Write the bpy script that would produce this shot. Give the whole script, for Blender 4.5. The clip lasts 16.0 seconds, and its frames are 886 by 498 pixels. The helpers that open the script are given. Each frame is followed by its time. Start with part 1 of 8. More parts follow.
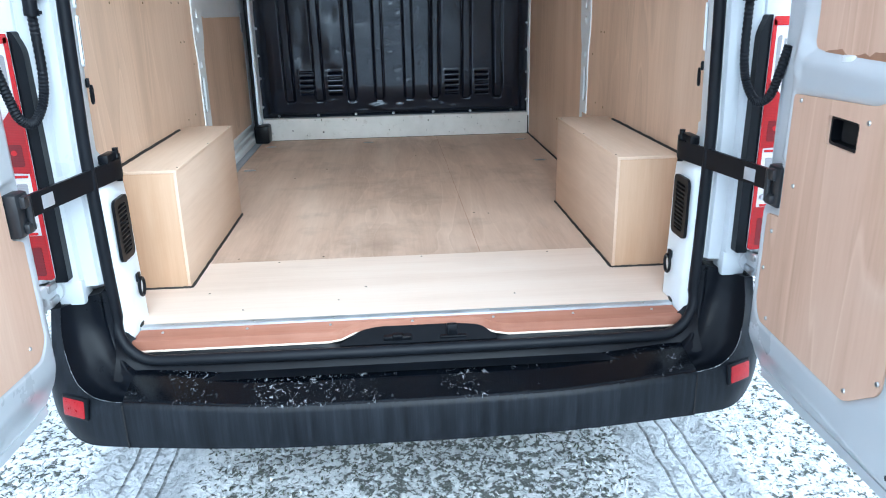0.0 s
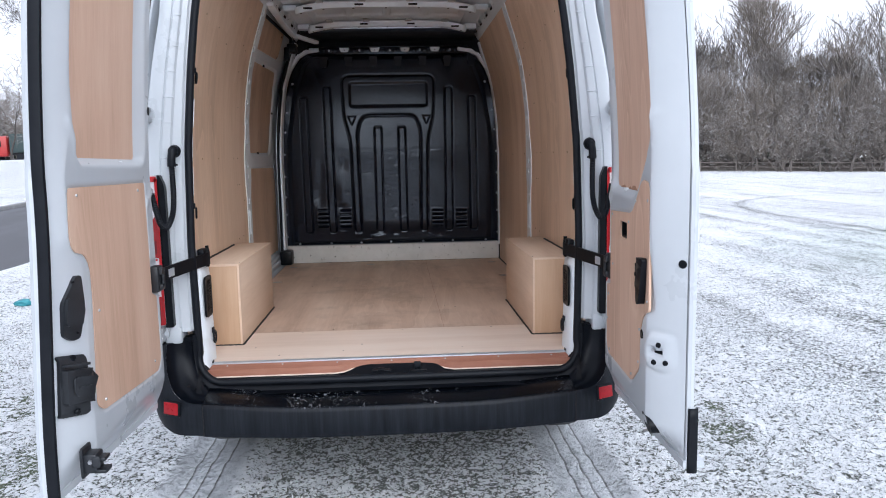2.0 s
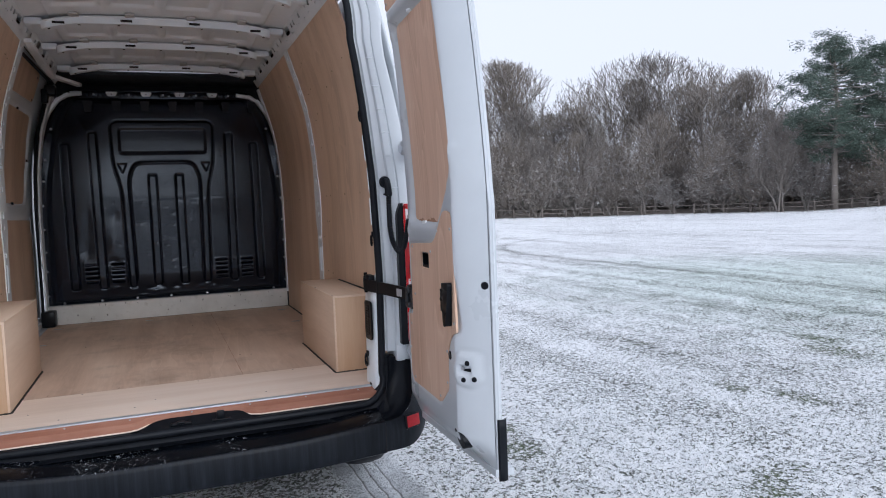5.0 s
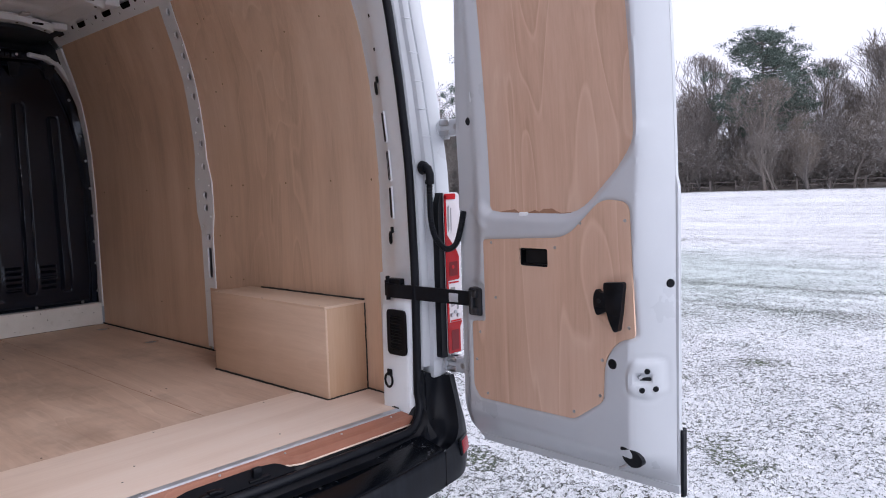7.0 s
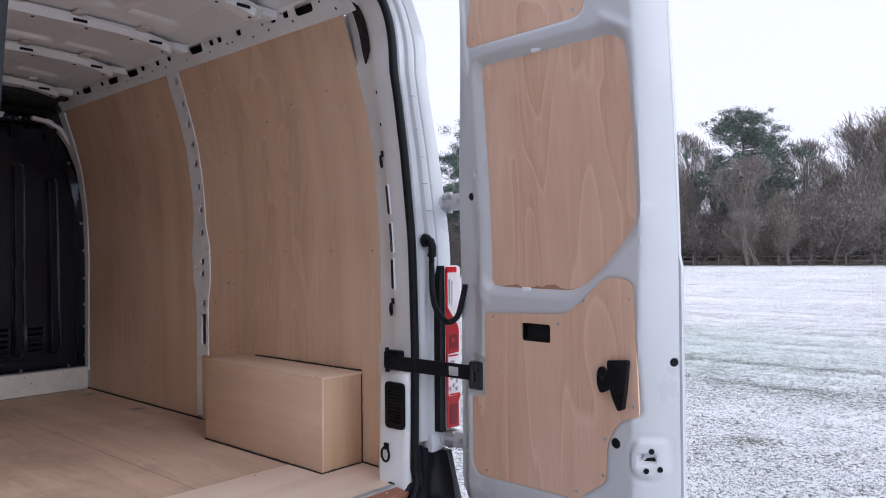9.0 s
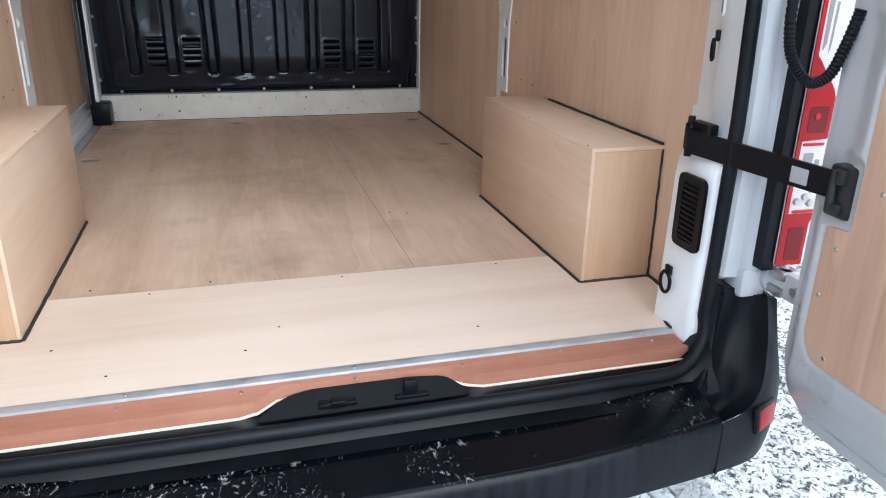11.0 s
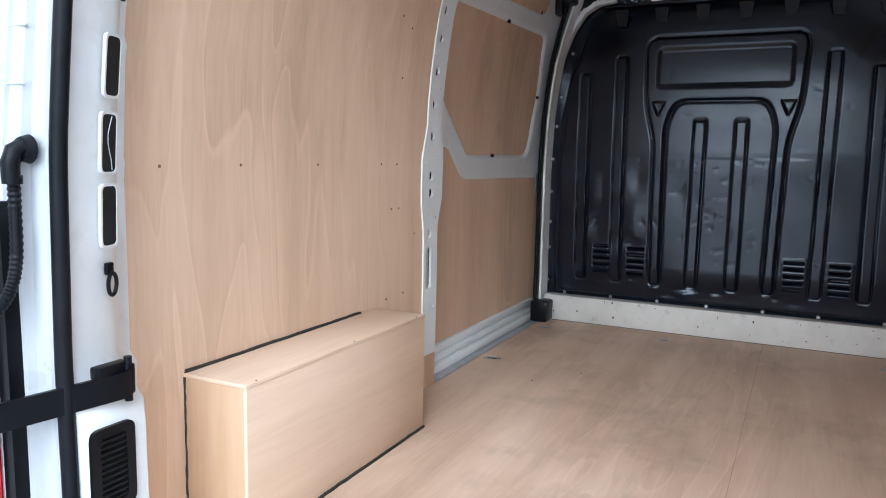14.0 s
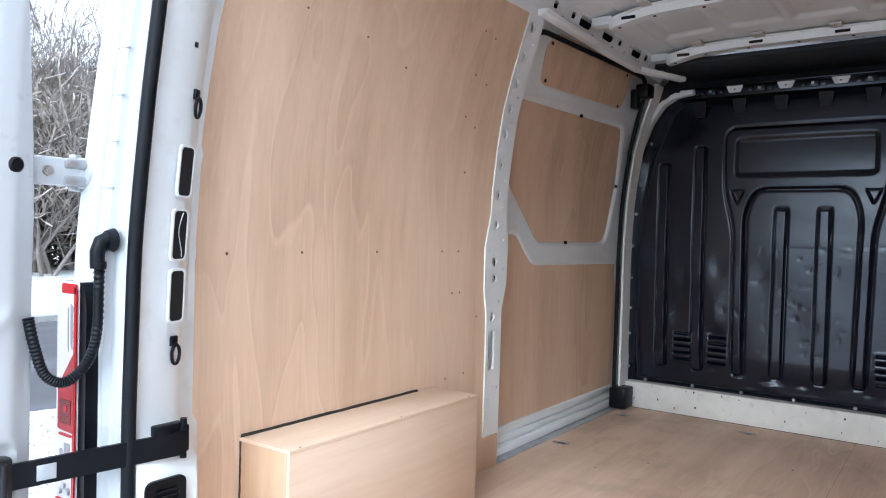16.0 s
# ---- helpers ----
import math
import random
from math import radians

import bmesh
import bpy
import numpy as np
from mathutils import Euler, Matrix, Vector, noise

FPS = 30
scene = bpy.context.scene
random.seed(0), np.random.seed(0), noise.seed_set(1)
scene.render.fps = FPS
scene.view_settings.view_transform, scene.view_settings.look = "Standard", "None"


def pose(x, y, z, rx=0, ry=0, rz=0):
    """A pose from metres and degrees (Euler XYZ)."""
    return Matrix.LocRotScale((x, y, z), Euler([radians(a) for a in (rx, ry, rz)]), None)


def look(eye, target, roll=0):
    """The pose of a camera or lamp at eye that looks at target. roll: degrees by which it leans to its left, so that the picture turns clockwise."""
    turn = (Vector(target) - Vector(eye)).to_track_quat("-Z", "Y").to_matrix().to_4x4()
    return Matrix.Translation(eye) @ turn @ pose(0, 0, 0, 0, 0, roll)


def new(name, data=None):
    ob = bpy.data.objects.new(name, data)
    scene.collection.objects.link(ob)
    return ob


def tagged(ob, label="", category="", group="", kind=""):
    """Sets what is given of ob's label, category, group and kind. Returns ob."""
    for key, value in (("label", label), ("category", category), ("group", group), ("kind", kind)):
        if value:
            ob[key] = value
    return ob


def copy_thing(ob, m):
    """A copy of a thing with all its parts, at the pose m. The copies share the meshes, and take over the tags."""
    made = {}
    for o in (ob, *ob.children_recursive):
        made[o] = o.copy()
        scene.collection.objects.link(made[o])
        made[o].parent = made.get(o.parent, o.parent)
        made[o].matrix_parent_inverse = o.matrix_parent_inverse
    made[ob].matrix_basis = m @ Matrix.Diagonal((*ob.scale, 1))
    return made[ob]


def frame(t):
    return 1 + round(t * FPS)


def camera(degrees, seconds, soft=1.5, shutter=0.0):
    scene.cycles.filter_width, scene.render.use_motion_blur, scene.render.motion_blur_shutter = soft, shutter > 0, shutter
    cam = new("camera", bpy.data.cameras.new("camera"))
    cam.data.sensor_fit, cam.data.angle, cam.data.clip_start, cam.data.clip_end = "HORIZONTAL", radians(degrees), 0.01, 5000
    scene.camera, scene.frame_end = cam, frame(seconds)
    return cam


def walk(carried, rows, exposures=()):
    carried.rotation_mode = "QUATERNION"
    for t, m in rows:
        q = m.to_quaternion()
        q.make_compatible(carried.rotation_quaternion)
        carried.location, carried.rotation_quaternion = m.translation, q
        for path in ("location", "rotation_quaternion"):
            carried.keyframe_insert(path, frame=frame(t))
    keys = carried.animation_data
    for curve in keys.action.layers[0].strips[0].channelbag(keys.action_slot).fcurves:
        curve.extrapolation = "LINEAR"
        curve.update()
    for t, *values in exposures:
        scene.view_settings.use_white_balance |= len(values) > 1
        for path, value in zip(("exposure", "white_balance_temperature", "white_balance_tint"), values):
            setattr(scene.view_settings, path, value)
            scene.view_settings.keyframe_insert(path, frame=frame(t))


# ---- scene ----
# ---------- camera ----------
cam = camera(62.4, 16.0, soft=1.0, shutter=0.10)
PATH = [
    (0, (-0.038, -1.886, 1.436), (0.089, 0.005, 0.797), -1.2),
    (0.5, (0.043, -2.27, 1.416), (0.158, -0.355, 0.852), -1.3),
    (1, (-0.003, -2.6, 1.44), (0.128, -0.655, 0.993), -0.9),
    (1.5, (0.03, -2.874, 1.437), (0.159, -0.911, 1.075), -1.0),
    (2, (0.046, -3.053, 1.448), (0.165, -1.073, 1.195), -1.1),
    (2.5, (0.036, -3.128, 1.448), (0.147, -1.141, 1.257), -1.3),
    (3, (0.061, -3.21, 1.425), (0.164, -1.217, 1.29), -1.5),
    (3.5, (0.049, -3.308, 1.428), (0.171, -1.314, 1.345), -1.5),
    (4, (0.053, -3.342, 1.436), (0.2, -1.347, 1.426), -1.2),
    (4.4, (0.06, -3.341, 1.407), (0.335, -1.36, 1.409), -1.0),
    (4.5, (0.073, -3.32, 1.418), (0.439, -1.354, 1.39), -1.1),
    (5, (-0.079, -3.092, 1.389), (0.64, -1.23, 1.261), -2.3),
    (5.2, (-0.231, -2.959, 1.401), (0.595, -1.145, 1.24), -2.3),
    (7.3, (-1.127, -1.888, 1.415), (0.376, -0.573, 1.297), -1.4),
    (7.5, (-1.145, -1.896, 1.429), (0.371, -0.593, 1.373), -1.1),
    (8, (-1.155, -1.901, 1.433), (0.364, -0.601, 1.468), -0.6),
    (8.5, (-1.152, -1.904, 1.44), (0.361, -0.598, 1.506), -0.6),
    (9, (-1.132, -1.886, 1.431), (0.358, -0.552, 1.448), -0.5),
    (9.5, (-1.02, -1.763, 1.371), (0.378, -0.346, 1.183), -0.0),
    (10, (-0.723, -1.616, 1.365), (0.425, -0.052, 0.877), 0.9),
    (10.2, (-0.6, -1.538, 1.351), (0.401, 0.079, 0.729), 1.6),
    (12.3, (0.088, -1.177, 1.445), (0.098, 0.691, 0.73), 0.7),
    (12.5, (0.094, -1.183, 1.457), (0.034, 0.712, 0.82), 0.4),
    (13, (0.109, -1.184, 1.476), (-0.161, 0.749, 1.039), -0.0),
    (13.5, (0.217, -1.111, 1.491), (-0.391, 0.772, 1.201), 0.5),
    (14, (0.392, -0.875, 1.489), (-0.481, 0.906, 1.235), 1.1),
    (14.5, (0.596, -0.84, 1.502), (-0.39, 0.884, 1.27), 1.1),
    (15, (0.665, -0.86, 1.521), (-0.367, 0.849, 1.418), 1.3),
    (15.5, (0.672, -0.858, 1.522), (-0.401, 0.829, 1.471), 1.2),
    (16, (0.652, -0.898, 1.517), (-0.51, 0.73, 1.477), 1.5),
]
STOPS = [(0.0, 1.52, 5200, -4), (0.5, 1.2, 5080, -6), (1.0, 0.94, 5280, -4), (1.5, 0.78, 5620, 2), (2.0, 0.62, 5900, 8), (3.0, 0.42, 5880, 9), (4.5, 0.25, 5850, 7), (5.2, 0.26, 5900, 9), (7.3, 0.46, 6020, 16), (8.0, 0.40, 5990, 14), (9.0, 0.40, 5980, 13), (9.5, 0.50, 6000, 13), (10.0, 0.74, 6150, 10), (12.3, 1.45, 5300, -3), (12.5, 1.45, 5300, -3), (13.0, 1.45, 5300, -3), (13.5, 1.42, 5340, -2), (14.0, 1.48, 5620, 2), (14.5, 1.56, 5700, 3), (15.5, 1.62, 5680, 3), (16.0, 1.62, 5600, 2)]
walk(cam, [(t, look(eye, target, roll)) for t, eye, target, roll in PATH], STOPS)

# ---------- light ----------
world = bpy.data.worlds.new("overcast_sky")
scene.world = world
world.use_nodes = True
wn, wl = world.node_tree.nodes, world.node_tree.links
wn.clear()
sky = wn.new("ShaderNodeTexSky")
sky.sky_type, sky.sun_disc = "NISHITA", False
sky.sun_elevation, sky.sun_rotation = radians(30), radians(165)
sky.air_density, sky.dust_density, sky.ozone_density = 1.0, 4.0, 1.5
grey = wn.new("ShaderNodeHueSaturation")
grey.inputs["Saturation"].default_value = 0.16
even = wn.new("ShaderNodeMix")
even.data_type = "RGBA"
even.inputs["Factor"].default_value = 0.72
even.inputs["B"].default_value = (9.3, 9.25, 10.2, 1)
bg = wn.new("ShaderNodeBackground")
bg.inputs["Strength"].default_value = 0.1
out = wn.new("ShaderNodeOutputWorld")
wl.new(sky.outputs[0], grey.inputs["Color"])
wl.new(grey.outputs[0], even.inputs["A"])
wl.new(even.outputs["Result"], bg.inputs["Color"])
wl.new(bg.outputs[0], out.inputs[0])

sun_data = bpy.data.lights.new("sun", "SUN")
sun_data.energy, sun_data.angle, sun_data.color = 1.25, radians(60), (1.0, 0.98, 0.96)
sun = new("sun", sun_data)
sun.matrix_world = look((4.2, -15.5, 9.3), (0, 0, 0))


# ---------- materials ----------
def material(name, rough=0.5, metal=0.0, coat=0.0, spec=0.5):
    m = bpy.data.materials.new(name)
    m.use_nodes = True
    b = m.node_tree.nodes["Principled BSDF"]
    b.inputs["Roughness"].default_value = rough
    b.inputs["Metallic"].default_value = metal
    b.inputs["Coat Weight"].default_value = coat
    b.inputs["Specular IOR Level"].default_value = spec
    return m, m.node_tree.nodes, m.node_tree.links, b


def coords(nodes, links, scale=(1, 1, 1), kind="Object", turn=(0, 0, 0)):
    tc = nodes.new("ShaderNodeTexCoord")
    mp = nodes.new("ShaderNodeMapping")
    mp.inputs["Scale"].default_value = scale
    mp.inputs["Rotation"].default_value = turn
    links.new(tc.outputs[kind], mp.inputs["Vector"])
    return mp.outputs["Vector"]


def noise_tex(nodes, links, vec, scale, detail=4, rough=0.5, distort=0.0):
    n = nodes.new("ShaderNodeTexNoise")
    n.inputs["Scale"].default_value = scale
    n.inputs["Detail"].default_value = detail
    n.inputs["Roughness"].default_value = rough
    n.inputs["Distortion"].default_value = distort
    links.new(vec, n.inputs["Vector"])
    return n.outputs["Fac"]


def ramp(nodes, links, fac, stops):
    r = nodes.new("ShaderNodeValToRGB")
    el = r.color_ramp.elements
    while len(el) < len(stops):
        el.new(0.5)
    for e, (p, c) in zip(el, stops):
        e.position = p
        e.color = (*c, 1) if len(c) == 3 else c
    links.new(fac, r.inputs["Fac"])
    return r.outputs["Color"]


def mix(nodes, links, fac, a, b, mode="MIX"):
    m = nodes.new("ShaderNodeMix")
    m.data_type, m.blend_type = "RGBA", mode
    for key, v in (("Factor", fac), ("A", a), ("B", b)):
        if isinstance(v, (int, float)):
            m.inputs[key].default_value = v
        elif isinstance(v, tuple):
            m.inputs[key].default_value = (*v, 1)
        else:
            links.new(v, m.inputs[key])
    return m.outputs["Result"]


def math_node(nodes, links, op, a, b=0.5):
    m = nodes.new("ShaderNodeMath")
    m.operation = op
    for k, v in ((0, a), (1, b)):
        if isinstance(v, (int, float)):
            m.inputs[k].default_value = v
        else:
            links.new(v, m.inputs[k])
    return m.outputs[0]


def bump(nodes, links, bsdf, height, strength=0.2, distance=0.002):
    b = nodes.new("ShaderNodeBump")
    b.inputs["Strength"].default_value = strength
    b.inputs["Distance"].default_value = distance
    links.new(height, b.inputs["Height"])
    links.new(b.outputs[0], bsdf.inputs["Normal"])


def painted(name, low, high, rough, scale=6, coat=0.0, relief=0.05, metal=0.0, dirt=None, spec=0.5):
    """Paint, plastic or rubber with a broad and a fine variation, and dirt in blotches where given."""
    m, n, l, b = material(name, rough, metal, coat, spec)
    v = coords(n, l)
    broad = noise_tex(n, l, v, scale, 5, 0.6)
    fine = noise_tex(n, l, v, scale * 30, 3)
    col = ramp(n, l, broad, [(0.3, low), (0.7, high)])
    if dirt:
        spot = ramp(n, l, noise_tex(n, l, v, scale * 2.3, 8, 0.7), [(0.56, (0, 0, 0)), (0.75, (1, 1, 1))])
        col = mix(n, l, math_node(n, l, "MULTIPLY", spot, 0.5), col, dirt)
    l.new(col, b.inputs["Base Color"])
    rr = ramp(n, l, broad, [(0.25, (rough * 0.8,) * 3), (0.75, (min(1, rough * 1.25),) * 3)])
    l.new(rr, b.inputs["Roughness"])
    if relief:
        bump(n, l, b, fine, relief, 0.001)
    return m


def plywood(name, along, dark, mid, light, stain=0.0, arch=1.0):
    """Rotary-cut plywood: broad bands along the grain, soft cathedral figure, faint pores."""
    m, n, l, b = material(name, 0.6, spec=0.3)
    sc = {"x": (0.17, 1, 1), "y": (1, 0.17, 1), "z": (1, 1, 0.17)}[along]
    v = coords(n, l, sc)
    fine_sc = {"x": (0.06, 1, 1), "y": (1, 0.06, 1), "z": (1, 1, 0.06)}[along]
    vf = coords(n, l, fine_sc)
    fig = noise_tex(n, l, v, 4.2, 2, 0.4, 0.5)
    rings = math_node(n, l, "FRACT", math_node(n, l, "MULTIPLY", fig, 9.0))
    pale = ramp(n, l, rings, [(0.0, (0.0,) * 3), (0.05, (1.0,) * 3), (0.13, (0.25,) * 3), (0.45, (0.05,) * 3), (0.93, (0.0,) * 3)])
    deep = ramp(n, l, rings, [(0.62, (0.0,) * 3), (0.97, (1.0,) * 3), (1.0, (0.3,) * 3)])
    where = ramp(n, l, noise_tex(n, l, v, 0.9, 2), [(0.44, (0.12,) * 3), (0.60, (1, 1, 1))])
    bands = noise_tex(n, l, vf, 7, 4, 0.6)
    pores = noise_tex(n, l, vf, 95, 4, 0.7)
    broad = noise_tex(n, l, coords(n, l), 1.5, 4)
    f = math_node(n, l, "ADD", math_node(n, l, "MULTIPLY", bands, 0.55), math_node(n, l, "MULTIPLY", pores, 0.22))
    f = math_node(n, l, "ADD", f, math_node(n, l, "MULTIPLY", broad, 0.45))
    figure = math_node(n, l, "SUBTRACT", math_node(n, l, "MULTIPLY", pale, 0.085 * arch), math_node(n, l, "MULTIPLY", deep, 0.035 * arch))
    f = math_node(n, l, "ADD", f, math_node(n, l, "MULTIPLY", figure, where))
    col = ramp(n, l, f, [(0.40, dark), (0.60, mid), (0.80, light)])
    if stain:
        sp = ramp(n, l, noise_tex(n, l, coords(n, l), 2.2, 7, 0.6), [(0.52, (0, 0, 0)), (0.72, (1, 1, 1))])
        col = mix(n, l, math_node(n, l, "MULTIPLY", sp, stain), col, tuple(c * 0.6 for c in dark))
        sp2 = ramp(n, l, noise_tex(n, l, v, 8, 6, 0.6), [(0.58, (0, 0, 0)), (0.78, (1, 1, 1))])
        col = mix(n, l, math_node(n, l, "MULTIPLY", sp2, stain * 0.8), col, tuple(c * 0.72 for c in dark))
        rub = ramp(n, l, noise_tex(n, l, coords(n, l, (1.6, 0.5, 1)), 5, 5, 0.6), [(0.55, (0, 0, 0)), (0.75, (1, 1, 1))])
        col = mix(n, l, math_node(n, l, "MULTIPLY", rub, stain * 0.5), col, tuple(min(1, c * 1.2) for c in light))
    l.new(col, b.inputs["Base Color"])
    l.new(ramp(n, l, broad, [(0.3, (0.5,) * 3), (0.7, (0.7,) * 3)]), b.inputs["Roughness"])
    bump(n, l, b, pores, 0.10, 0.001)
    return m


WHITE = painted("white_van_paint", (0.54, 0.57, 0.60), (0.585, 0.615, 0.645), 0.30, 3, coat=0.25, relief=0.02)
WHITE_IN = painted("white_primer_paint", (0.80, 0.85, 0.885), (0.87, 0.91, 0.935), 0.38, 4, coat=0.1, relief=0.03, dirt=(0.66, 0.65, 0.63))
def mossy_paint():
    """White paint with algae and dirt running down from the roof edge."""
    m, n, l, b = material("mossy_white_paint", 0.5)
    runs = noise_tex(n, l, coords(n, l, (1, 1, 0.16)), 26, 7, 0.75)
    where = noise_tex(n, l, coords(n, l), 5, 4, 0.6)
    k = math_node(n, l, "MULTIPLY", ramp(n, l, runs, [(0.46, (0, 0, 0)), (0.58, (1, 1, 1))]), ramp(n, l, where, [(0.40, (0.1,) * 3), (0.60, (1, 1, 1))]))
    moss = ramp(n, l, runs, [(0.5, (0.22, 0.22, 0.13)), (0.7, (0.05, 0.055, 0.035))])
    l.new(mix(n, l, math_node(n, l, "MULTIPLY", k, 0.9), (0.66, 0.67, 0.65), moss), b.inputs["Base Color"])
    return m


GRUBBY = mossy_paint()
BRASS = painted("dull_brass_screw", (0.20, 0.13, 0.07), (0.34, 0.23, 0.12), 0.4, 40, metal=0.7, relief=0)
BLACKSTEEL = painted("black_painted_steel", (0.0040, 0.0058, 0.013), (0.006, 0.0085, 0.018), 0.21, 4, coat=0.0, relief=0.01, spec=0.56)
BLACKSTEEL.node_tree.nodes["Principled BSDF"].inputs["Specular Tint"].default_value = (0.84, 0.91, 1.0, 1)
RUBBER = painted("black_rubber", (0.0045, 0.0058, 0.0088), (0.0095, 0.0115, 0.016), 0.45, 12, relief=0.1, spec=0.2)
PLASTIC = painted("black_plastic", (0.0026, 0.0034, 0.0052), (0.006, 0.0076, 0.011), 0.36, 10, relief=0.15, spec=0.2)
STEEL = painted("bare_steel", (0.40, 0.41, 0.43), (0.58, 0.59, 0.60), 0.38, 14, metal=0.9, relief=0.05)
ZINC = painted("grey_alloy_trim", (0.42, 0.45, 0.50), (0.60, 0.63, 0.67), 0.42, 14, metal=0.5, relief=0.08)
# near-black: painted shade for holes and hollows, and colour of dark parts
DARK = painted("hollow_shade_and_dark_parts", (0.006, 0.006, 0.007), (0.012, 0.012, 0.013), 0.8, 10, relief=0)
LOCK_BLACK = painted("satin_black_lock", (0.010, 0.0115, 0.015), (0.022, 0.025, 0.030), 0.34, 14, relief=0.2, spec=0.5)
SEALANT = painted("black_sealant", (0.02, 0.018, 0.016), (0.04, 0.036, 0.032), 0.7, 20, relief=0.3)
PLY_WALL = plywood("plywood_wall", "z", (0.55, 0.385, 0.27), (0.71, 0.515, 0.37), (0.80, 0.61, 0.465), arch=1.3)
PLY_DOOR = plywood("plywood_door", "z", (0.52, 0.325, 0.215), (0.68, 0.46, 0.335), (0.77, 0.565, 0.43), arch=1.5)
PLY_BOX = plywood("plywood_box", "y", (0.59, 0.428, 0.308), (0.70, 0.532, 0.40), (0.78, 0.618, 0.485), arch=1.0)
PLY_FLOOR = plywood("plywood_floor", "y", (0.47, 0.327, 0.240), (0.625, 0.455, 0.343), (0.74, 0.572, 0.450), stain=0.55, arch=1.7)
PLY_SILL = plywood("plywood_sill", "x", (0.72, 0.57, 0.46), (0.81, 0.665, 0.555), (0.86, 0.74, 0.64), stain=0.12, arch=0.5)
REDWOOD = plywood("red_hardwood_ply_edge", "x", (0.24, 0.095, 0.06), (0.36, 0.16, 0.105), (0.46, 0.25, 0.18), stain=0.3, arch=0.8)


def lamp_lens(name, color, rough=0.12):
    m, n, l, b = material(name, rough, spec=0.35)
    b.inputs["Coat Weight"].default_value = 0.1
    v = coords(n, l)
    w = n.new("ShaderNodeTexWave")
    w.inputs["Scale"].default_value = 80
    w.bands_direction = "Z"
    l.new(v, w.inputs["Vector"])
    c = ramp(n, l, w.outputs["Fac"], [(0.2, tuple(x * 0.85 for x in color)), (0.9, color)])
    l.new(c, b.inputs["Base Color"])
    bump(n, l, b, w.outputs["Fac"], 0.12, 0.002)
    return m


RED_LENS = lamp_lens("red_lamp_lens", (0.30, 0.003, 0.006))
BRIGHT_RED = lamp_lens("bright_red_lens", (0.42, 0.005, 0.009))
DEEP_RED = lamp_lens("deep_red_lens", (0.13, 0.002, 0.005))
CLEAR_LENS = lamp_lens("clear_lamp_lens", (0.62, 0.58, 0.60))
LENS_GREY = lamp_lens("lens_reflector_grey", (0.26, 0.25, 0.26))
# ---------- building helpers ----------
def part(name, bm, mat, parent=None, label="", smooth=True):
    """Links a bmesh as one mesh object under a thing or part."""
    me = bpy.data.meshes.new(name)
    bmesh.ops.recalc_face_normals(bm, faces=bm.faces)
    bm.to_mesh(me)
    bm.free()
    return part_mesh(name, me, mat, parent, label, smooth)


def part_mesh(name, me, mat, parent=None, label="", smooth=True):
    me.materials.append(mat)
    if smooth:
        me.shade_smooth()
        me.set_sharp_from_angle(angle=radians(38))
    ob = new(name, me)
    if parent:
        ob.parent = parent
    if label:
        ob["label"] = label
    return ob


def thing(name, label, category, group="", kind="", at=(0, 0, 0)):
    ob = new(name)
    ob.empty_display_size = 0.1
    ob.location = at
    return tagged(ob, label, category, group, kind)


def add_box(bm, lo, hi, bevel=0.0, m=None, seg=2):
    lo, hi = Vector(lo), Vector(hi)
    g = bmesh.ops.create_cube(bm, size=1)
    vs = g["verts"]
    for v in vs:
        v.co = Vector([(lo[i] + hi[i]) / 2 + v.co[i] * (hi[i] - lo[i]) for i in range(3)])
    if bevel:
        es = {e for v in vs for e in v.link_edges}
        r = bmesh.ops.bevel(bm, geom=list(es), offset=bevel, segments=seg, affect="EDGES", profile=0.5)
        vs = list({v for f in r["faces"] for v in f.verts} | {v for v in vs if v.is_valid})
    if m is not None:
        bmesh.ops.transform(bm, matrix=m, verts=vs)
    return vs


def box_bm(lo, hi, bevel=0.0, m=None, seg=2):
    bm = bmesh.new()
    add_box(bm, lo, hi, bevel, m, seg)
    return bm


def add_cyl(bm, a, b, r0, r1=None, n=12, caps=True):
    a, b = Vector(a), Vector(b)
    q = (b - a).to_track_quat("Z", "Y").to_matrix()
    r1 = r0 if r1 is None else r1
    rings = []
    for c, r in ((a, r0), (b, r1)):
        rings.append([bm.verts.new(c + q @ Vector((math.cos(2 * math.pi * k / n) * r, math.sin(2 * math.pi * k / n) * r, 0))) for k in range(n)])
    for k in range(n):
        bm.faces.new((rings[0][k], rings[0][(k + 1) % n], rings[1][(k + 1) % n], rings[1][k]))
    if caps:
        bm.faces.new(rings[0][::-1])
        bm.faces.new(rings[1])


def tube(bm, pts, r, n=8, closed=False, ridge=0.0):
    """A tube along points; ridge makes it corrugated."""
    pts = [Vector(p) for p in pts]
    rings, prev = [], None
    N = len(pts)
    for i, p in enumerate(pts):
        d = (pts[(i + 1) % N] - pts[i - 1]) if closed or 0 < i < N - 1 else (pts[min(i + 1, N - 1)] - pts[max(i - 1, 0)])
        d.normalize()
        side = prev - d * prev.dot(d) if prev is not None else d.orthogonal()
        side.normalize()
        prev = side
        up = d.cross(side)
        rr = r * (1 + (ridge if i % 2 else -ridge))
        rings.append([bm.verts.new(p + (side * math.cos(2 * math.pi * k / n) + up * math.sin(2 * math.pi * k / n)) * rr) for k in range(n)])
    for i in range(N if closed else N - 1):
        a, b = rings[i], rings[(i + 1) % N]
        for k in range(n):
            bm.faces.new((a[k], a[(k + 1) % n], b[(k + 1) % n], b[k]))
    if not closed:
        bm.faces.new(rings[0][::-1])
        bm.faces.new(rings[-1])


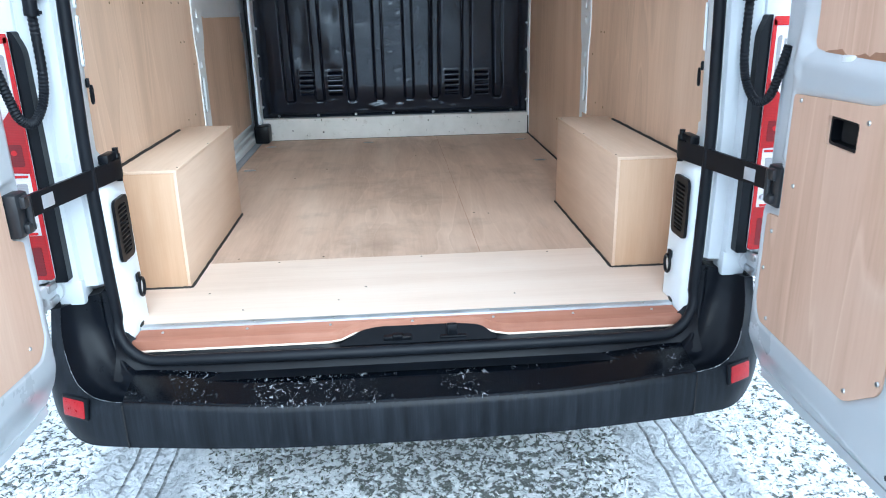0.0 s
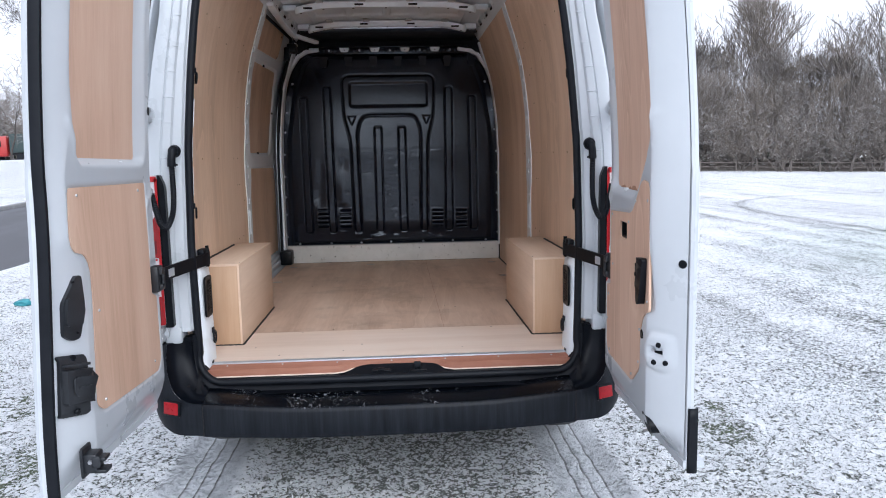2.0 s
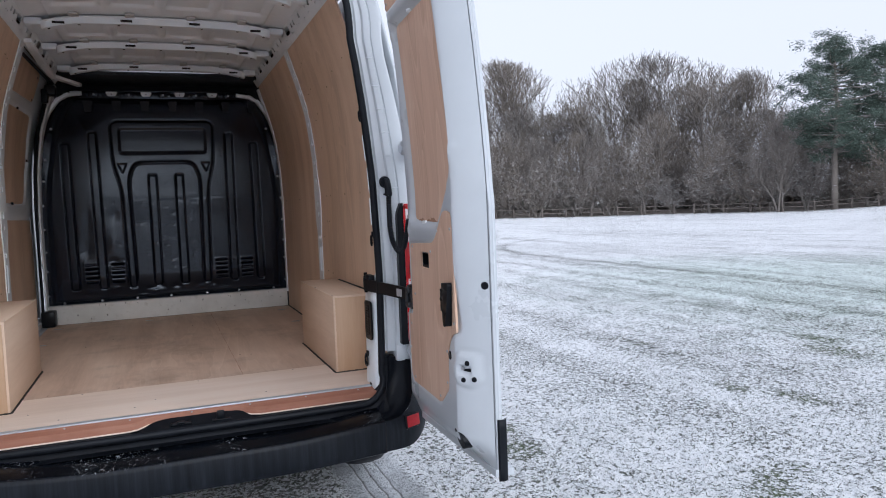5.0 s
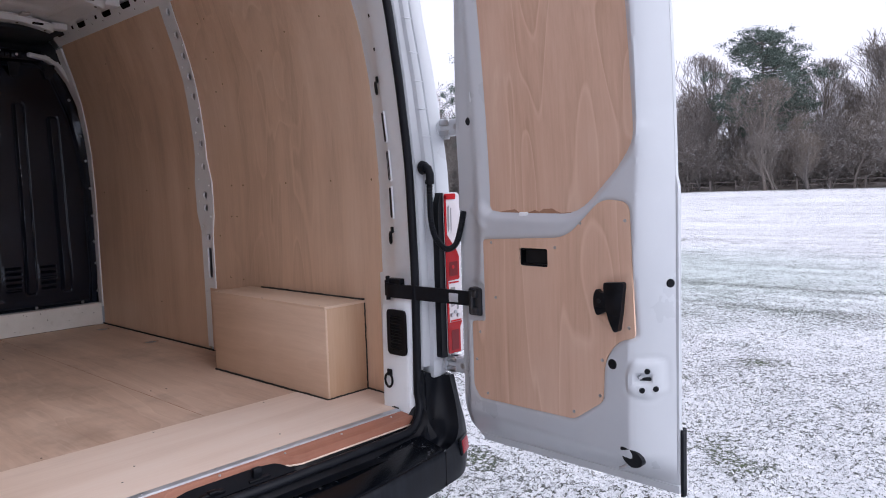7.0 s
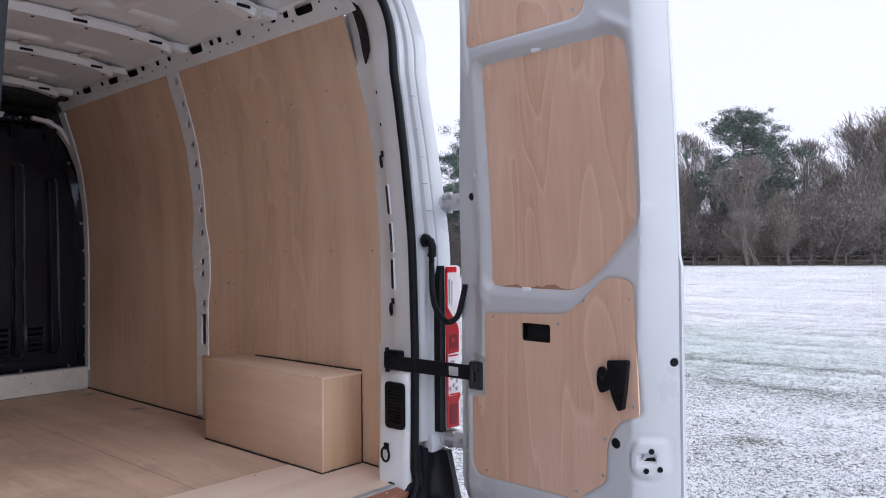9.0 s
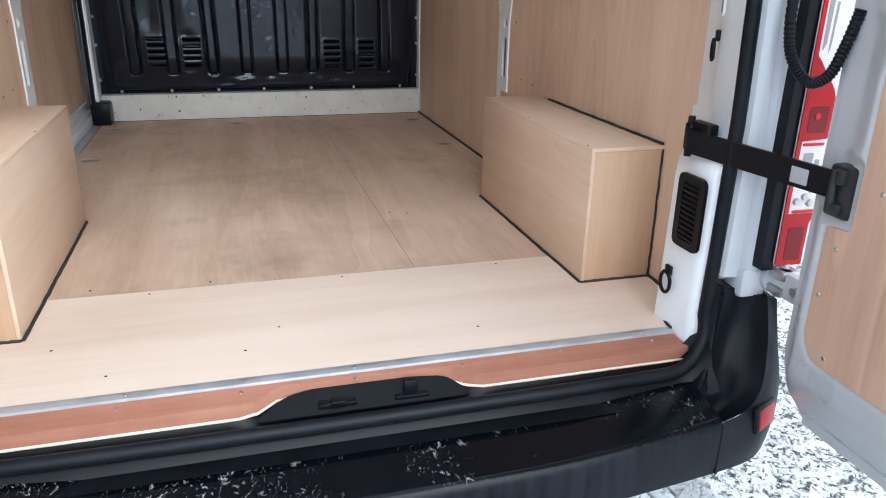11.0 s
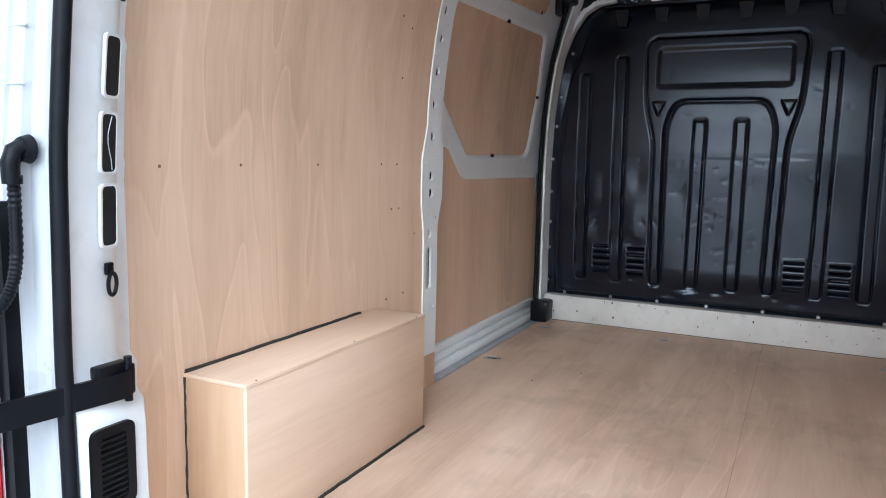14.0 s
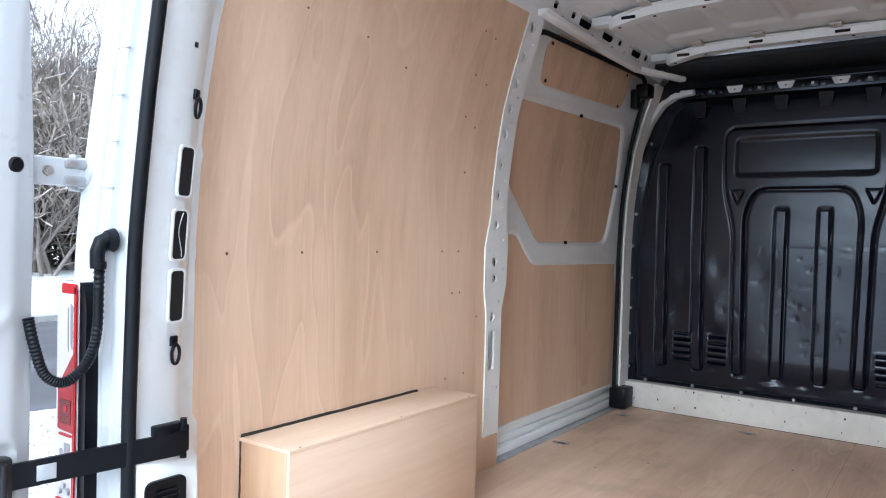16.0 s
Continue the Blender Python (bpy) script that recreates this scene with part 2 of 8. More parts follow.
def grid_mesh(name, V, wrap=False):
    """A mesh from an array of points (rows, columns, 3)."""
    r, c = V.shape[:2]
    me = bpy.data.meshes.new(name)
    i = np.arange(r * c).reshape(r, c)
    q = np.stack([i[:-1, :-1], i[:-1, 1:], i[1:, 1:], i[1:, :-1]], -1).reshape(-1, 4)
    return raw_mesh(me, V.reshape(-1, 3), q)


def raw_mesh(me, verts, faces):
    n = faces.shape[1]
    me.vertices.add(len(verts))
    me.vertices.foreach_set("co", np.ascontiguousarray(verts, dtype=np.float32).ravel())
    me.loops.add(faces.size)
    me.loops.foreach_set("vertex_index", np.ascontiguousarray(faces, dtype=np.int32).ravel())
    me.polygons.add(len(faces))
    me.polygons.foreach_set("loop_start", np.arange(0, faces.size, n, dtype=np.int32))
    me.update(calc_edges=True)
    me.validate()
    return me


def rounded(pts, r, n=5):
    """A closed outline with rounded corners; r one radius or one for each corner."""
    out, N = [], len(pts)
    for i, p in enumerate(pts):
        p = np.array(p, float)
        a, b = np.array(pts[i - 1], float) - p, np.array(pts[(i + 1) % N], float) - p
        la, lb = np.linalg.norm(a), np.linalg.norm(b)
        rr = r[i] if isinstance(r, (list, tuple)) else r
        k = min(rr, la * 0.48, lb * 0.48)
        if k < 1e-4:
            out.append(tuple(p))
            continue
        s, e = p + a / la * k, p + b / lb * k
        for t in np.linspace(0, 1, n):
            out.append(tuple((1 - t) ** 2 * s + 2 * t * (1 - t) * p + t * t * e))
    return out


def sdf(pts, U, Z):
    """Signed distance to a closed outline, negative inside."""
    P = np.array(pts, float)
    d2, inside = np.full(U.shape, 1e9), np.zeros(U.shape, bool)
    for (ax, ay), (bx, by) in zip(P, np.roll(P, -1, 0)):
        ex, ey = bx - ax, by - ay
        t = np.clip(((U - ax) * ex + (Z - ay) * ey) / max(ex * ex + ey * ey, 1e-12), 0, 1)
        d2 = np.minimum(d2, (U - ax - t * ex) ** 2 + (Z - ay - t * ey) ** 2)
        if abs(ey) > 1e-12:
            inside ^= ((ay > Z) != (by > Z)) & (U < ex * (Z - ay) / ey + ax)
    return np.where(inside, -1, 1) * np.sqrt(d2)


def smooth01(x, a, b):
    t = np.clip((x - a) / (b - a), 0, 1)
    return t * t * (3 - 2 * t)


def sheet(pts, mapper, thick, holes=(), step=0.12, chamfer=0.0):
    """A plate with an outline, holes and thickness, laid on a curved surface by mapper(u, z, depth)."""
    bm = bmesh.new()
    edges = []
    for loop in (pts, *holes):
        vs = [bm.verts.new((p[0], p[1], 0)) for p in loop]
        edges += [bm.edges.new((vs[i - 1], vs[i])) for i in range(len(vs))]
    bmesh.ops.triangle_fill(bm, use_beauty=True, use_dissolve=False, edges=edges, normal=(0, 0, 1))
    lo, hi = min(p[1] for p in pts), max(p[1] for p in pts)
    for k in range(1, int((hi - lo) / step) + 1):
        bmesh.ops.bisect_plane(bm, geom=bm.verts[:] + bm.edges[:] + bm.faces[:], plane_co=(0, lo + k * step, 0), plane_no=(0, 1, 0))
    flat = [(v.co.x, v.co.y) for v in bm.verts]
    bm.verts.index_update()
    faces = [[v.index for v in f.verts] for f in bm.faces]
    rim = [[v.index for v in e.verts] for e in bm.edges if len(e.link_faces) == 1]
    bm.free()
    bm = bmesh.new()
    top = [bm.verts.new(mapper(u, z, thick)) for u, z in flat]
    low = [bm.verts.new(mapper(u, z, 0)) for u, z in flat]
    for f in faces:
        bm.faces.new([top[i] for i in f])
        bm.faces.new([low[i] for i in reversed(f)])
    for a, b in rim:
        bm.faces.new((top[a], top[b], low[b], low[a]))
    return bm


def lerp(table, x):
    return np.interp(x, [a for a, _ in table], [b for _, b in table])


STUDS = {}


def stud(name, parent, at_, normal, r, h, mat, label="", sides=8):
    """A small round head (screw, bolt, plug) standing on a surface; equal ones share their mesh."""
    key = (name, r, h, mat.name, sides)
    if key not in STUDS:
        bm = bmesh.new()
        add_cyl(bm, (0, 0, -h * 0.5), (0, 0, h), r, r * 0.75, n=sides)
        me = bpy.data.meshes.new(name)
        bmesh.ops.recalc_face_normals(bm, faces=bm.faces)
        bm.to_mesh(me)
        bm.free()
        me.materials.append(mat)
        STUDS[key] = me
    ob = new(name, STUDS[key])
    ob.parent = parent
    ob.matrix_basis = Matrix.Translation(at_) @ Vector(normal).to_track_quat("Z", "Y").to_matrix().to_4x4()
    if label:
        ob["label"] = label
    return ob
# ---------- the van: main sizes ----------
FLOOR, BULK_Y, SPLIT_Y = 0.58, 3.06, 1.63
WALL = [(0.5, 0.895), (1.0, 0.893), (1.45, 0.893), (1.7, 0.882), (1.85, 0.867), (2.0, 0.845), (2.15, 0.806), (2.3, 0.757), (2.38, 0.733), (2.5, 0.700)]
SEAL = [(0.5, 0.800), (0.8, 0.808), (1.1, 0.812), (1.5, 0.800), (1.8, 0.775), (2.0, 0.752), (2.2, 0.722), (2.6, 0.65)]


def half(z):
    return float(lerp(WALL, z))


def lean(z):
    """How far the tail leans forward with height."""
    return 0.085 * np.maximum((np.asarray(z, float) - 1.4) / 1.0, 0) ** 1.4


van = thing("delivery_van", "white panel van, rear doors open, plywood-lined inside, on snowy grass", "van")


# ---------- load floor ----------
def floor_hole(x, y, r=0.035):
    return [(x + r * math.cos(a) * 1.25, y + r * math.sin(a)) for a in np.linspace(0, 2 * math.pi, 14, endpoint=False)]


flat = lambda u, v, d: (u, v, FLOOR - 0.012 + d)
rings = [(-0.826, 2.143), (0.798, 2.167), (-0.191, 2.895), (0.797, 2.84), (-0.81, 2.84), (-0.845, 1.36), (0.80, 1.36)]
fb = sheet([(-0.885, 0.592), (0.885, 0.592), (0.885, 3.045), (-0.885, 3.045)], flat, 0.012, [floor_hole(*p) for p in rings], step=9)
floor = part("load_floor", fb, PLY_FLOOR, van, "worn plywood load floor with scuffs")
for x, y in rings:
    bm = bmesh.new()
    # dark plate puts the shade into the well
    add_box(bm, (x - 0.05, y - 0.04, FLOOR - 0.05), (x + 0.05, y + 0.04, FLOOR - 0.035))
    part("lashing_well", bm, DARK, floor, "dark plate for the shade in the well of a floor lashing ring")
    bm = bmesh.new()
    tube(bm, [(x + 0.03 * math.cos(a), y + 0.008 + 0.02 * math.sin(a), FLOOR - 0.006) for a in np.linspace(0, 2 * math.pi, 14, endpoint=False)], 0.004, 6, True)
    part("lashing_ring", bm, STEEL, floor, "steel floor lashing ring")
bm = sheet([(-0.885, 0.19), (-0.79, 0.17), (-0.765, 0.075), (0.765, 0.075), (0.79, 0.17), (0.885, 0.19), (0.885, 0.588), (-0.885, 0.588)],
           lambda u, v, d: (u, v, FLOOR - 0.012 + d), 0.0135, step=9)
sill_board = part("sill_board", bm, PLY_SILL, van, "pale newer plywood board behind the rear sill")
for x, y in [(-0.5, 0.155), (-0.22, 0.20), (-0.14, 0.30), (0.32, 0.19), (-0.63, 0.30), (0.05, 0.57), (0.5, 0.565), (-0.45, 0.57)]:
    stud("screw", sill_board, (x, y, FLOOR + 0.001), (0, 0, 1), 0.0042, 0.001, SEALANT)
for x, y in [(-0.6, 0.63), (-0.3, 0.62), (0.30, 1.12), (0.36, 1.10), (-0.4, 2.1), (0.1, 2.4), (-0.55, 1.9)]:
    stud("screw", floor, (x, y, FLOOR), (0, 0, 1), 0.0042, 0.001, SEALANT)
bm = box_bm((0.262, 0.60, FLOOR - 0.003), (0.2632, 3.04, FLOOR + 0.0008))
part("board_joint", bm, REDWOOD, floor, "thin joint between two floor boards")
bm = bmesh.new()
add_box(bm, (-0.765, 0.050, FLOOR - 0.006), (0.765, 0.078, FLOOR + 0.004), 0.002)
part("metal_strip", bm, ZINC, van, "grey metal edging strip across the sill")

# red hardwood edge board, cut away round the latch
edge = [(-0.775, 0.0), (-0.24, 0.0), (-0.205, 0.008), (-0.165, 0.036), (-0.14, 0.040), (0.16, 0.040), (0.19, 0.036), (0.235, 0.010), (0.27, 0.0), (0.775, 0.0), (0.765, 0.050), (-0.765, 0.050)]
bm = sheet(edge, lambda u, v, d: (u, v, FLOOR - 0.034 + d + 0.22 * min(0, v - 0.05)), 0.032, step=9)
part("sill_edge_board", bm, REDWOOD, van, "red-brown hardwood ply edge along the rear sill")
# thin pale strip on the ply edge, with the light on it in its colour
bm = bmesh.new()
tube(bm, [(u, v - 0.001, FLOOR - 0.0325 + 0.22 * min(0, v - 0.05)) for u, v in edge[:10]], 0.0032, 6)
part("pale_edge", bm, PLY_SILL, van, "pale strip for the lit cut edge of the hardwood ply")
for k in range(7):
    stud("screw", van, (-0.7 + k * 0.233, 0.034, FLOOR - 0.005), (0, -0.2, 1), 0.0045, 0.002, STEEL)
    stud("screw", van, (-0.68 + k * 0.227, 0.064, FLOOR + 0.004), (0, 0, 1), 0.0045, 0.002, STEEL)


# ---------- plywood wall linings ----------
def wall_map(sign, off=0.0):
    return lambda u, v, d: (sign * (half(v) + off - d), u, v)


def screws(parent, pts, sign, off=-0.001, mat=BRASS):
    for y, z in pts:
        stud("screw", parent, (sign * (half(z) + off), y, z), (-sign, 0, 0), 0.0044, 0.0015, mat)


rear_pts = [(0.305, FLOOR), (1.585, FLOOR), (1.585, 1.2), (1.56, 1.28), (1.56, 1.50), (1.585, 1.60), (1.575, 2.392), (0.30, 2.392), (0.28, 1.9), (0.275, 1.1), (0.24, 1.02), (0.24, 0.7), (0.20, FLOOR)]
for sign, ye in ((-1, 0.205), (1, 0.255)):
    rear_pts[7:] = [(ye + 0.05, 2.392), (ye + 0.03, 2.0), (ye + 0.01, 1.7), (ye, 1.4), (ye, 1.1), (ye - 0.01, 0.98), (ye - 0.01, 0.7), (ye - 0.015, FLOOR)]
    bm = sheet(rear_pts, wall_map(sign, 0.009), 0.009, step=0.08)
    w = part("wall_lining", bm, PLY_WALL, van, "pale plywood wall lining panel fixed with screws")
    screws(w, [(0.31, 1.453), (0.572, 1.455), (0.90, 1.455), (1.26, 1.455), (1.365, 1.455), (1.33, 1.30), (1.38, 1.30), (0.5, 2.12), (0.75, 2.1), (0.95, 2.05), (1.33, 1.95), (1.4, 1.92), (1.34, 2.1), (1.42, 2.08), (1.37, 1.75), (1.30, 0.985), (1.42, 0.99), (1.5, 1.2), (1.33, 2.25), (1.40, 2.24)], sign)
front_pts = [(1.675, FLOOR), (3.04, FLOOR), (3.04, 1.0), (3.03, 1.9), (3.0, 2.385), (1.665, 2.385), (1.675, 1.6), (1.70, 1.5), (1.70, 1.28), (1.675, 1.2)]
bm = sheet(front_pts, wall_map(1, 0.009), 0.009, step=0.08)
w = part("wall_lining", bm, PLY_WALL, van, "pale plywood wall lining panel beside the bulkhead")
screws(w, [(1.8, 1.45), (2.3, 1.45), (2.9, 1.45), (1.9, 2.2), (2.5, 2.2), (2.2, 0.8)], 1)
bm = box_bm((0.884, 1.30, FLOOR), (0.893, 1.62, FLOOR + 0.34), 0.001)
part("wall_filler", bm, PLY_WALL, van)
bm = box_bm((-0.893, 1.24, FLOOR), (-0.884, 1.67, FLOOR + 0.13), 0.001)
part("wall_filler", bm, PLY_WALL, van)


# pressed-steel post between the lining panels
def post(sign):
    hw = 0.062
    out = [(SPLIT_Y - hw, 0.60), (SPLIT_Y + 0.05, 0.60), (SPLIT_Y + 0.052, 1.22), (SPLIT_Y + 0.085, 1.32), (SPLIT_Y + 0.09, 1.48), (SPLIT_Y + 0.06, 1.62), (SPLIT_Y + 0.06, 2.40), (SPLIT_Y - hw + 0.01, 2.40), (SPLIT_Y - hw + 0.008, 1.60), (SPLIT_Y - hw - 0.02, 1.48), (SPLIT_Y - hw - 0.02, 1.30), (SPLIT_Y - hw, 1.2)]
    holes = [[(SPLIT_Y + dy + 0.020 * math.cos(a), z + 0.019 * math.sin(a)) for a in np.linspace(0, 2 * math.pi, 12, endpoint=False)]
             for dy, z in [(-0.012, 2.33), (-0.014, 2.22), (-0.014, 2.12), (-0.014, 2.02), (-0.014, 1.92), (-0.014, 1.80), (-0.014, 1.68), (-0.014, 1.56), (-0.010, 1.41), (-0.010, 1.345), (-0.02, 1.19)]]
    for dy, z in ((0.022, 2.27), (-0.040, 2.17), (0.026, 2.07), (0.022, 1.97), (-0.042, 1.86), (0.024, 1.74), (0.022, 1.63), (0.045, 1.50), (-0.055, 1.46), (0.055, 1.38), (-0.055, 1.30), (0.030, 1.25), (0.028, 0.90), (-0.03, 0.86)):
        holes.append([(SPLIT_Y + dy + 0.0055 * math.cos(a), z + 0.0055 * math.sin(a)) for a in np.linspace(0, 2 * math.pi, 7, endpoint=False)])
    holes.append(rounded([(SPLIT_Y - 0.042, 0.975), (SPLIT_Y + 0.002, 0.975), (SPLIT_Y + 0.002, 1.135), (SPLIT_Y - 0.042, 1.135)], 0.012))
    bm = sheet(out, wall_map(sign, 0.004), 0.010, holes, step=0.1)
    p = part("side_post", bm, WHITE_IN, van, "white pressed-steel post with a row of holes")
    # dark sheet behind the holes stands for the shade inside the post
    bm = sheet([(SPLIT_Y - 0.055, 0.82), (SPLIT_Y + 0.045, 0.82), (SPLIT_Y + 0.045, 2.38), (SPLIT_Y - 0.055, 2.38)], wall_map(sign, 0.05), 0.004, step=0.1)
    part("post_back", bm, DARK, p, "dark sheet standing for the shade behind the post")


post(-1)
post(1)


# ---------- wheel-arch boxes ----------
def arch_box(sign, x_in, y0, y1, top):
    b = new("wheel_arch_box")
    b.parent = van
    b["label"] = "plywood box over the rear wheel arch"
    wall = half(0.9) * sign
    xi = x_in * sign
    bm = box_bm((min(xi, wall), y0, top - 0.010), (max(xi, wall), y1, top), 0.0008)
    part("top_board", bm, PLY_BOX, b)
    bm = box_bm((min(xi + sign * 0.001, xi + sign * 0.011), y0 + 0.001, FLOOR + 0.001), (max(xi + sign * 0.001, xi + sign * 0.011), y1 - 0.001, top - 0.010), 0.0015)
    part("side_board", bm, PLY_BOX, b)
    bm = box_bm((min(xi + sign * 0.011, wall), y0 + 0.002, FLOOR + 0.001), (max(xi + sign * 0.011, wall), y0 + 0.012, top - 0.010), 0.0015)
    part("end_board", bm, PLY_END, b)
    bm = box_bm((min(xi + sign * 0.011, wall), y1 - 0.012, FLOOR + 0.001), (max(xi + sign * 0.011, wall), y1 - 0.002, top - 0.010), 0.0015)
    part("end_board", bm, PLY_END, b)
    rng = random.Random(3 + sign)

    def bead(p0, p1):
        bm = bmesh.new()
        n = 26
        pts = []
        for k in range(n + 1):
            q = Vector(p0).lerp(Vector(p1), k / n)
            pts.append(q + Vector([rng.uniform(-0.001, 0.001) for _ in range(3)]))
        tube(bm, pts, 0.0052, 6)
        part("sealant_bead", bm, SEALANT, b, "black sealant bead")

    e = 0.004
    bead((wall - sign * e, y0 + 0.005, FLOOR), (wall - sign * e, y0 + 0.005, top))
    bead((wall - sign * e, y0 + 0.005, top + 0.002), (wall - sign * e, y1 - 0.10, top + 0.002))
    bead((wall, y0, FLOOR + 0.002), (xi, y0, FLOOR + 0.002))
    bead((xi - sign * 0.001, y0, FLOOR + 0.002), (xi - sign * 0.001, y1, FLOOR + 0.002))
    bead((wall - sign * 0.002, y0, FLOOR + 0.002), (wall - sign * 0.012, 0.24, FLOOR + 0.002))
    for y in (y0 + 0.04, y0 + 0.45, y1 - 0.05):
        stud("screw", b, (xi + sign * 0.006, y, top), (0, 0, 1), 0.003, 0.001, SEALANT)
    return b


# darker copy of the box plywood, offsetting the light on the end boards
PLY_END = plywood("plywood_box_end_shaded", "z", (0.48, 0.31, 0.19), (0.57, 0.39, 0.26), (0.65, 0.47, 0.33), arch=0.7)
arch_box(-1, 0.70, 0.362, 1.228, 0.967)
arch_box(1, 0.68, 0.378, 1.240, 0.956)
bm = bmesh.new()
tube(bm, [(0.888, 1.26 + 0.1 * k, FLOOR + 0.004) for k in range(19)], 0.005, 6)
part("sealant_bead", bm, SEALANT, van, "black sealant bead")
for s in (-1, 1):
    bm = bmesh.new()
    tube(bm, [(s * 0.795, 0.165, FLOOR + 0.003), (s * 0.78, 0.12, FLOOR + 0.003), (s * 0.768, 0.07, FLOOR + 0.003)], 0.005, 6)
    part("sealant_bead", bm, SEALANT, van, "black sealant bead")

# ---------- bulkhead: one pressed sheet ----------
EDGE = [(0.70, 0.905), (1.5, 0.900), (1.70, 0.880), (1.93, 0.845), (2.08, 0.80), (2.20, 0.755), (2.27, 0.69), (2.31, 0.60), (2.335, 0.45)]
zz = np.linspace(0.715, 2.335, 250)
tt = np.linspace(-1, 1, 560)
Z, T = np.meshgrid(zz, tt, indexing="ij")
X = T * lerp(EDGE, Z)
D = np.zeros_like(X)


def line(d, w, depth):
    """A pressed line at distance d from an outline."""
    return depth * np.exp(-((d / w) ** 2))


def bar(x0, z0, x1, z1, w, depth):
    """A raised flat-topped rib with a sunk line round it."""
    t = np.clip((z0 - Z) / (z0 - z1), 0, 1)
    dx, dz = np.abs(X - x0 - t * (x1 - x0)) - w + 0.012, np.maximum(Z - z0, z1 - Z) + 0.012
    d = np.hypot(np.maximum(dx, 0), np.maximum(dz, 0)) + np.minimum(np.maximum(dx, dz), 0) - 0.012
    return depth * (1 - smooth01(d, -0.008, 0.001)) - line(d - 0.003, 0.005, 0.005)


# field stands proud of the flange; upright below the crease, leaning back above it
field = 0.022 * smooth01(0.905 - np.abs(X) - (0.905 - lerp(EDGE, Z)), 0.045, 0.085) * smooth01(Z, 0.730, 0.752) * (1 - smooth01(Z, 2.24, 2.33))
D += field
D += (0.016 * np.clip((1.53 - Z) / 0.78, 0, 1) - 0.034 * np.clip((Z - 1.53) / 0.75, 0, 1)) * smooth01(Z, 0.735, 0.76) * smooth01(0.87 - np.abs(X), 0.0, 0.09)
shoulder = [(-0.95, 0.9), (-0.95, 1.95), (-0.76, 1.985), (-0.56, 2.035), (-0.44, 2.13), (-0.35, 2.185), (0.37, 2.185), (0.48, 2.09), (0.60, 1.99), (0.76, 1.95), (0.95, 1.92), (0.95, 0.9)]
D -= 0.026 * smooth01(sdf(shoulder, X, Z), -0.03, 0.15)
for x, top, foot in ((-0.705, 1.935, -0.690), (-0.515, 2.02, -0.497), (0.483, 2.01, 0.472), (0.675, 1.935, 0.682)):
    D += bar(x, top, foot, 0.83, 0.027, 0.018)
for x in (-0.104, 0.092):
    D += bar(x, 1.69, x, 0.83, 0.027, 0.018)
frame_out = rounded([(-0.39, 2.11), (0.37, 2.11), (0.355, 1.78), (0.305, 1.58), (0.29, 0.83), (0.235, 0.83), (0.250, 1.66), (0.205, 1.79), (-0.23, 1.79), (-0.275, 1.66), (-0.26, 0.83), (-0.315, 0.83), (-0.33, 1.58), (-0.38, 1.78)], [0.07, 0.07, 0.06, 0.06, 0.02, 0.02, 0.05, 0.06, 0.06, 0.05, 0.02, 0.02, 0.06, 0.06])
so = sdf(frame_out, X, Z)
D += 0.020 * (1 - smooth01(so, -0.014, 0.003))
D -= line(so - 0.005, 0.006, 0.005)
win = rounded([(-0.325, 2.05), (0.305, 2.05), (0.305, 1.86), (-0.325, 1.86)], 0.03)
D -= 0.012 * (1 - smooth01(sdf(win, X, Z), -0.012, 0.002))
D -= line(sdf(win, X, Z), 0.007, 0.005)
for x in (-0.315, 0.297):
    tri = rounded([(x - 0.036, 1.785), (x + 0.036, 1.785), (x + 0.004, 1.715), (x - 0.004, 1.715)], 0.01)
    D -= 0.012 * (1 - smooth01(sdf(tri, X, Z), -0.008, 0.004))
rng = np.random.RandomState(7)
# knocks: short creases scattered low on the sheet, most of them between the ribs
for _ in range(120):
    low = rng.rand() < 0.8
    cx = rng.normal(-0.02, 0.26) if low else rng.uniform(-0.4, 0.6)
    cz = rng.uniform(0.86, 1.50) if low else rng.uniform(1.55, 2.02)
    r, k, a = rng.uniform(0.006, 0.014), rng.uniform(1.0, 2.6), rng.uniform(0, 3.14)
    u, v = (X - cx) * math.cos(a) + (Z - cz) * math.sin(a), (Z - cz) * math.cos(a) - (X - cx) * math.sin(a)
    D -= rng.uniform(0.0004, 0.0017) * (1.0 if low else 0.45) * (r / 0.012) * np.exp(-((u / (r * k)) ** 2 + (v / r) ** 2))
# buckles between the ribs over the louvres
for cx, cz, rx_, rz_, dep in ((-0.60, 1.12, 0.05, 0.07, 0.006), (-0.58, 1.33, 0.035, 0.09, 0.004), (-0.41, 1.16, 0.045, 0.08, -0.005), (-0.40, 1.38, 0.04, 0.06, 0.004), (-0.42, 1.03, 0.05, 0.03, 0.006), (-0.18, 1.34, 0.05, 0.08, 0.003), (0.0, 1.15, 0.06, 0.12, 0.002)):
    D -= dep * np.exp(-(((X - cx) / rx_) ** 2 + ((Z - cz) / rz_) ** 2))
for _ in range(26):
    cx, cz = rng.uniform(-0.62, 0.45), rng.uniform(0.768, 0.83)
    D += rng.uniform(-0.009, 0.008) * np.exp(-(((X - cx) / rng.uniform(0.02, 0.05)) ** 2 + ((Z - cz) / 0.016) ** 2))
D += 0.0006 * np.sin(X * 4 + 1) * np.sin(Z * 23 + X * 2) + 0.0016 * np.sin(X * 11 + np.sin(Z * 5) * 1.5) * np.sin(Z * 7 + X * 3) * (Z < 1.5)
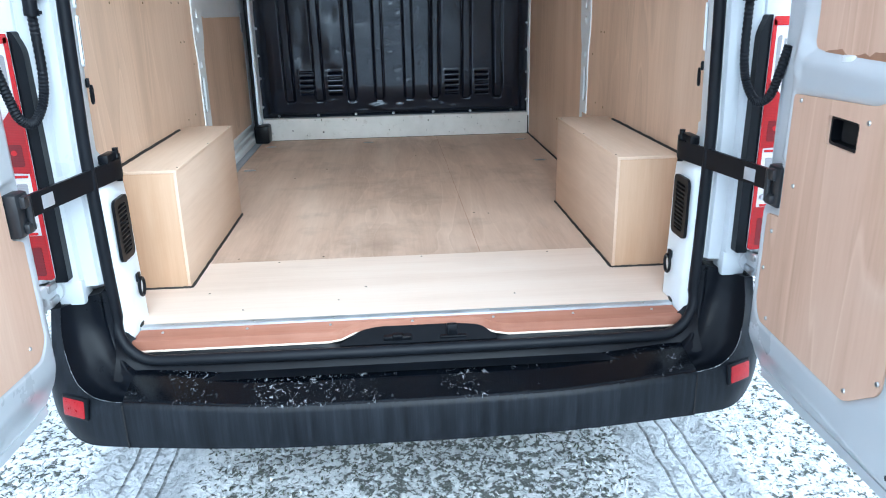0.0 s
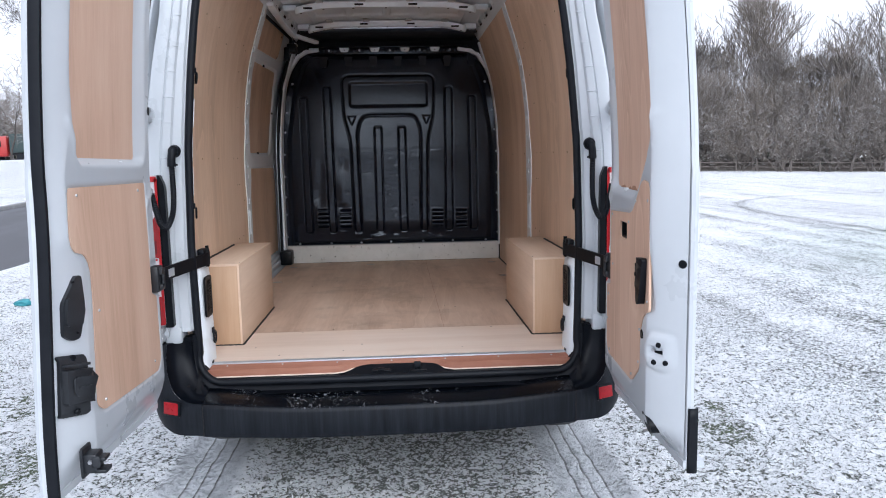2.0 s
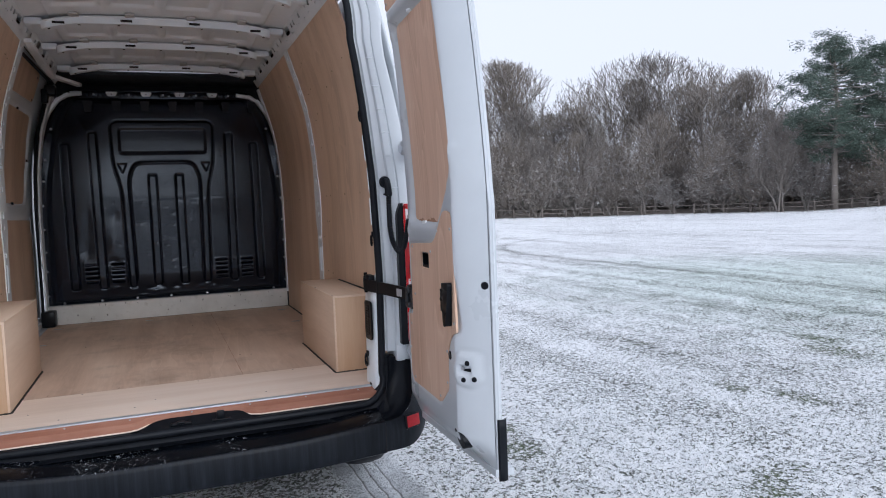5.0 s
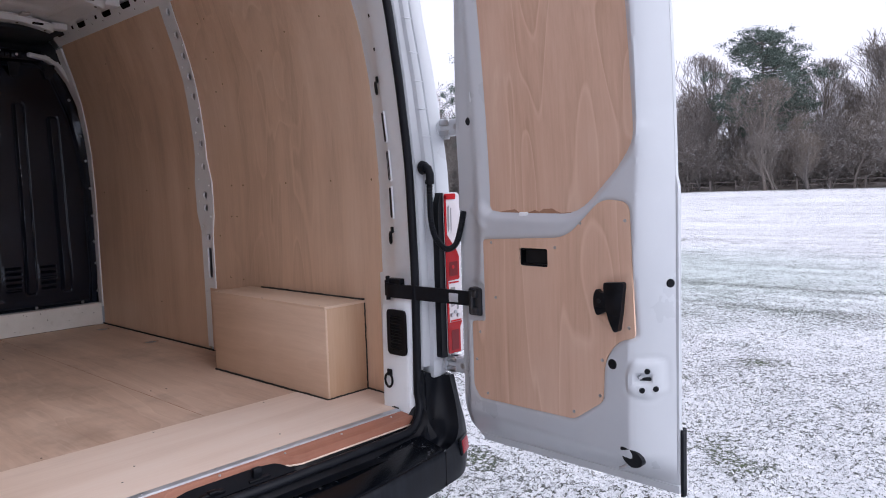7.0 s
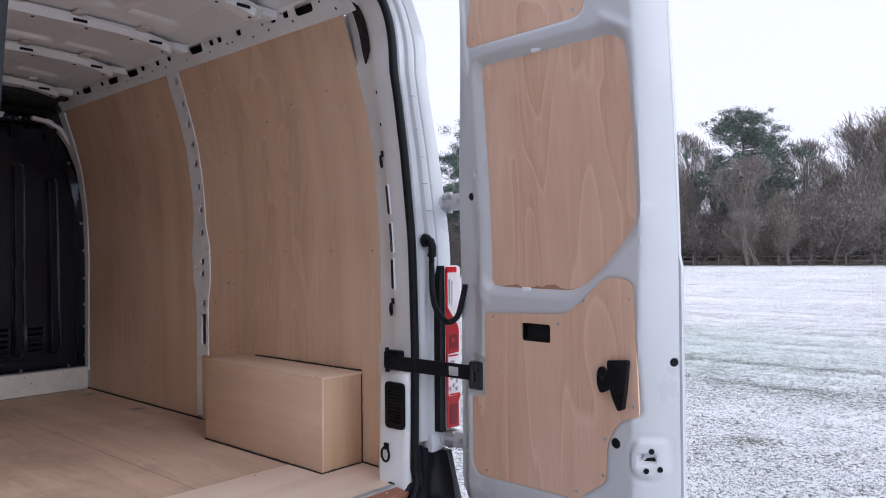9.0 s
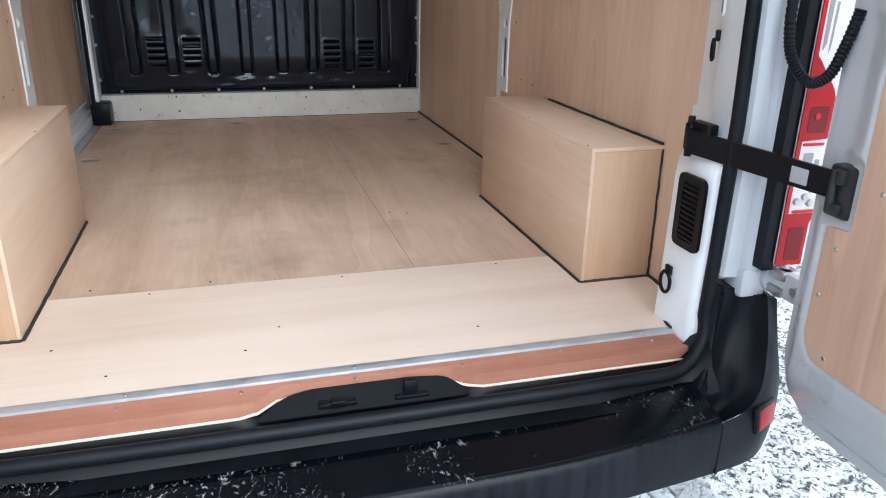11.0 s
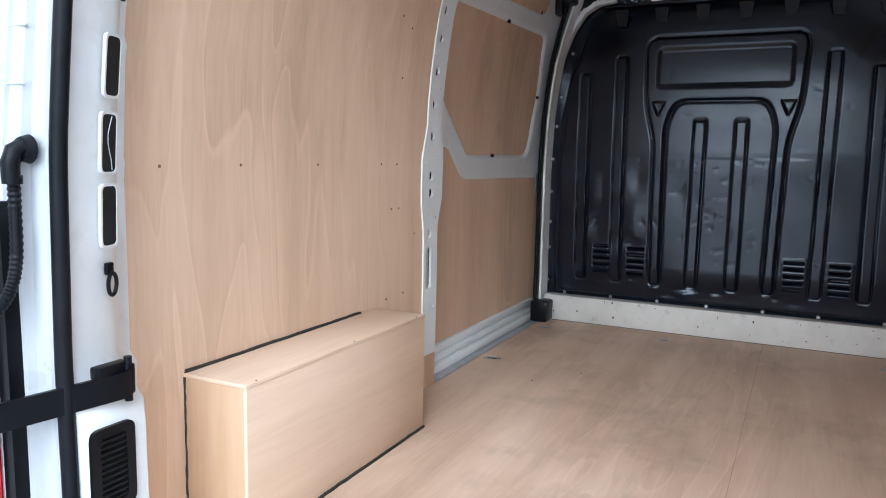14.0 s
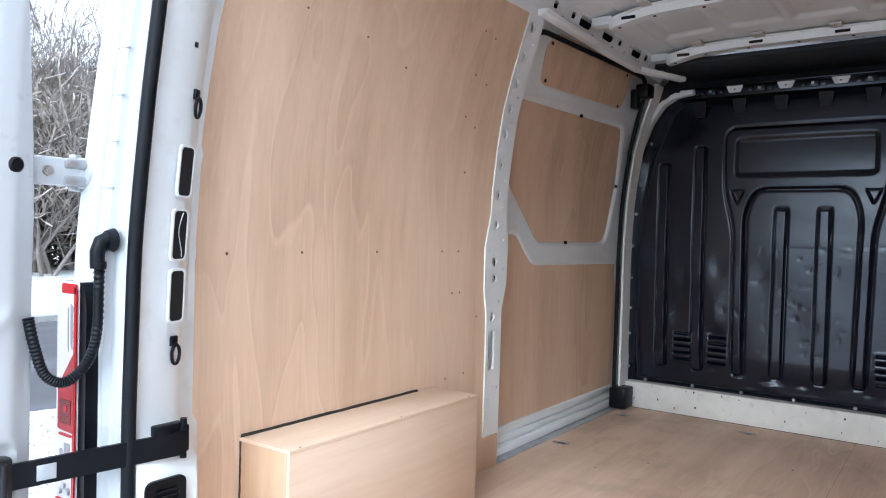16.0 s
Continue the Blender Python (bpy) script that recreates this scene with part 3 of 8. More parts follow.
# louvre vents: slots pressed through
vents = [(-0.575, 0.945), (-0.392, 0.940), (0.375, 0.925), (0.575, 0.922)]
for vx, vz in vents:
    for k in range(5):
        s = rounded([(vx - 0.045, vz - 0.07 + k * 0.034), (vx + 0.045, vz - 0.07 + k * 0.034), (vx + 0.045, vz - 0.057 + k * 0.034), (vx - 0.045, vz - 0.057 + k * 0.034)], 0.006)
        q = sdf(s, X, Z)
        D -= 0.016 * (1 - smooth01(q, -0.005, 0.001))
        D += line(q - 0.008, 0.005, 0.0022)
V = np.stack([X, BULK_Y + 0.03 - D, Z], -1)
bulkhead = part_mesh("bulkhead", grid_mesh("bulkhead", V), BLACKSTEEL, van, "black pressed-steel bulkhead with ribs, louvres and dents")
sol = bulkhead.modifiers.new("thickness", "SOLIDIFY")
sol.thickness, sol.offset = 0.004, -1
bolts = [(s * (lerp(EDGE, z) - 0.022), z) for z in (0.80, 0.985, 1.13, 1.30, 1.48, 1.66, 1.82, 2.05) for s in (-1, 1)] + [(x, 0.737) for x in (-0.78, -0.52, -0.27, -0.02, 0.25, 0.5, 0.78)]
for x, z in bolts:
    stud("bolt", bulkhead, (x, BULK_Y + 0.028, z), (0, -1, 0), 0.010, 0.007, STEEL, "bright flange bolt")
for x in np.linspace(-0.53, 0.68, 7):
    bm = sheet(rounded([(x - 0.022, 2.180), (x + 0.022, 2.180), (x + 0.034, 2.262), (x - 0.034, 2.262)], 0.008), lambda u, v, d: (u, BULK_Y + 0.050 - 0.30 * (v - 2.18) - d, v), 0.006, step=9)
    part("upper_flap", bm, RUBBER, bulkhead)

# white base rail, black corner block, rails over the bulkhead
bm = box_bm((-0.885, BULK_Y - 0.012, FLOOR + 0.001), (0.885, BULK_Y + 0.06, 0.722), 0.004)
base = part("base_rail", bm, painted("chipped_white_paint", (0.66, 0.65, 0.62), (0.78, 0.77, 0.74), 0.5, 7, dirt=(0.28, 0.22, 0.16)), van, "chipped off-white rail under the bulkhead")
bm = bmesh.new()
rr = random.Random(5)
for _ in range(26):
    x, z = rr.uniform(-0.85, 0.85), rr.uniform(0.60, 0.71)
    add_box(bm, (x, BULK_Y - 0.0135, z), (x + rr.uniform(0.002, 0.008), BULK_Y - 0.011, z + rr.uniform(0.002, 0.012)))
tagged(part("paint_chips", bm, DARK, base, "dark chips in the paint"), kind="stuff")
bm = box_bm((-0.925, BULK_Y - 0.14, FLOOR + 0.004), (-0.83, BULK_Y - 0.015, 0.70), 0.012)
part("door_stop_block", bm, PLASTIC, van, "black plastic block at the step corner")
for s in (-1, 1):
    bm = bmesh.new()
    pts = [(s * 0.86, BULK_Y + 0.05, 2.02), (s * 0.80, BULK_Y + 0.052, 2.17), (s * 0.735, BULK_Y + 0.052, 2.265), (s * 0.67, BULK_Y + 0.050, 2.303), (s * 0.585, BULK_Y + 0.048, 2.316)]
    for a, b in zip(pts, pts[1:]):
        add_box(bm, (-0.03, -0.012, -0.02), (0.03, 0.012, (Vector(b) - Vector(a)).length + 0.02), 0.004, m=Matrix.Translation(a) @ (Vector(b) - Vector(a)).to_track_quat("Z", "Y").to_matrix().to_4x4())
    part("corner_gusset", bm, WHITE_IN, van, "white gusset at the top corner of the bulkhead")
bm = bmesh.new()
add_box(bm, (-0.66, BULK_Y + 0.060, 2.285), (0.66, BULK_Y + 0.085, 2.338), 0.004)
add_box(bm, (-0.66, BULK_Y + 0.045, 2.338), (0.66, BULK_Y + 0.30, 2.346), 0.003)
hd = part("bulkhead_header", bm, BLACKSTEEL, van, "black header rail with fixing tabs")
for k in range(10):
    x = -0.607 + 0.1235 * k
    if k % 2 == 0:
        bm = sheet(rounded([(x - 0.028, 2.302), (x + 0.028, 2.302), (x + 0.042, 2.336), (x - 0.042, 2.336)], 0.006), lambda u, v, d: (u, BULK_Y + 0.059 - d, v), 0.004, step=9)
        t = part("fixing_tab", bm, WHITE_IN, hd, "white fixing tab")
        # dark block on the tab for a hole's shade
        part("hole", box_bm((x - 0.004, BULK_Y + 0.053, 2.314), (x + 0.004, BULK_Y + 0.056, 2.321), 0.001), DARK, t)
    else:
        bm = bmesh.new()
        add_box(bm, (x - 0.030, BULK_Y + 0.046, 2.296), (x + 0.030, BULK_Y + 0.060, 2.334), 0.006)
        add_box(bm, (x - 0.062, BULK_Y + 0.052, 2.300), (x - 0.034, BULK_Y + 0.060, 2.328), 0.003)
        add_box(bm, (x + 0.034, BULK_Y + 0.052, 2.300), (x + 0.062, BULK_Y + 0.060, 2.328), 0.003)
        t = part("bolt_pad", bm, BLACKSTEEL, hd)
        stud("bolt", t, (x, BULK_Y + 0.046, 2.314), (0, -1, 0), 0.009, 0.005, STEEL, "bright bolt", 8)
bm = box_bm((-0.95, BULK_Y + 0.30, 0.3), (0.95, BULK_Y + 0.33, 2.52))
part("cab_headlining", bm, painted("dark_cab_lining", (0.018, 0.020, 0.024), (0.03, 0.033, 0.04), 0.8, 8), van, "dark cab lining above the bulkhead")


# ---------- roof ----------
def roof_z(x):
    return 2.492 - 0.034 * (np.abs(x) / 0.72) ** 3


ys = np.linspace(0.10, 2.92, 240)
xs = np.linspace(-0.72, 0.72, 110)
Y, X2 = np.meshgrid(ys, xs, indexing="ij")
RZ = roof_z(X2)
for c in (0.38, 1.04, 1.73, 2.41):
    for x0 in (-0.42, -0.14, 0.14, 0.42):
        pan = rounded([(x0 - 0.115, c - 0.17), (x0 + 0.115, c - 0.17), (x0 + 0.115, c + 0.17), (x0 - 0.115, c + 0.17)], 0.03)
        RZ = RZ + 0.016 * (1 - smooth01(sdf(pan, X2, Y), -0.010, 0.006))
for x0 in (-0.56, -0.28, 0.0, 0.28, 0.56):
    RZ = RZ - 0.007 * np.exp(-(((X2 - x0) / 0.008) ** 2))
roof_in = part_mesh("roof_panel", grid_mesh("roof_panel", np.stack([X2, Y, RZ], -1)), WHITE_IN, van, "white pressed roof panel seen from inside")
sm = roof_in.modifiers.new("thickness", "SOLIDIFY")
sm.thickness, sm.offset = 0.006, 1


def roof_bow(y, wide=0.07):
    bm = bmesh.new()
    n = 34
    prof = [(-wide / 2 - 0.018, 0.0), (-wide / 2, -0.002), (-wide / 2 + 0.008, -0.034), (wide / 2 - 0.008, -0.034), (wide / 2, -0.002), (wide / 2 + 0.018, 0.0)]
    rows = []
    for i in range(n + 1):
        x = -0.605 + 1.21 * i / n
        drop = 0.0 if abs(x) < 0.42 else 0.022 * ((abs(x) - 0.42) / 0.185) ** 1.3
        z = float(roof_z(x)) - 0.012 - drop
        rows.append([bm.verts.new((x, y + py, z + pz)) for py, pz in prof])
    for a, b in zip(rows, rows[1:]):
        for k in range(len(prof) - 1):
            bm.faces.new((a[k], a[k + 1], b[k + 1], b[k]))
    bow = part("roof_bow", bm, WHITE_IN, van, "white roof cross bow with slots")
    s = bow.modifiers.new("thickness", "SOLIDIFY")
    s.thickness, s.offset = 0.003, 1
    for x in (-0.57, -0.42, -0.22, 0.0, 0.22, 0.42, 0.57):
        z = float(roof_z(x)) - 0.048 - (0.0 if abs(x) < 0.42 else 0.022 * ((abs(x) - 0.42) / 0.185) ** 1.3)
        # no hole is cut; a small dark block stands for its shade
        part("hole", box_bm((x - 0.006, y - 0.006, z - 0.001), (x + 0.006, y + 0.006, z + 0.003), 0.001), DARK, bow, "small dark block standing for a shaded hole")
    for sg in (-1, 1):
        x = sg * 0.64
        bm = box_bm((min(x - 0.045, x + 0.045), y - wide / 2 + 0.004, 2.424), (max(x - 0.045, x + 0.045), y + wide / 2 - 0.004, 2.462), 0.006)
        part("bow_end", bm, WHITE_IN, bow, "white end bracket of the bow")
    for x in (-0.52, -0.18, 0.18, 0.52):
        z = float(roof_z(x)) - 0.030 - (0.010 if abs(x) > 0.5 else 0.0)
        # dark block on the bow's face for the shade in a slot
        part("slot", box_bm((x - 0.03, y - wide / 2 - 0.001, z - 0.006), (x + 0.03, y - wide / 2 + 0.008, z + 0.006), 0.002), DARK, bow, "dark block standing for a shaded slot")


for y, wide in ((0.69, 0.075), (1.42, 0.075), (2.06, 0.075), (2.79, 0.08)):
    roof_bow(y, wide)
PAD = painted("grey_bonding_pad", (0.50, 0.50, 0.49), (0.62, 0.62, 0.61), 0.7, 9)
for y in (0.69, 1.42, 2.06, 2.79):
    for x in (-0.44, -0.16, 0.16, 0.44):
        for dy in (-0.075, 0.075):
            bm = box_bm((x - 0.025, y + dy - 0.035, float(roof_z(x)) - 0.016), (x + 0.025, y + dy + 0.035, float(roof_z(x)) - 0.001), 0.006)
            part("bow_pad", bm, PAD, van, "grey bonding pad between bow and roof")


bm = box_bm((-0.72, 2.885, 2.425), (0.72, BULK_Y + 0.36, 2.450), 0.004)
part("roof_liner", bm, painted("navy_liner_felt", (0.018, 0.023, 0.032), (0.032, 0.040, 0.050), 0.75, 9, relief=0.3), van, "dark navy liner under the roof over the cab")


def roof_rail(sign):
    prof = [(0.735, 2.375), (0.716, 2.402), (0.702, 2.430), (0.693, 2.456), (0.680, 2.468)]
    L = [0.0]
    for a, b in zip(prof, prof[1:]):
        L.append(L[-1] + math.dist(a, b))

    def mp(u, v, d):
        x, z = np.interp(v, L, [p[0] for p in prof]), np.interp(v, L, [p[1] for p in prof])
        return (sign * (x - d * 0.6), u, z - d * 0.8)

    holes = []
    for y in (0.50, 1.34, 2.00, 2.24, 2.59, 2.92):
        holes.append(rounded([(y - 0.055, 0.050), (y + 0.055, 0.050), (y + 0.055, 0.096), (y - 0.055, 0.096)], 0.018))
    for y in (0.62, 0.71, 0.97, 1.13, 1.20, 1.60, 1.72, 1.88, 2.38, 2.72):
        holes.append(rounded([(y - 0.016, 0.060), (y + 0.016, 0.060), (y + 0.016, 0.088), (y - 0.016, 0.088)], 0.008, 4))
    for y, v in ((0.32, 0.03), (0.40, 0.075), (0.59, 0.04), (0.65, 0.085), (0.76, 0.04), (0.79, 0.07), (0.88, 0.035), (1.04, 0.045), (1.08, 0.045), (1.24, 0.035), (1.26, 0.08), (1.45, 0.04), (1.50, 0.08), (1.66, 0.04), (1.80, 0.045), (1.93, 0.03), (2.10, 0.04), (2.14, 0.08), (2.32, 0.04), (2.46, 0.045), (2.50, 0.08), (2.66, 0.04), (2.80, 0.05)):
        holes.append([(y + 0.007 * math.cos(a), v + 0.007 * math.sin(a)) for a in np.linspace(0, 6.28, 6, endpoint=False)])
    bm = sheet([(0.10, 0.0), (BULK_Y - 0.02, 0.0), (BULK_Y - 0.02, L[-1]), (0.10, L[-1])], mp, 0.003, holes, step=0.016)
    r = part("roof_rail", bm, WHITE_IN, van, "white roof rail with slots and holes")
    # dark box for the shade seen through the rail's holes
    bm = box_bm((sign * 0.76 if sign < 0 else 0.735, 0.12, 2.40), (sign * 0.735 if sign < 0 else 0.76, BULK_Y, 2.50))
    part("rail_back", bm, DARK, r, "dark box standing for the shade behind the rail")


roof_rail(-1)
roof_rail(1)
# outer roof skin and body sides
so_prof = [(1.010, 0.42), (1.028, 0.8), (1.032, 1.2), (1.018, 1.6), (0.970, 2.0), (0.90, 2.3), (0.845, 2.42), (0.76, 2.47), (0.6, 2.498), (0.3, 2.510), (0.0, 2.514)]
for s in (-1, 1):
    pr = [p for p in so_prof if p[1] <= 2.42]
    ysd = [0.15, 0.5, 1.0, 1.6, 2.2, 3.0, 3.8]
    V = np.array([[(s * x, y, z) for x, z in pr] for y in ysd])
    o = part_mesh("body_side", grid_mesh("body_side", V), WHITE, van, "white outer body side")
    m = o.modifiers.new("thickness", "SOLIDIFY")
    m.thickness, m.offset = 0.012, 0
pr = [(0.83, 2.42), (0.76, 2.49), (0.6, 2.525), (0.3, 2.54), (0.0, 2.545)]
pr = pr + [(-x, z) for x, z in pr[-2::-1]]
V = np.array([[(x, y, z) for x, z in pr] for y in (0.15, 0.6, 1.4, 2.4, 3.8)])
o = part_mesh("roof_skin", grid_mesh("roof_skin", V), WHITE, van, "white outer roof skin")
m = o.modifiers.new("thickness", "SOLIDIFY")
m.thickness, m.offset = 0.01, 0
bm = box_bm((-0.99, 3.75, 0.35), (0.99, 5.2, 1.25), 0.25, seg=4)
part("bonnet", bm, WHITE, van, "white van nose")
bm = box_bm((-0.97, 3.45, 0.4), (0.97, 4.1, 2.4), 0.2, seg=4)
part("cab", bm, WHITE, van, "white van cab")
bm = box_bm((-0.93, 0.12, 0.36), (0.93, 3.7, FLOOR - 0.05), 0.01)
part("underbody", bm, DARK, van, "dark underbody")


def wheel(x, y):
    bm = bmesh.new()
    prof = [(0.20, -0.10), (0.31, -0.11), (0.335, -0.085), (0.345, -0.04), (0.345, 0.04), (0.335, 0.085), (0.31, 0.11), (0.20, 0.10)]
    n = 40
    rings = [[bm.verts.new((x + w, y + r * math.cos(2 * math.pi * k / n), 0.345 + r * math.sin(2 * math.pi * k / n))) for r, w in prof] for k in range(n)]
    for k in range(n):
        a, b = rings[k], rings[(k + 1) % n]
        for j in range(len(prof) - 1):
            bm.faces.new((a[j], a[j + 1], b[j + 1], b[j]))
    t = part("tyre", bm, RUBBER, van, "black tyre")
    bm = bmesh.new()
    add_cyl(bm, (x - 0.09, y, 0.345), (x + 0.09, y, 0.345), 0.205, n=24)
    part("rim", bm, ZINC, t, "grey steel wheel rim")


for x in (-0.86, 0.86):
    wheel(x, 0.75)
    wheel(x, 4.35)
# ---------- tail opening ----------
def opening_path():
    """Right half of the seal's line, from the sill up and over to the middle: x, z, outward x, outward z."""
    P = [(float(lerp(SEAL, z)), z) for z in np.linspace(0.50, 2.10, 34)]
    x0, z0 = float(lerp(SEAL, 2.10)), 2.10
    cx, top = 0.47, 2.440
    for a in np.linspace(0, math.pi / 2, 18)[1:]:
        k = a
        P.append((cx + (x0 - cx) * math.cos(k) ** 0.62, z0 + (top - 0.012 - z0) * math.sin(k) ** 0.62 if k < 1.5707 else top - 0.012))
    for x in np.linspace(cx, 0, 8)[1:]:
        P.append((x, top - 0.012 * (x / cx) ** 2))
    P = np.array(P)
    T = np.gradient(P, axis=0)
    T /= np.linalg.norm(T, axis=1)[:, None]
    return P, np.stack([T[:, 1], -T[:, 0]], 1)


OP, ON = opening_path()
full = np.concatenate([np.stack([-OP[:, 0], OP[:, 1]], 1), OP[::-1][1:]])
norm = np.concatenate([np.stack([-ON[:, 0], ON[:, 1]], 1), ON[::-1][1:]])


def sweep(section):
    """Sweeps (outward, y) pairs round the opening; the tail's lean is added."""
    rows = []
    for (x, z), (nx, nz) in zip(full, norm):
        rows.append([(x + nx * o, y + float(lean(z)) * 0.45, z + nz * o) for o, y in section(x, z)])
    return np.array(rows)


def inner_section(x, z):
    """From the lining's edge to the seal; the offside lining ends a little further in."""
    w = max(0.0, min(1.0, (z - 0.98) / 0.10))
    ye = 0.255 if x > 0 else 0.205
    side = half(z) - abs(x) + 0.002 if z < 2.2 else 0.08
    low = [(side, ye + 0.03), (0.05, ye - 0.015), (-0.018, 0.162), (-0.030, 0.15), (-0.030, 0.03), (-0.020, 0.012), (0.0, 0.0)]
    high = [(side, ye + 0.03), (side - 0.004, ye - 0.01), (0.036, 0.145), (0.016, 0.115), (0.008, 0.050), (0.003, 0.02), (0.0, 0.0)]
    return [(a[0] * (1 - w) + b[0] * w, a[1] * (1 - w) + b[1] * w) for a, b in zip(low, high)]


V = sweep(inner_section)
frame_in = part_mesh("rear_frame", grid_mesh("rear_frame", V), WHITE_IN, van, "white inner frame of the rear opening with slots")
# dark strip laid on the frame for the shade in a slot
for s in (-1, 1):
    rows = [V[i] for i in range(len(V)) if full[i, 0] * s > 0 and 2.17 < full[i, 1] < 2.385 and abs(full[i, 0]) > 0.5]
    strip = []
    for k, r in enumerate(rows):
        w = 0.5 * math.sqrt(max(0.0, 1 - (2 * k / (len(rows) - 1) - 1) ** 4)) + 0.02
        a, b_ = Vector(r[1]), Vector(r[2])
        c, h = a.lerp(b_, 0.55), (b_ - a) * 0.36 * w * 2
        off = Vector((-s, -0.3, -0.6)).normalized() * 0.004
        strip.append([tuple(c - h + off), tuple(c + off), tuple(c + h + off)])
    slot = part_mesh("frame_slot", grid_mesh("frame_slot", np.array(strip)), DARK, frame_in, "long dark strip on the upper frame for the shade in a slot")
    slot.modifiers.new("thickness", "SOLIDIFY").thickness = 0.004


CORNER = [(0.5, 0.155), (1.45, 0.160), (1.63, 0.150), (1.86, 0.133), (2.0, 0.120), (2.2, 0.130), (2.28, 0.112), (2.37, 0.092), (2.415, 0.055), (2.44, 0.04)]


def outer_section(x, z):
    """From the seal over the door channel, its weld bead and the swage line to the body's rear edge."""
    e = float(lerp(CORNER, z))
    if abs(x) < 0.56:
        e = 0.040
    return [(0.0, 0.0), (0.018, -0.004), (0.024, -0.012), (e * 0.36, -0.016), (e * 0.40, -0.030), (e * 0.44, -0.033), (e * 0.58, -0.036), (e * 0.60, -0.0315), (e * 0.625, -0.0315), (e * 0.645, -0.038), (e * 0.92, -0.052), (e * 0.98, -0.050), (e, -0.042), (e + 0.010, -0.01), (e + 0.018, 0.06), (e + 0.024, 0.16)]


V = sweep(outer_section)[full[:, 1] > 0.695]
frame_out_ob = part_mesh("rear_corner_panel", grid_mesh("rear_corner_panel", V), WHITE, van, "white rear corner panels and gutter round the opening")
# joints and small pressings in the door channel
for s in (-1, 1):
    for z in (1.46, 1.60, 1.70, 1.80, 1.90, 2.02):
        x0 = float(lerp(SEAL, z))
        e = float(lerp(CORNER, z))
        y0 = -0.033 + 0.45 * float(lean(z))
        bm = box_bm((s * (x0 + e * 0.50) - 0.022, y0 - 0.0035, z - 0.0025), (s * (x0 + e * 0.50) + 0.022, y0 + 0.004, z + 0.0025), 0.002, seg=1)
        part("panel_joint", bm, WHITE, frame_out_ob)
bm = bmesh.new()
pts = [Vector((x - nx * 0.004, -0.006 + 0.45 * float(lean(z)), z - nz * 0.004)) for (x, z), (nx, nz) in zip(full, norm) if z > 0.63]
arc = []
for a in np.linspace(0, math.pi / 2, 9):
    arc.append(Vector((0.700 + 0.104 * math.cos(a), -0.006 - 0.030 * math.sin(a), 0.63 - 0.106 * math.sin(a))))
low = [Vector((x, -0.036 - 0.010 * (1 - (x / 0.7) ** 2), 0.524)) for x in np.linspace(0.66, -0.66, 24)]
pts = pts + arc + low + [Vector((-p.x, p.y, p.z)) for p in arc[::-1]]
tube(bm, pts, 0.0155, 10, True)
part("door_seal", bm, RUBBER, van, "black rubber door seal round the opening")
# mossy gutter over the doors and the high brake lamp
bm = bmesh.new()
rows = []
for x in np.linspace(-0.70, 0.70, 40):
    y0 = float(lean(2.47)) - 0.016
    zc = 2.474 - 0.012 * (x / 0.7) ** 2
    rows.append([bm.verts.new((x, y0 + d, zc + h)) for d, h in ((0.03, -0.018), (-0.020, -0.018), (-0.030, -0.010), (-0.026, 0.012), (0.05, 0.022))])
for a, b in zip(rows, rows[1:]):
    for k in range(4):
        bm.faces.new((a[k], a[k + 1], b[k + 1], b[k]))
part("roof_gutter", bm, GRUBBY, van, "grubby white roof edge with green algae stains")
bm = box_bm((-0.18, float(lean(2.5)) - 0.04, 2.478), (0.18, float(lean(2.5)) + 0.05, 2.502), 0.008)
part("high_brake_lamp", bm, PLASTIC, van, "dark high-level brake lamp")
# roof-end panel above the opening
bm = bmesh.new()
add_box(bm, (-0.70, 0.17, 2.425), (0.70, 0.21, 2.476), 0.006)
part("header_panel", bm, WHITE_IN, van, "white header over the rear opening")
for x in (-0.078, 0.132):
    bm = bmesh.new()
    y = float(lean(2.4)) + 0.055
    add_box(bm, (x - 0.05, y - 0.012, 2.424), (x + 0.05, y + 0.02, 2.436), 0.004)
    add_box(bm, (x - 0.028, y - 0.02, 2.406), (x + 0.028, y + 0.02, 2.426), 0.006)
    tube(bm, [(x - 0.02, y - 0.015, 2.406), (x - 0.012, y - 0.02, 2.392), (x + 0.012, y - 0.02, 2.392), (x + 0.02, y - 0.015, 2.406)], 0.004, 6)
    part("upper_striker", bm, PLASTIC, van, "black upper door striker")


def pillar_pt(s, z, t):
    """A point on the inner pillar face between the lining (t=0) and the seal (t=1)."""
    x = float(lerp(SEAL, z))
    sec = inner_section(s * x, z)
    L = [0.0]
    for a, b in zip(sec, sec[1:]):
        L.append(L[-1] + math.dist(a, b))
    o = np.interp(t * L[-1], L, [p[0] for p in sec])
    y = np.interp(t * L[-1], L, [p[1] for p in sec])
    return Vector((s * (x + o), y + float(lean(z)) * 0.45, z))


def on_pillar(s, z, t, lift=0.003):
    """A frame on the pillar face: columns along the pillar's depth, up, and out of the face."""
    p, q = pillar_pt(s, z, t - 0.06), pillar_pt(s, z, t + 0.06)
    c = pillar_pt(s, z, t)
    a = (q - p).normalized()
    up = (pillar_pt(s, z + 0.05, t) - pillar_pt(s, z - 0.05, t)).normalized()
    n = a.cross(up).normalized()
    if n.x * s > 0:
        n = -n
    up = n.cross(a).normalized()
    if up.z < 0:
        up, a = -up, -a
    m = Matrix((a, up, n)).transposed().to_4x4()
    m.translation = c + n * lift
    return m


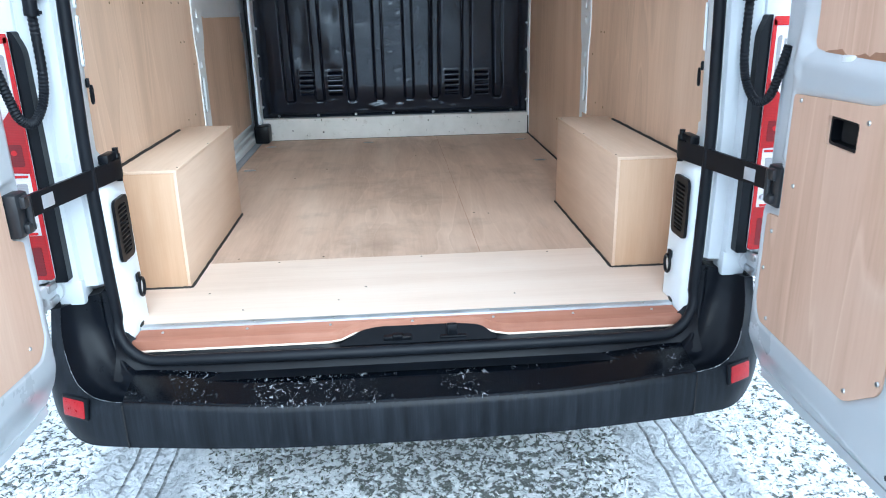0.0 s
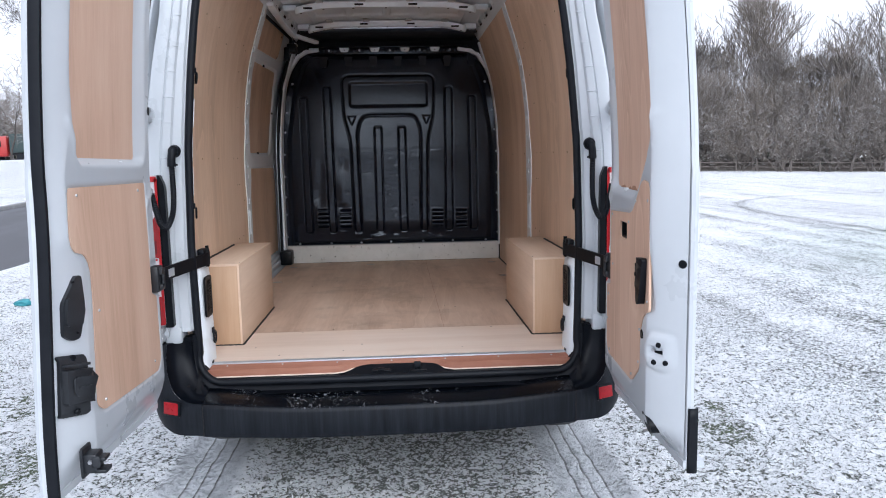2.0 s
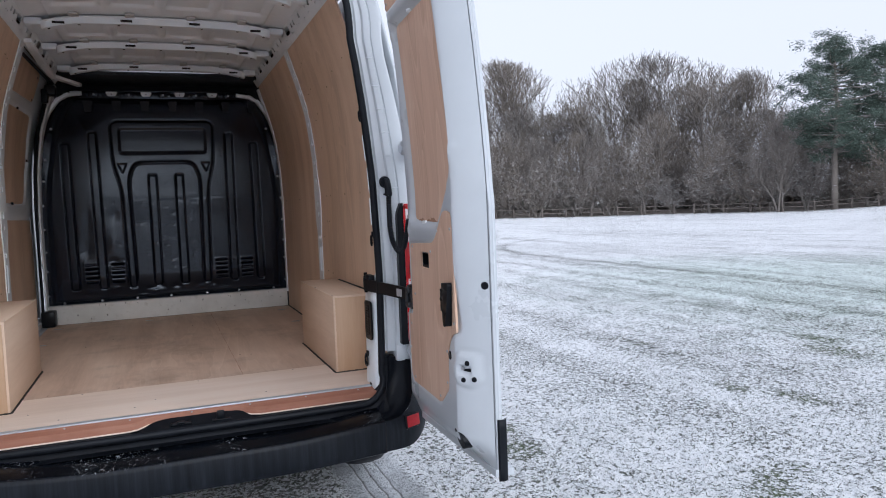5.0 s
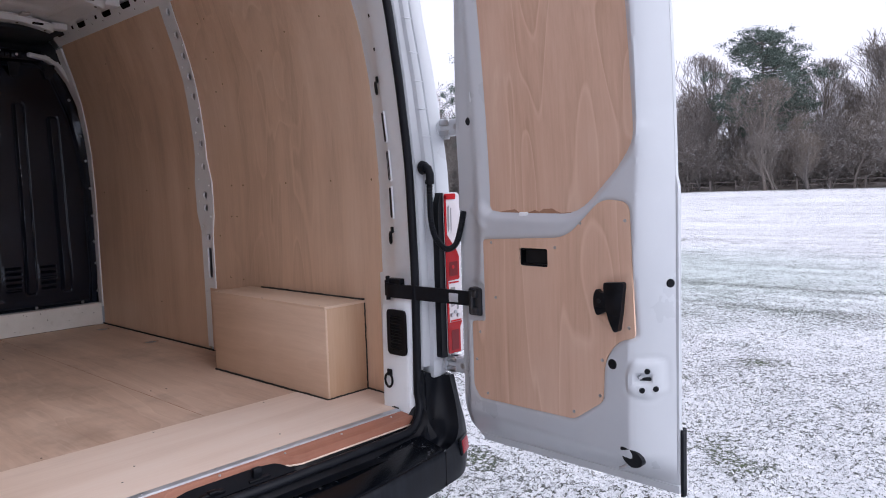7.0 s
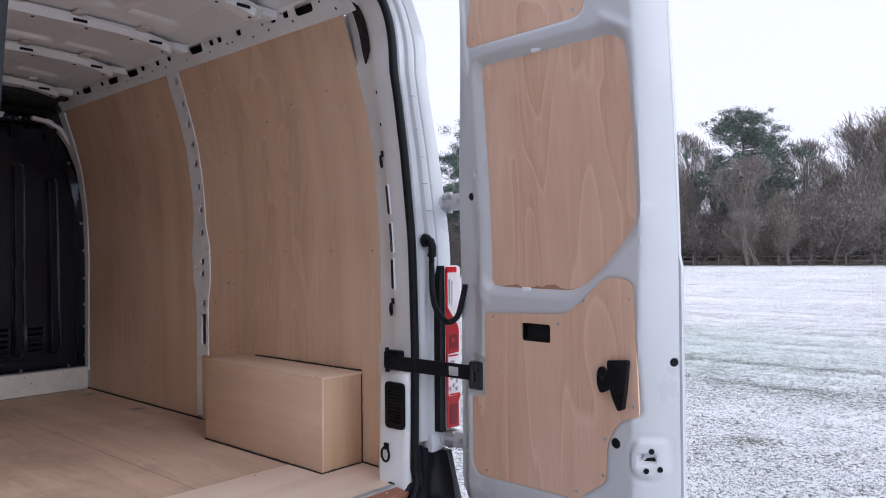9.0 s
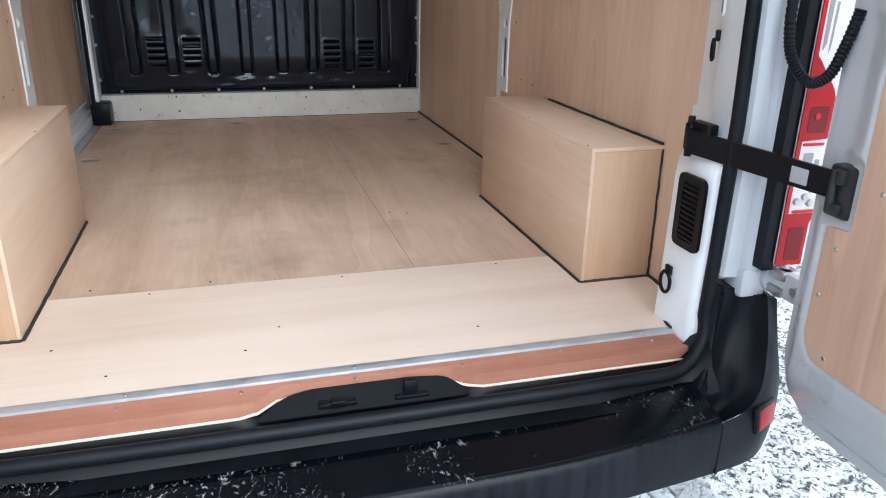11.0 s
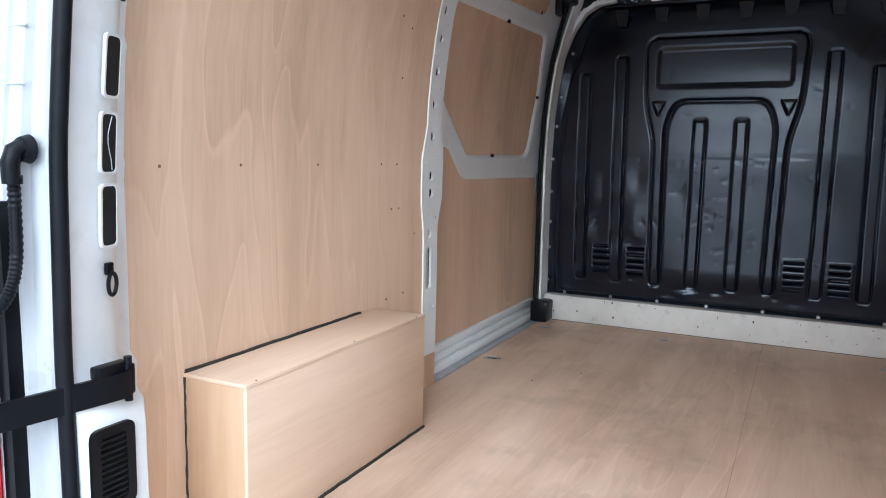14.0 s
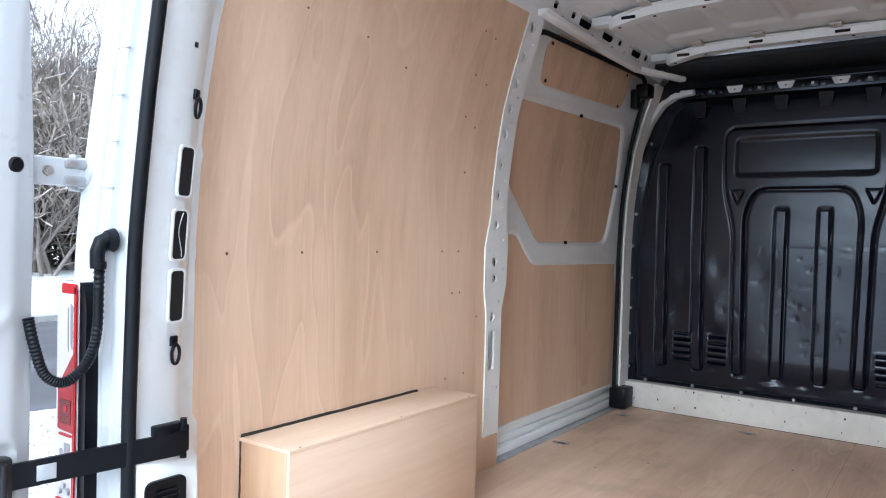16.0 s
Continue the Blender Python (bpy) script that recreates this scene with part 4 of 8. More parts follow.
def lashing_loop(s, z, t):
    m = on_pillar(s, z, t, 0.004)
    bm = bmesh.new()
    add_box(bm, (-0.010, 0.010, -0.003), (0.010, 0.034, 0.006), 0.003, m)
    tube(bm, [m @ Vector((0.012 * math.cos(a), -0.008 + 0.022 * math.sin(a), 0.009)) for a in np.linspace(0, 2 * math.pi, 18, endpoint=False)], 0.004, 7, True)
    part("lashing_loop", bm, PLASTIC, frame_in, "dark steel lashing loop")


for s in (-1, 1):
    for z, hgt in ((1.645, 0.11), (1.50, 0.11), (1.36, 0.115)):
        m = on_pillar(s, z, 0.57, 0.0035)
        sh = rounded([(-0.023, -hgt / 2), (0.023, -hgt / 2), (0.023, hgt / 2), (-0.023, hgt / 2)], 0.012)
        # uncut pillar: a dark plate stands for the slot's shade
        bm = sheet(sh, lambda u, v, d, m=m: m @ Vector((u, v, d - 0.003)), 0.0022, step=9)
        slot = part("pillar_slot", bm, DARK, frame_in, "dark plate on the pillar standing for the shade in a slot")
        bm = sheet(rounded([(-0.028, -hgt / 2 - 0.005), (0.028, -hgt / 2 - 0.005), (0.028, hgt / 2 + 0.005), (-0.028, hgt / 2 + 0.005)], 0.015), lambda u, v, d, m=m: m @ Vector((u, v, d - 0.006)), 0.0065, [sh], step=9)
        part("slot_lip", bm, WHITE_IN, frame_in)
        if z == 1.50:
            bm = bmesh.new()
            tube(bm, [m @ Vector((0.002 + 0.008 * math.sin(k * 0.9 + z), -hgt / 2 + 0.004 + k * (hgt - 0.008) / 6, 0.0005)) for k in range(7)], 0.0010, 6)
            part("cable", bm, ZINC, frame_in, "grey cable behind the slot")
    lashing_loop(s, 1.80, 0.54)
    lashing_loop(s, 1.235, 0.59)
    for z in (1.93, 2.05):
        m = on_pillar(s, z, 0.6, 0.002)
        # small dark block on the pillar face, shade of a hole
        part("square_hole", box_bm((-0.005, -0.006, -0.002), (0.005, 0.006, 0.001), 0.001, m), DARK, frame_in)
    # vent grille on the pillar foot
    x = s * 0.7735
    m = Matrix(((0, 0, -s, x), (1, 0, 0, 0.062), (0, 1, 0, 0.876), (0, 0, 0, 1)))
    fr = rounded([(-0.050, -0.086), (0.050, -0.086), (0.050, 0.086), (-0.050, 0.086)], 0.02)
    inn = rounded([(-0.030, -0.068), (0.030, -0.068), (0.030, 0.068), (-0.030, 0.068)], 0.012)
    vent = part("vent_grille", sheet(fr, lambda u, v, d, m=m: m @ Vector((u, v, d)), 0.008, [inn], step=9), PLASTIC, van, "black plastic air vent in the pillar foot")
    # dark backing puts shade behind the slats
    part("vent_backing", sheet(inn, lambda u, v, d, m=m: m @ Vector((u, v, d)), 0.002, step=9), DARK, vent)
    for k in range(11):
        bm = box_bm((-0.030, -0.0035, 0.0), (0.030, 0.0035, 0.006), 0.001, m @ pose(0, -0.060 + k * 0.0120, 0.002, 30))
        part("slat", bm, PLASTIC, vent)
    bm = bmesh.new()
    c = Vector((x - s * 0.004, 0.11, 0.70))
    add_box(bm, c + Vector((-0.004, -0.012, 0.004)), c + Vector((0.004, 0.012, 0.03)), 0.003)
    tube(bm, [c + Vector((-s * 0.006, 0.020 * math.cos(a), -0.012 + 0.026 * math.sin(a))) for a in np.linspace(0, 2 * math.pi, 20, endpoint=False)], 0.0045, 8, True)
    part("lashing_loop", bm, PLASTIC, frame_in, "dark steel lashing loop low on the pillar")

# ---------- bumper, step and corners ----------
def plan_y(x):
    a = np.abs(x)
    y = -0.215 + 0.035 * (a / 0.8) ** 2.4
    r = np.clip((a - 0.80) / 0.20, 0, 0.9999)
    return np.where(a > 0.80, -0.18 + 0.30 * (1 - np.sqrt(1 - r**2.4)), y)


bx = np.linspace(-0.7555, 0.7555, 80)
rows = []
for x in bx:
    y = float(plan_y(x))
    e = smooth01(abs(x), 0.70, 0.86)
    dz = 0.03 * smooth01(abs(x), 0.30, 0.9)
    sec = [(0.10, 0.32), (0.03, 0.325), (0.006, 0.335), (0.0, 0.36), (0.0, 0.44), (0.003, 0.452), (0.010, 0.459), (0.018, 0.462), (0.10, 0.476 + 0.01 * e), (0.17, 0.488 + 0.02 * e)]
    rows.append([(x * (1 - 0.12 * max(0, d - 0.02) * (abs(x) > 0.8)), y + d, z + dz * (0.4 + 0.6 * (z - 0.32) / 0.17)) for d, z in sec])
m, n, l, b = material("wet_dirty_bumper_plastic", 0.4, spec=0.22)
v = coords(n, l)
streak = noise_tex(n, l, coords(n, l, (30, 30, 1.2)), 1.6, 6, 0.7)
dusty = ramp(n, l, streak, [(0.32, (0.0026, 0.0036, 0.0058)), (0.48, (0.0058, 0.0078, 0.0118)), (0.80, (0.019, 0.023, 0.031))])
geo = n.new("ShaderNodeNewGeometry")
sep = n.new("ShaderNodeSeparateXYZ")
l.new(geo.outputs["Normal"], sep.inputs[0])
flatness = ramp(n, l, sep.outputs["Z"], [(0.55, (0, 0, 0)), (0.85, (1, 1, 1))])
col = mix(n, l, flatness, dusty, (0.0022, 0.0032, 0.0055))
ice = ramp(n, l, noise_tex(n, l, coords(n, l, (1.3, 0.8, 1)), 52, 7, 0.75, 1.2), [(0.57, (0, 0, 0)), (0.64, (1, 1, 1))])
patch = ramp(n, l, noise_tex(n, l, v, 5.5, 4), [(0.46, (0, 0, 0)), (0.58, (1, 1, 1))])
f = math_node(n, l, "MULTIPLY", math_node(n, l, "MULTIPLY", ice, flatness), patch)
l.new(mix(n, l, math_node(n, l, "MULTIPLY", f, 0.6), col, (0.58, 0.60, 0.64)), b.inputs["Base Color"])
l.new(mix(n, l, flatness, ramp(n, l, streak, [(0.3, (0.3,) * 3), (0.8, (0.65,) * 3)]), (0.16, 0.16, 0.16)), b.inputs["Roughness"])
bump(n, l, b, noise_tex(n, l, v, 260, 3), 0.25, 0.0008)
BUMPER = m
STEP_BLACK = painted("glossy_black_plastic", (0.0024, 0.0034, 0.0055), (0.004, 0.0055, 0.0095), 0.30, 8, relief=0.15, spec=0.14)
bumper = part_mesh("rear_bumper", grid_mesh("rear_bumper", np.array(rows)), BUMPER, van, "black plastic rear bumper, wet and streaked with dirty ice")
REFLECTOR = painted("red_reflector", (0.30, 0.006, 0.012), (0.42, 0.009, 0.016), 0.3, 60, coat=0.1, relief=0.2, spec=0.3)


def spline(ctl, n):
    """n points on a smooth curve through the control points."""
    c = [Vector(p) for p in ctl]
    out_ = []
    for t in np.linspace(0, len(c) - 1, n):
        i = min(int(t), len(c) - 2)
        f = t - i
        p0, p1, p2, p3 = c[max(i - 1, 0)], c[i], c[i + 1], c[min(i + 2, len(c) - 1)]
        out_.append(0.5 * ((2 * p1) + (-p0 + p2) * f + (2 * p0 - 5 * p1 + 4 * p2 - p3) * f * f + (-p0 + 3 * p1 - 3 * p2 + p3) * f**3))
    return out_


# end caps: the face turns up beside the opening, with a scooped well inside it
crest = spline([(0.7545, -0.180, 0.480), (0.825, -0.163, 0.488), (0.876, -0.138, 0.520), (0.905, -0.106, 0.575), (0.918, -0.080, 0.635), (0.918, -0.060, 0.700)], 40)
brow = spline([(0.7545, -0.184, 0.462), (0.835, -0.168, 0.470), (0.892, -0.142, 0.504), (0.920, -0.110, 0.560), (0.930, -0.082, 0.630), (0.928, -0.062, 0.700)], 40)
rim_ = spline([(0.7545, -0.184, 0.352), (0.872, -0.160, 0.356), (0.945, -0.112, 0.398), (0.972, -0.080, 0.480), (0.955, -0.066, 0.570), (0.940, -0.050, 0.700)], 40)
back = spline([(0.7545, -0.08, 0.338), (0.90, -0.05, 0.345), (0.972, 0.02, 0.385), (0.992, 0.06, 0.480), (0.980, 0.06, 0.570), (0.965, 0.05, 0.700)], 40)
well_ = spline([(0.7545, -0.135, 0.487), (0.805, -0.108, 0.500), (0.850, -0.070, 0.545), (0.875, -0.045, 0.600), (0.882, -0.030, 0.650), (0.882, -0.022, 0.712)], 40)
inner = spline([(0.7545, -0.090, 0.498), (0.785, -0.070, 0.520), (0.812, -0.040, 0.570), (0.826, -0.024, 0.620), (0.830, -0.020, 0.660), (0.830, -0.018, 0.722)], 40)
seal_side = spline([(0.7545, -0.050, 0.508), (0.772, -0.040, 0.532), (0.796, -0.026, 0.580), (0.806, -0.020, 0.630), (0.808, -0.018, 0.670), (0.808, -0.016, 0.726)], 40)
for s in (-1, 1):
    rows = []
    for k in range(40):
        row = []
        for a, b_, n_, bow in ((back[k], rim_[k], 4, 0.0), (rim_[k], brow[k], 8, 0.010), (brow[k], crest[k], 3, 0.0)):
            for t in np.linspace(0, 1, n_ + 1)[:-1]:
                q = a.lerp(b_, t)
                swell = bow * math.sin(math.pi * t) * min(1.0, k / 8)
                row.append((s * (q.x + swell * 0.5), q.y - swell, q.z))
        row.append((s * crest[k].x, crest[k].y, crest[k].z))
        rows.append(row)
    rows.append([(x, y + 0.05, z + 0.002) for x, y, z in rows[-1]])
    cap = part_mesh("bumper_end", grid_mesh("bumper_end", np.array(rows)), BUMPER, bumper, "black bumper end turning up beside the opening")
    rows = []
    for k in range(40):
        pts = [crest[k] + Vector((0, 0.001, 0)), crest[k].lerp(well_[k], 0.5) + Vector((0, 0.008, -0.004)), well_[k], well_[k].lerp(inner[k], 0.5) + Vector((0, 0.004, -0.003)), inner[k], inner[k].lerp(seal_side[k], 0.4) + Vector((0, -0.006, 0.003)), seal_side[k]]
        rows.append([(s * p.x, p.y, p.z) for p in spline(pts, 25)])
    rows.append([(x, y + 0.05, z + 0.003) for x, y, z in rows[-1]])
    part_mesh("corner_well", grid_mesh("corner_well", np.array(rows)), STEP_BLACK, bumper, "glossy black scooped corner beside the opening")
    ys_ = float(plan_y(0.752))
    part("bumper_seam", box_bm((s * 0.755 - 0.0018, ys_ - 0.0016, 0.350), (s * 0.755 + 0.0018, ys_ + 0.03, 0.474)), DARK, bumper)
    mm = Matrix.Translation((s * 0.884, -0.158, 0.462)) @ Matrix.Rotation(s * radians(27), 4, "Z") @ Matrix.Rotation(radians(-6), 4, "X")
    part("reflector_frame", box_bm((-0.043, -0.003, -0.031), (0.043, 0.012, 0.031), 0.006, mm), PLASTIC, cap)
    part("reflector", box_bm((-0.037, -0.006, -0.025), (0.037, 0.012, 0.025), 0.005, mm), REFLECTOR, cap, "red rectangular reflector")

# black sill cover with the latch well
rows = []
for x in np.linspace(-0.80, 0.80, 81):
    g = 1 - smooth01(abs(x - 0.015), 0.19, 0.26)
    up = 0.104 * (1 - math.sqrt(1 - min(0.97, max(0.0, abs(x) - 0.70) / 0.104) ** 2))
    sec = [(-0.100, 0.488 + up * 0.2), (-0.062, 0.492 + up * 0.7), (-0.050, 0.506 + up), (-0.034, 0.518 + up), (-0.014, 0.520 + up), (-0.004, 0.514 + up), (0.002 + 0.036 * g, 0.528 + up + 0.006 * g), (0.012 + 0.036 * g, 0.546 + up)]
    rows.append([(x, y, z) for y, z in sec])
sill_cover = part_mesh("sill_cover", grid_mesh("sill_cover", np.array(rows)), PLASTIC, van, "black plastic sill cover")
bm = sheet(rounded([(-0.215, 0.0), (0.245, 0.0), (0.195, 0.048), (0.12, 0.056), (-0.10, 0.056), (-0.15, 0.046)], 0.02), lambda u, v, d: (u, -0.012 + v * 0.9, 0.525 + v * 0.55 + d), 0.004, step=9)
part("latch_well", bm, PLASTIC, sill_cover, "moulded black latch well")
bm = bmesh.new()
add_box(bm, (-0.085, -0.005, 0.532), (-0.005, 0.022, 0.545), 0.004)
add_box(bm, (-0.060, -0.010, 0.540), (-0.030, 0.012, 0.552), 0.004)
part("striker_plate", bm, PLASTIC, sill_cover)
bm = bmesh.new()
add_box(bm, (0.075, -0.006, 0.532), (0.150, 0.030, 0.541), 0.003)
add_box(bm, (0.095, 0.002, 0.536), (0.125, 0.018, 0.572), 0.004)
part("striker_post", bm, PLASTIC, sill_cover)

# ---------- tail lamps, hinges, check straps, cable conduits ----------
def tail_lamp(s):
    e = new("tail_lamp")
    e.parent = van
    e["label"] = "tall red and clear tail lamp on the rear corner"

    def plate(outline, y, thick, mat, name, lab="", par=None):
        part(name, sheet(outline, lambda u, v, d: (s * u, y - d, v), thick, step=9), mat, par or e, lab)

    shell = rounded([(0.882, 0.772), (0.915, 0.772), (0.912, 1.392), (0.902, 1.392), (0.884, 1.352)], [0.008, 0.0, 0.0, 0.02, 0.02])
    plate(shell, 0.05, 0.112, PLASTIC, "lamp_housing", "black lamp housing")
    bm = bmesh.new()
    add_box(bm, (min(s * 0.908, s * 1.006), -0.068, 0.776), (max(s * 0.908, s * 1.006), 0.10, 1.392), 0.016, seg=4)
    body = part("lens", bm, CLEAR_LENS, e, "clear lens wrapping the body corner")
    front = -0.0675
    red = [("upper_red_lens", [(0.914, 1.240), (0.928, 1.225), (0.974, 1.168), (0.982, 1.150), (0.982, 1.064), (0.914, 1.060)], RED_LENS, 0.0035),
           ("lower_red_lens", [(0.914, 0.902), (0.992, 0.902), (0.978, 0.880), (0.978, 0.784), (0.914, 0.784)], RED_LENS, 0.0035),
           ("marker_strip", [(0.912, 1.388), (0.972, 1.388), (0.972, 1.366), (0.912, 1.366)], BRIGHT_RED, 0.003),
           ("lens_edge", [(0.911, 0.786), (0.921, 0.786), (0.920, 1.380), (0.910, 1.380)], BRIGHT_RED, 0.003),
           ("red_reflector", [(0.926, 1.132), (0.972, 1.132), (0.972, 1.078), (0.926, 1.078)], DEEP_RED, 0.0045),
           ("red_reflector", [(0.928, 0.872), (0.968, 0.872), (0.968, 0.796), (0.928, 0.796)], DEEP_RED, 0.0045),
           ("red_rib", [(0.930, 0.910), (0.985, 0.910), (0.985, 0.904), (0.930, 0.904)], BRIGHT_RED, 0.004),
           ("red_rib", [(0.926, 1.056), (0.978, 1.056), (0.978, 1.050), (0.926, 1.050)], BRIGHT_RED, 0.003)]
    for nm, o, mt, th_ in red:
        plate(rounded(o, 0.005), front, th_, mt, nm, "", body)
    for o in ([(0.926, 1.338), (0.938, 1.345), (0.936, 1.255), (0.928, 1.240)], [(0.944, 1.335), (0.950, 1.335), (0.948, 1.25), (0.943, 1.235)], [(0.932, 1.035), (0.958, 1.035), (0.956, 0.965), (0.934, 0.96)], [(0.963, 1.02), (0.976, 1.02), (0.976, 0.95), (0.965, 0.945)]):
        plate(rounded(o, 0.004), front, 0.0012, LENS_GREY, "lens_reflector", "", body)
    for u_, z_ in ((0.936, 0.93), (0.955, 0.94), (0.970, 0.926), (0.946, 1.112)):
        stud("bulb", body, (s * u_, front - 0.001, z_), (0, -1, 0), 0.009, 0.005, BRIGHT_RED if z_ > 1 else STEEL, "", 10)


def hinge(s, z):
    e = new("door_hinge")
    e.parent = van
    e["label"] = "white bolted door hinge"
    bm = bmesh.new()
    add_cyl(bm, (s * 0.945, -0.060, z - 0.040), (s * 0.945, -0.060, z + 0.040), 0.013, n=14)
    part("pin", bm, STEEL, e)
    bm = box_bm((min(s * 0.925, s * 0.96), -0.062, z - 0.034), (max(s * 0.925, s * 0.96), 0.012, z + 0.034), 0.006)
    part("body_leaf", bm, WHITE, e)
    bm = box_bm((min(s * 0.925, s * 0.950), -0.23, z - 0.030), (max(s * 0.925, s * 0.950), -0.055, z + 0.030), 0.004)
    part("door_leaf", bm, WHITE, e)
    bm = bmesh.new()
    add_cyl(bm, (s * 0.923, -0.13, z), (s * 0.917, -0.13, z), 0.011, n=8)
    part("bolt", bm, STEEL, e)
    bm = bmesh.new()
    add_cyl(bm, (s * 0.935, -0.008, z + 0.02), (s * 0.935, -0.024, z + 0.02), 0.024, n=16)
    part("cap_bolt", bm, STEEL, e)
    bm = bmesh.new()
    add_cyl(bm, (s * 0.942, 0.0, z), (s * 0.942, -0.048, z), 0.040, 0.034, n=20)
    part("boss", bm, WHITE, e, "round white hinge boss on the body")
    bm = bmesh.new()
    add_box(bm, (min(s * 0.918, s * 0.968), -0.094, z - 0.030), (max(s * 0.918, s * 0.968), -0.046, z - 0.008), 0.005)
    add_box(bm, (min(s * 0.918, s * 0.968), -0.094, z + 0.008), (max(s * 0.918, s * 0.968), -0.046, z + 0.030), 0.005)
    part("knuckle", bm, STEEL, e, "bare steel hinge knuckle")
    if z < 1:
        bm = box_bm((min(s * 0.862, s * 0.930), -0.036, z - 0.050), (max(s * 0.862, s * 0.930), 0.03, z + 0.022), 0.010)
        part("bracket", bm, WHITE, e, "white pressed bracket under the tail lamp")
        for dz in (-0.018, 0.016):
            stud("bolt", e, (s * 0.950, -0.048, z + dz), (0, -1, 0), 0.010, 0.007, STEEL, "bright hinge bolt", 8)


def check_strap(s):
    e = new("check_strap")
    e.parent = van
    e["label"] = "black steel door check strap"
    a, b = Vector((s * 0.766, 0.082, 1.034)), Vector((s * 0.876, -0.225, 1.012))
    d = (b - a).normalized()
    n = Vector((0, 0, 1)).cross(d).normalized()
    bm = bmesh.new()
    pts = [Vector((s * 0.776, 0.108, 1.036)), Vector((s * 0.768, 0.104, 1.036)), a + Vector((s * -0.001, 0.008, 0)), a + d * 0.03, b]
    rows = []
    for i, p in enumerate(pts):
        q = pts[min(i + 1, len(pts) - 1)] - pts[max(i - 1, 0)]
        nn = Vector((0, 0, 1)).cross(q).normalized() * 0.0045
        rows.append([bm.verts.new(p + nn * k + Vector((0, 0, h))) for k, h in ((1, -0.026), (1, 0.026), (-1, 0.026), (-1, -0.026))])
    for r0, r1 in zip(rows, rows[1:]):
        for k in range(4):
            bm.faces.new((r0[k], r0[(k + 1) % 4], r1[(k + 1) % 4], r1[k]))
    bm.faces.new(rows[0]); bm.faces.new(rows[-1][::-1])
    part("strap", bm, PLASTIC, e)
    bm = bmesh.new()
    add_box(bm, (min(s * 0.767, s * 0.785), 0.098, 1.010), (max(s * 0.767, s * 0.785), 0.120, 1.072), 0.005)
    add_cyl(bm, (s * 0.776, 0.109, 0.996), (s * 0.776, 0.109, 1.086), 0.008, n=10)
    add_box(bm, (min(s * 0.772, s * 0.800), 0.040, 1.052), (max(s * 0.772, s * 0.800), 0.112, 1.078), 0.005)
    part("pivot", bm, PLASTIC, e)
    bm = bmesh.new()
    add_box(bm, (min(s * 0.862, s * 0.898), -0.275, 0.955), (max(s * 0.862, s * 0.898), -0.215, 1.055), 0.008)
    add_box(bm, (min(s * 0.850, s * 0.872), -0.262, 1.020), (max(s * 0.850, s * 0.872), -0.232, 1.048), 0.006)
    add_box(bm, (min(s * 0.850, s * 0.872), -0.262, 0.962), (max(s * 0.850, s * 0.872), -0.232, 0.986), 0.006)
    add_cyl(bm, (s * 0.856, -0.238, 0.968), (s * 0.856, -0.238, 1.046), 0.008, n=10)
    add_cyl(bm, (s * 0.862, -0.25, 1.035), (s * 0.855, -0.25, 1.035), 0.012, n=10)
    add_cyl(bm, (s * 0.862, -0.25, 0.975), (s * 0.855, -0.25, 0.975), 0.012, n=10)
    part("keeper", bm, LOCK_BLACK, e)
    c = a.lerp(b, 0.78)
    mm = Matrix((d, n, Vector((0, 0, 1)))).transposed().to_4x4()
    mm.translation = c
    part("label_tag", box_bm((-0.018, -0.0055, -0.018), (0.018, 0.0055, 0.014), 0.001, mm), ZINC, e, "small pale tag on the strap")


def conduit(s):
    e = new("cable_conduit")
    e.parent = van
    e["label"] = "black corrugated cable conduit from body to door"
    ctl = [Vector(p) for p in [(0.855, -0.03, 1.478), (0.854, -0.050, 1.462), (0.852, -0.053, 1.39), (0.852, -0.056, 1.29), (0.857, -0.072, 1.228), (0.868, -0.112, 1.188), (0.881, -0.148, 1.205), (0.889, -0.166, 1.262), (0.898, -0.176, 1.325)]]
    pts = []
    for i in range(len(ctl) - 1):
        p0, p1, p2, p3 = ctl[max(i - 1, 0)], ctl[i], ctl[i + 1], ctl[min(i + 2, len(ctl) - 1)]
        for t in np.linspace(0, 1, 17)[:-1]:
            pts.append(0.5 * ((2 * p1) + (-p0 + p2) * t + (2 * p0 - 5 * p1 + 4 * p2 - p3) * t * t + (-p0 + 3 * p1 - 3 * p2 + p3) * t**3))
    pts.append(ctl[-1])
    pts = [Vector((s * p.x, p.y, p.z)) for p in pts]
    bm = bmesh.new()
    tube(bm, pts, 0.0108, 10, ridge=0.10)
    part("conduit", bm, RUBBER, e)
    bm = bmesh.new()
    add_cyl(bm, (s * 0.846, -0.026, 1.486), (s * 0.846, -0.042, 1.486), 0.026, 0.021, n=20)
    tube(bm, [(s * 0.846, -0.036, 1.490), (s * 0.847, -0.054, 1.482), (s * 0.849, -0.060, 1.462), (s * 0.851, -0.058, 1.430)], 0.0155, 12)
    part("grommet", bm, RUBBER, e, "black rubber boot where the conduit enters the body")
    bm = bmesh.new()
    add_cyl(bm, (s * 0.851, -0.056, 1.425), (s * 0.851, -0.056, 1.440), 0.0168, n=14)
    add_box(bm, (min(s * 0.828, s * 0.834), -0.060, 1.428), (max(s * 0.828, s * 0.834), -0.054, 1.436))
    part("cable_tie", bm, PLASTIC, e)


for s in (-1, 1):
    tail_lamp(s)
    hinge(s, 1.63)
    hinge(s, 0.745)
    check_strap(s)
    conduit(s)


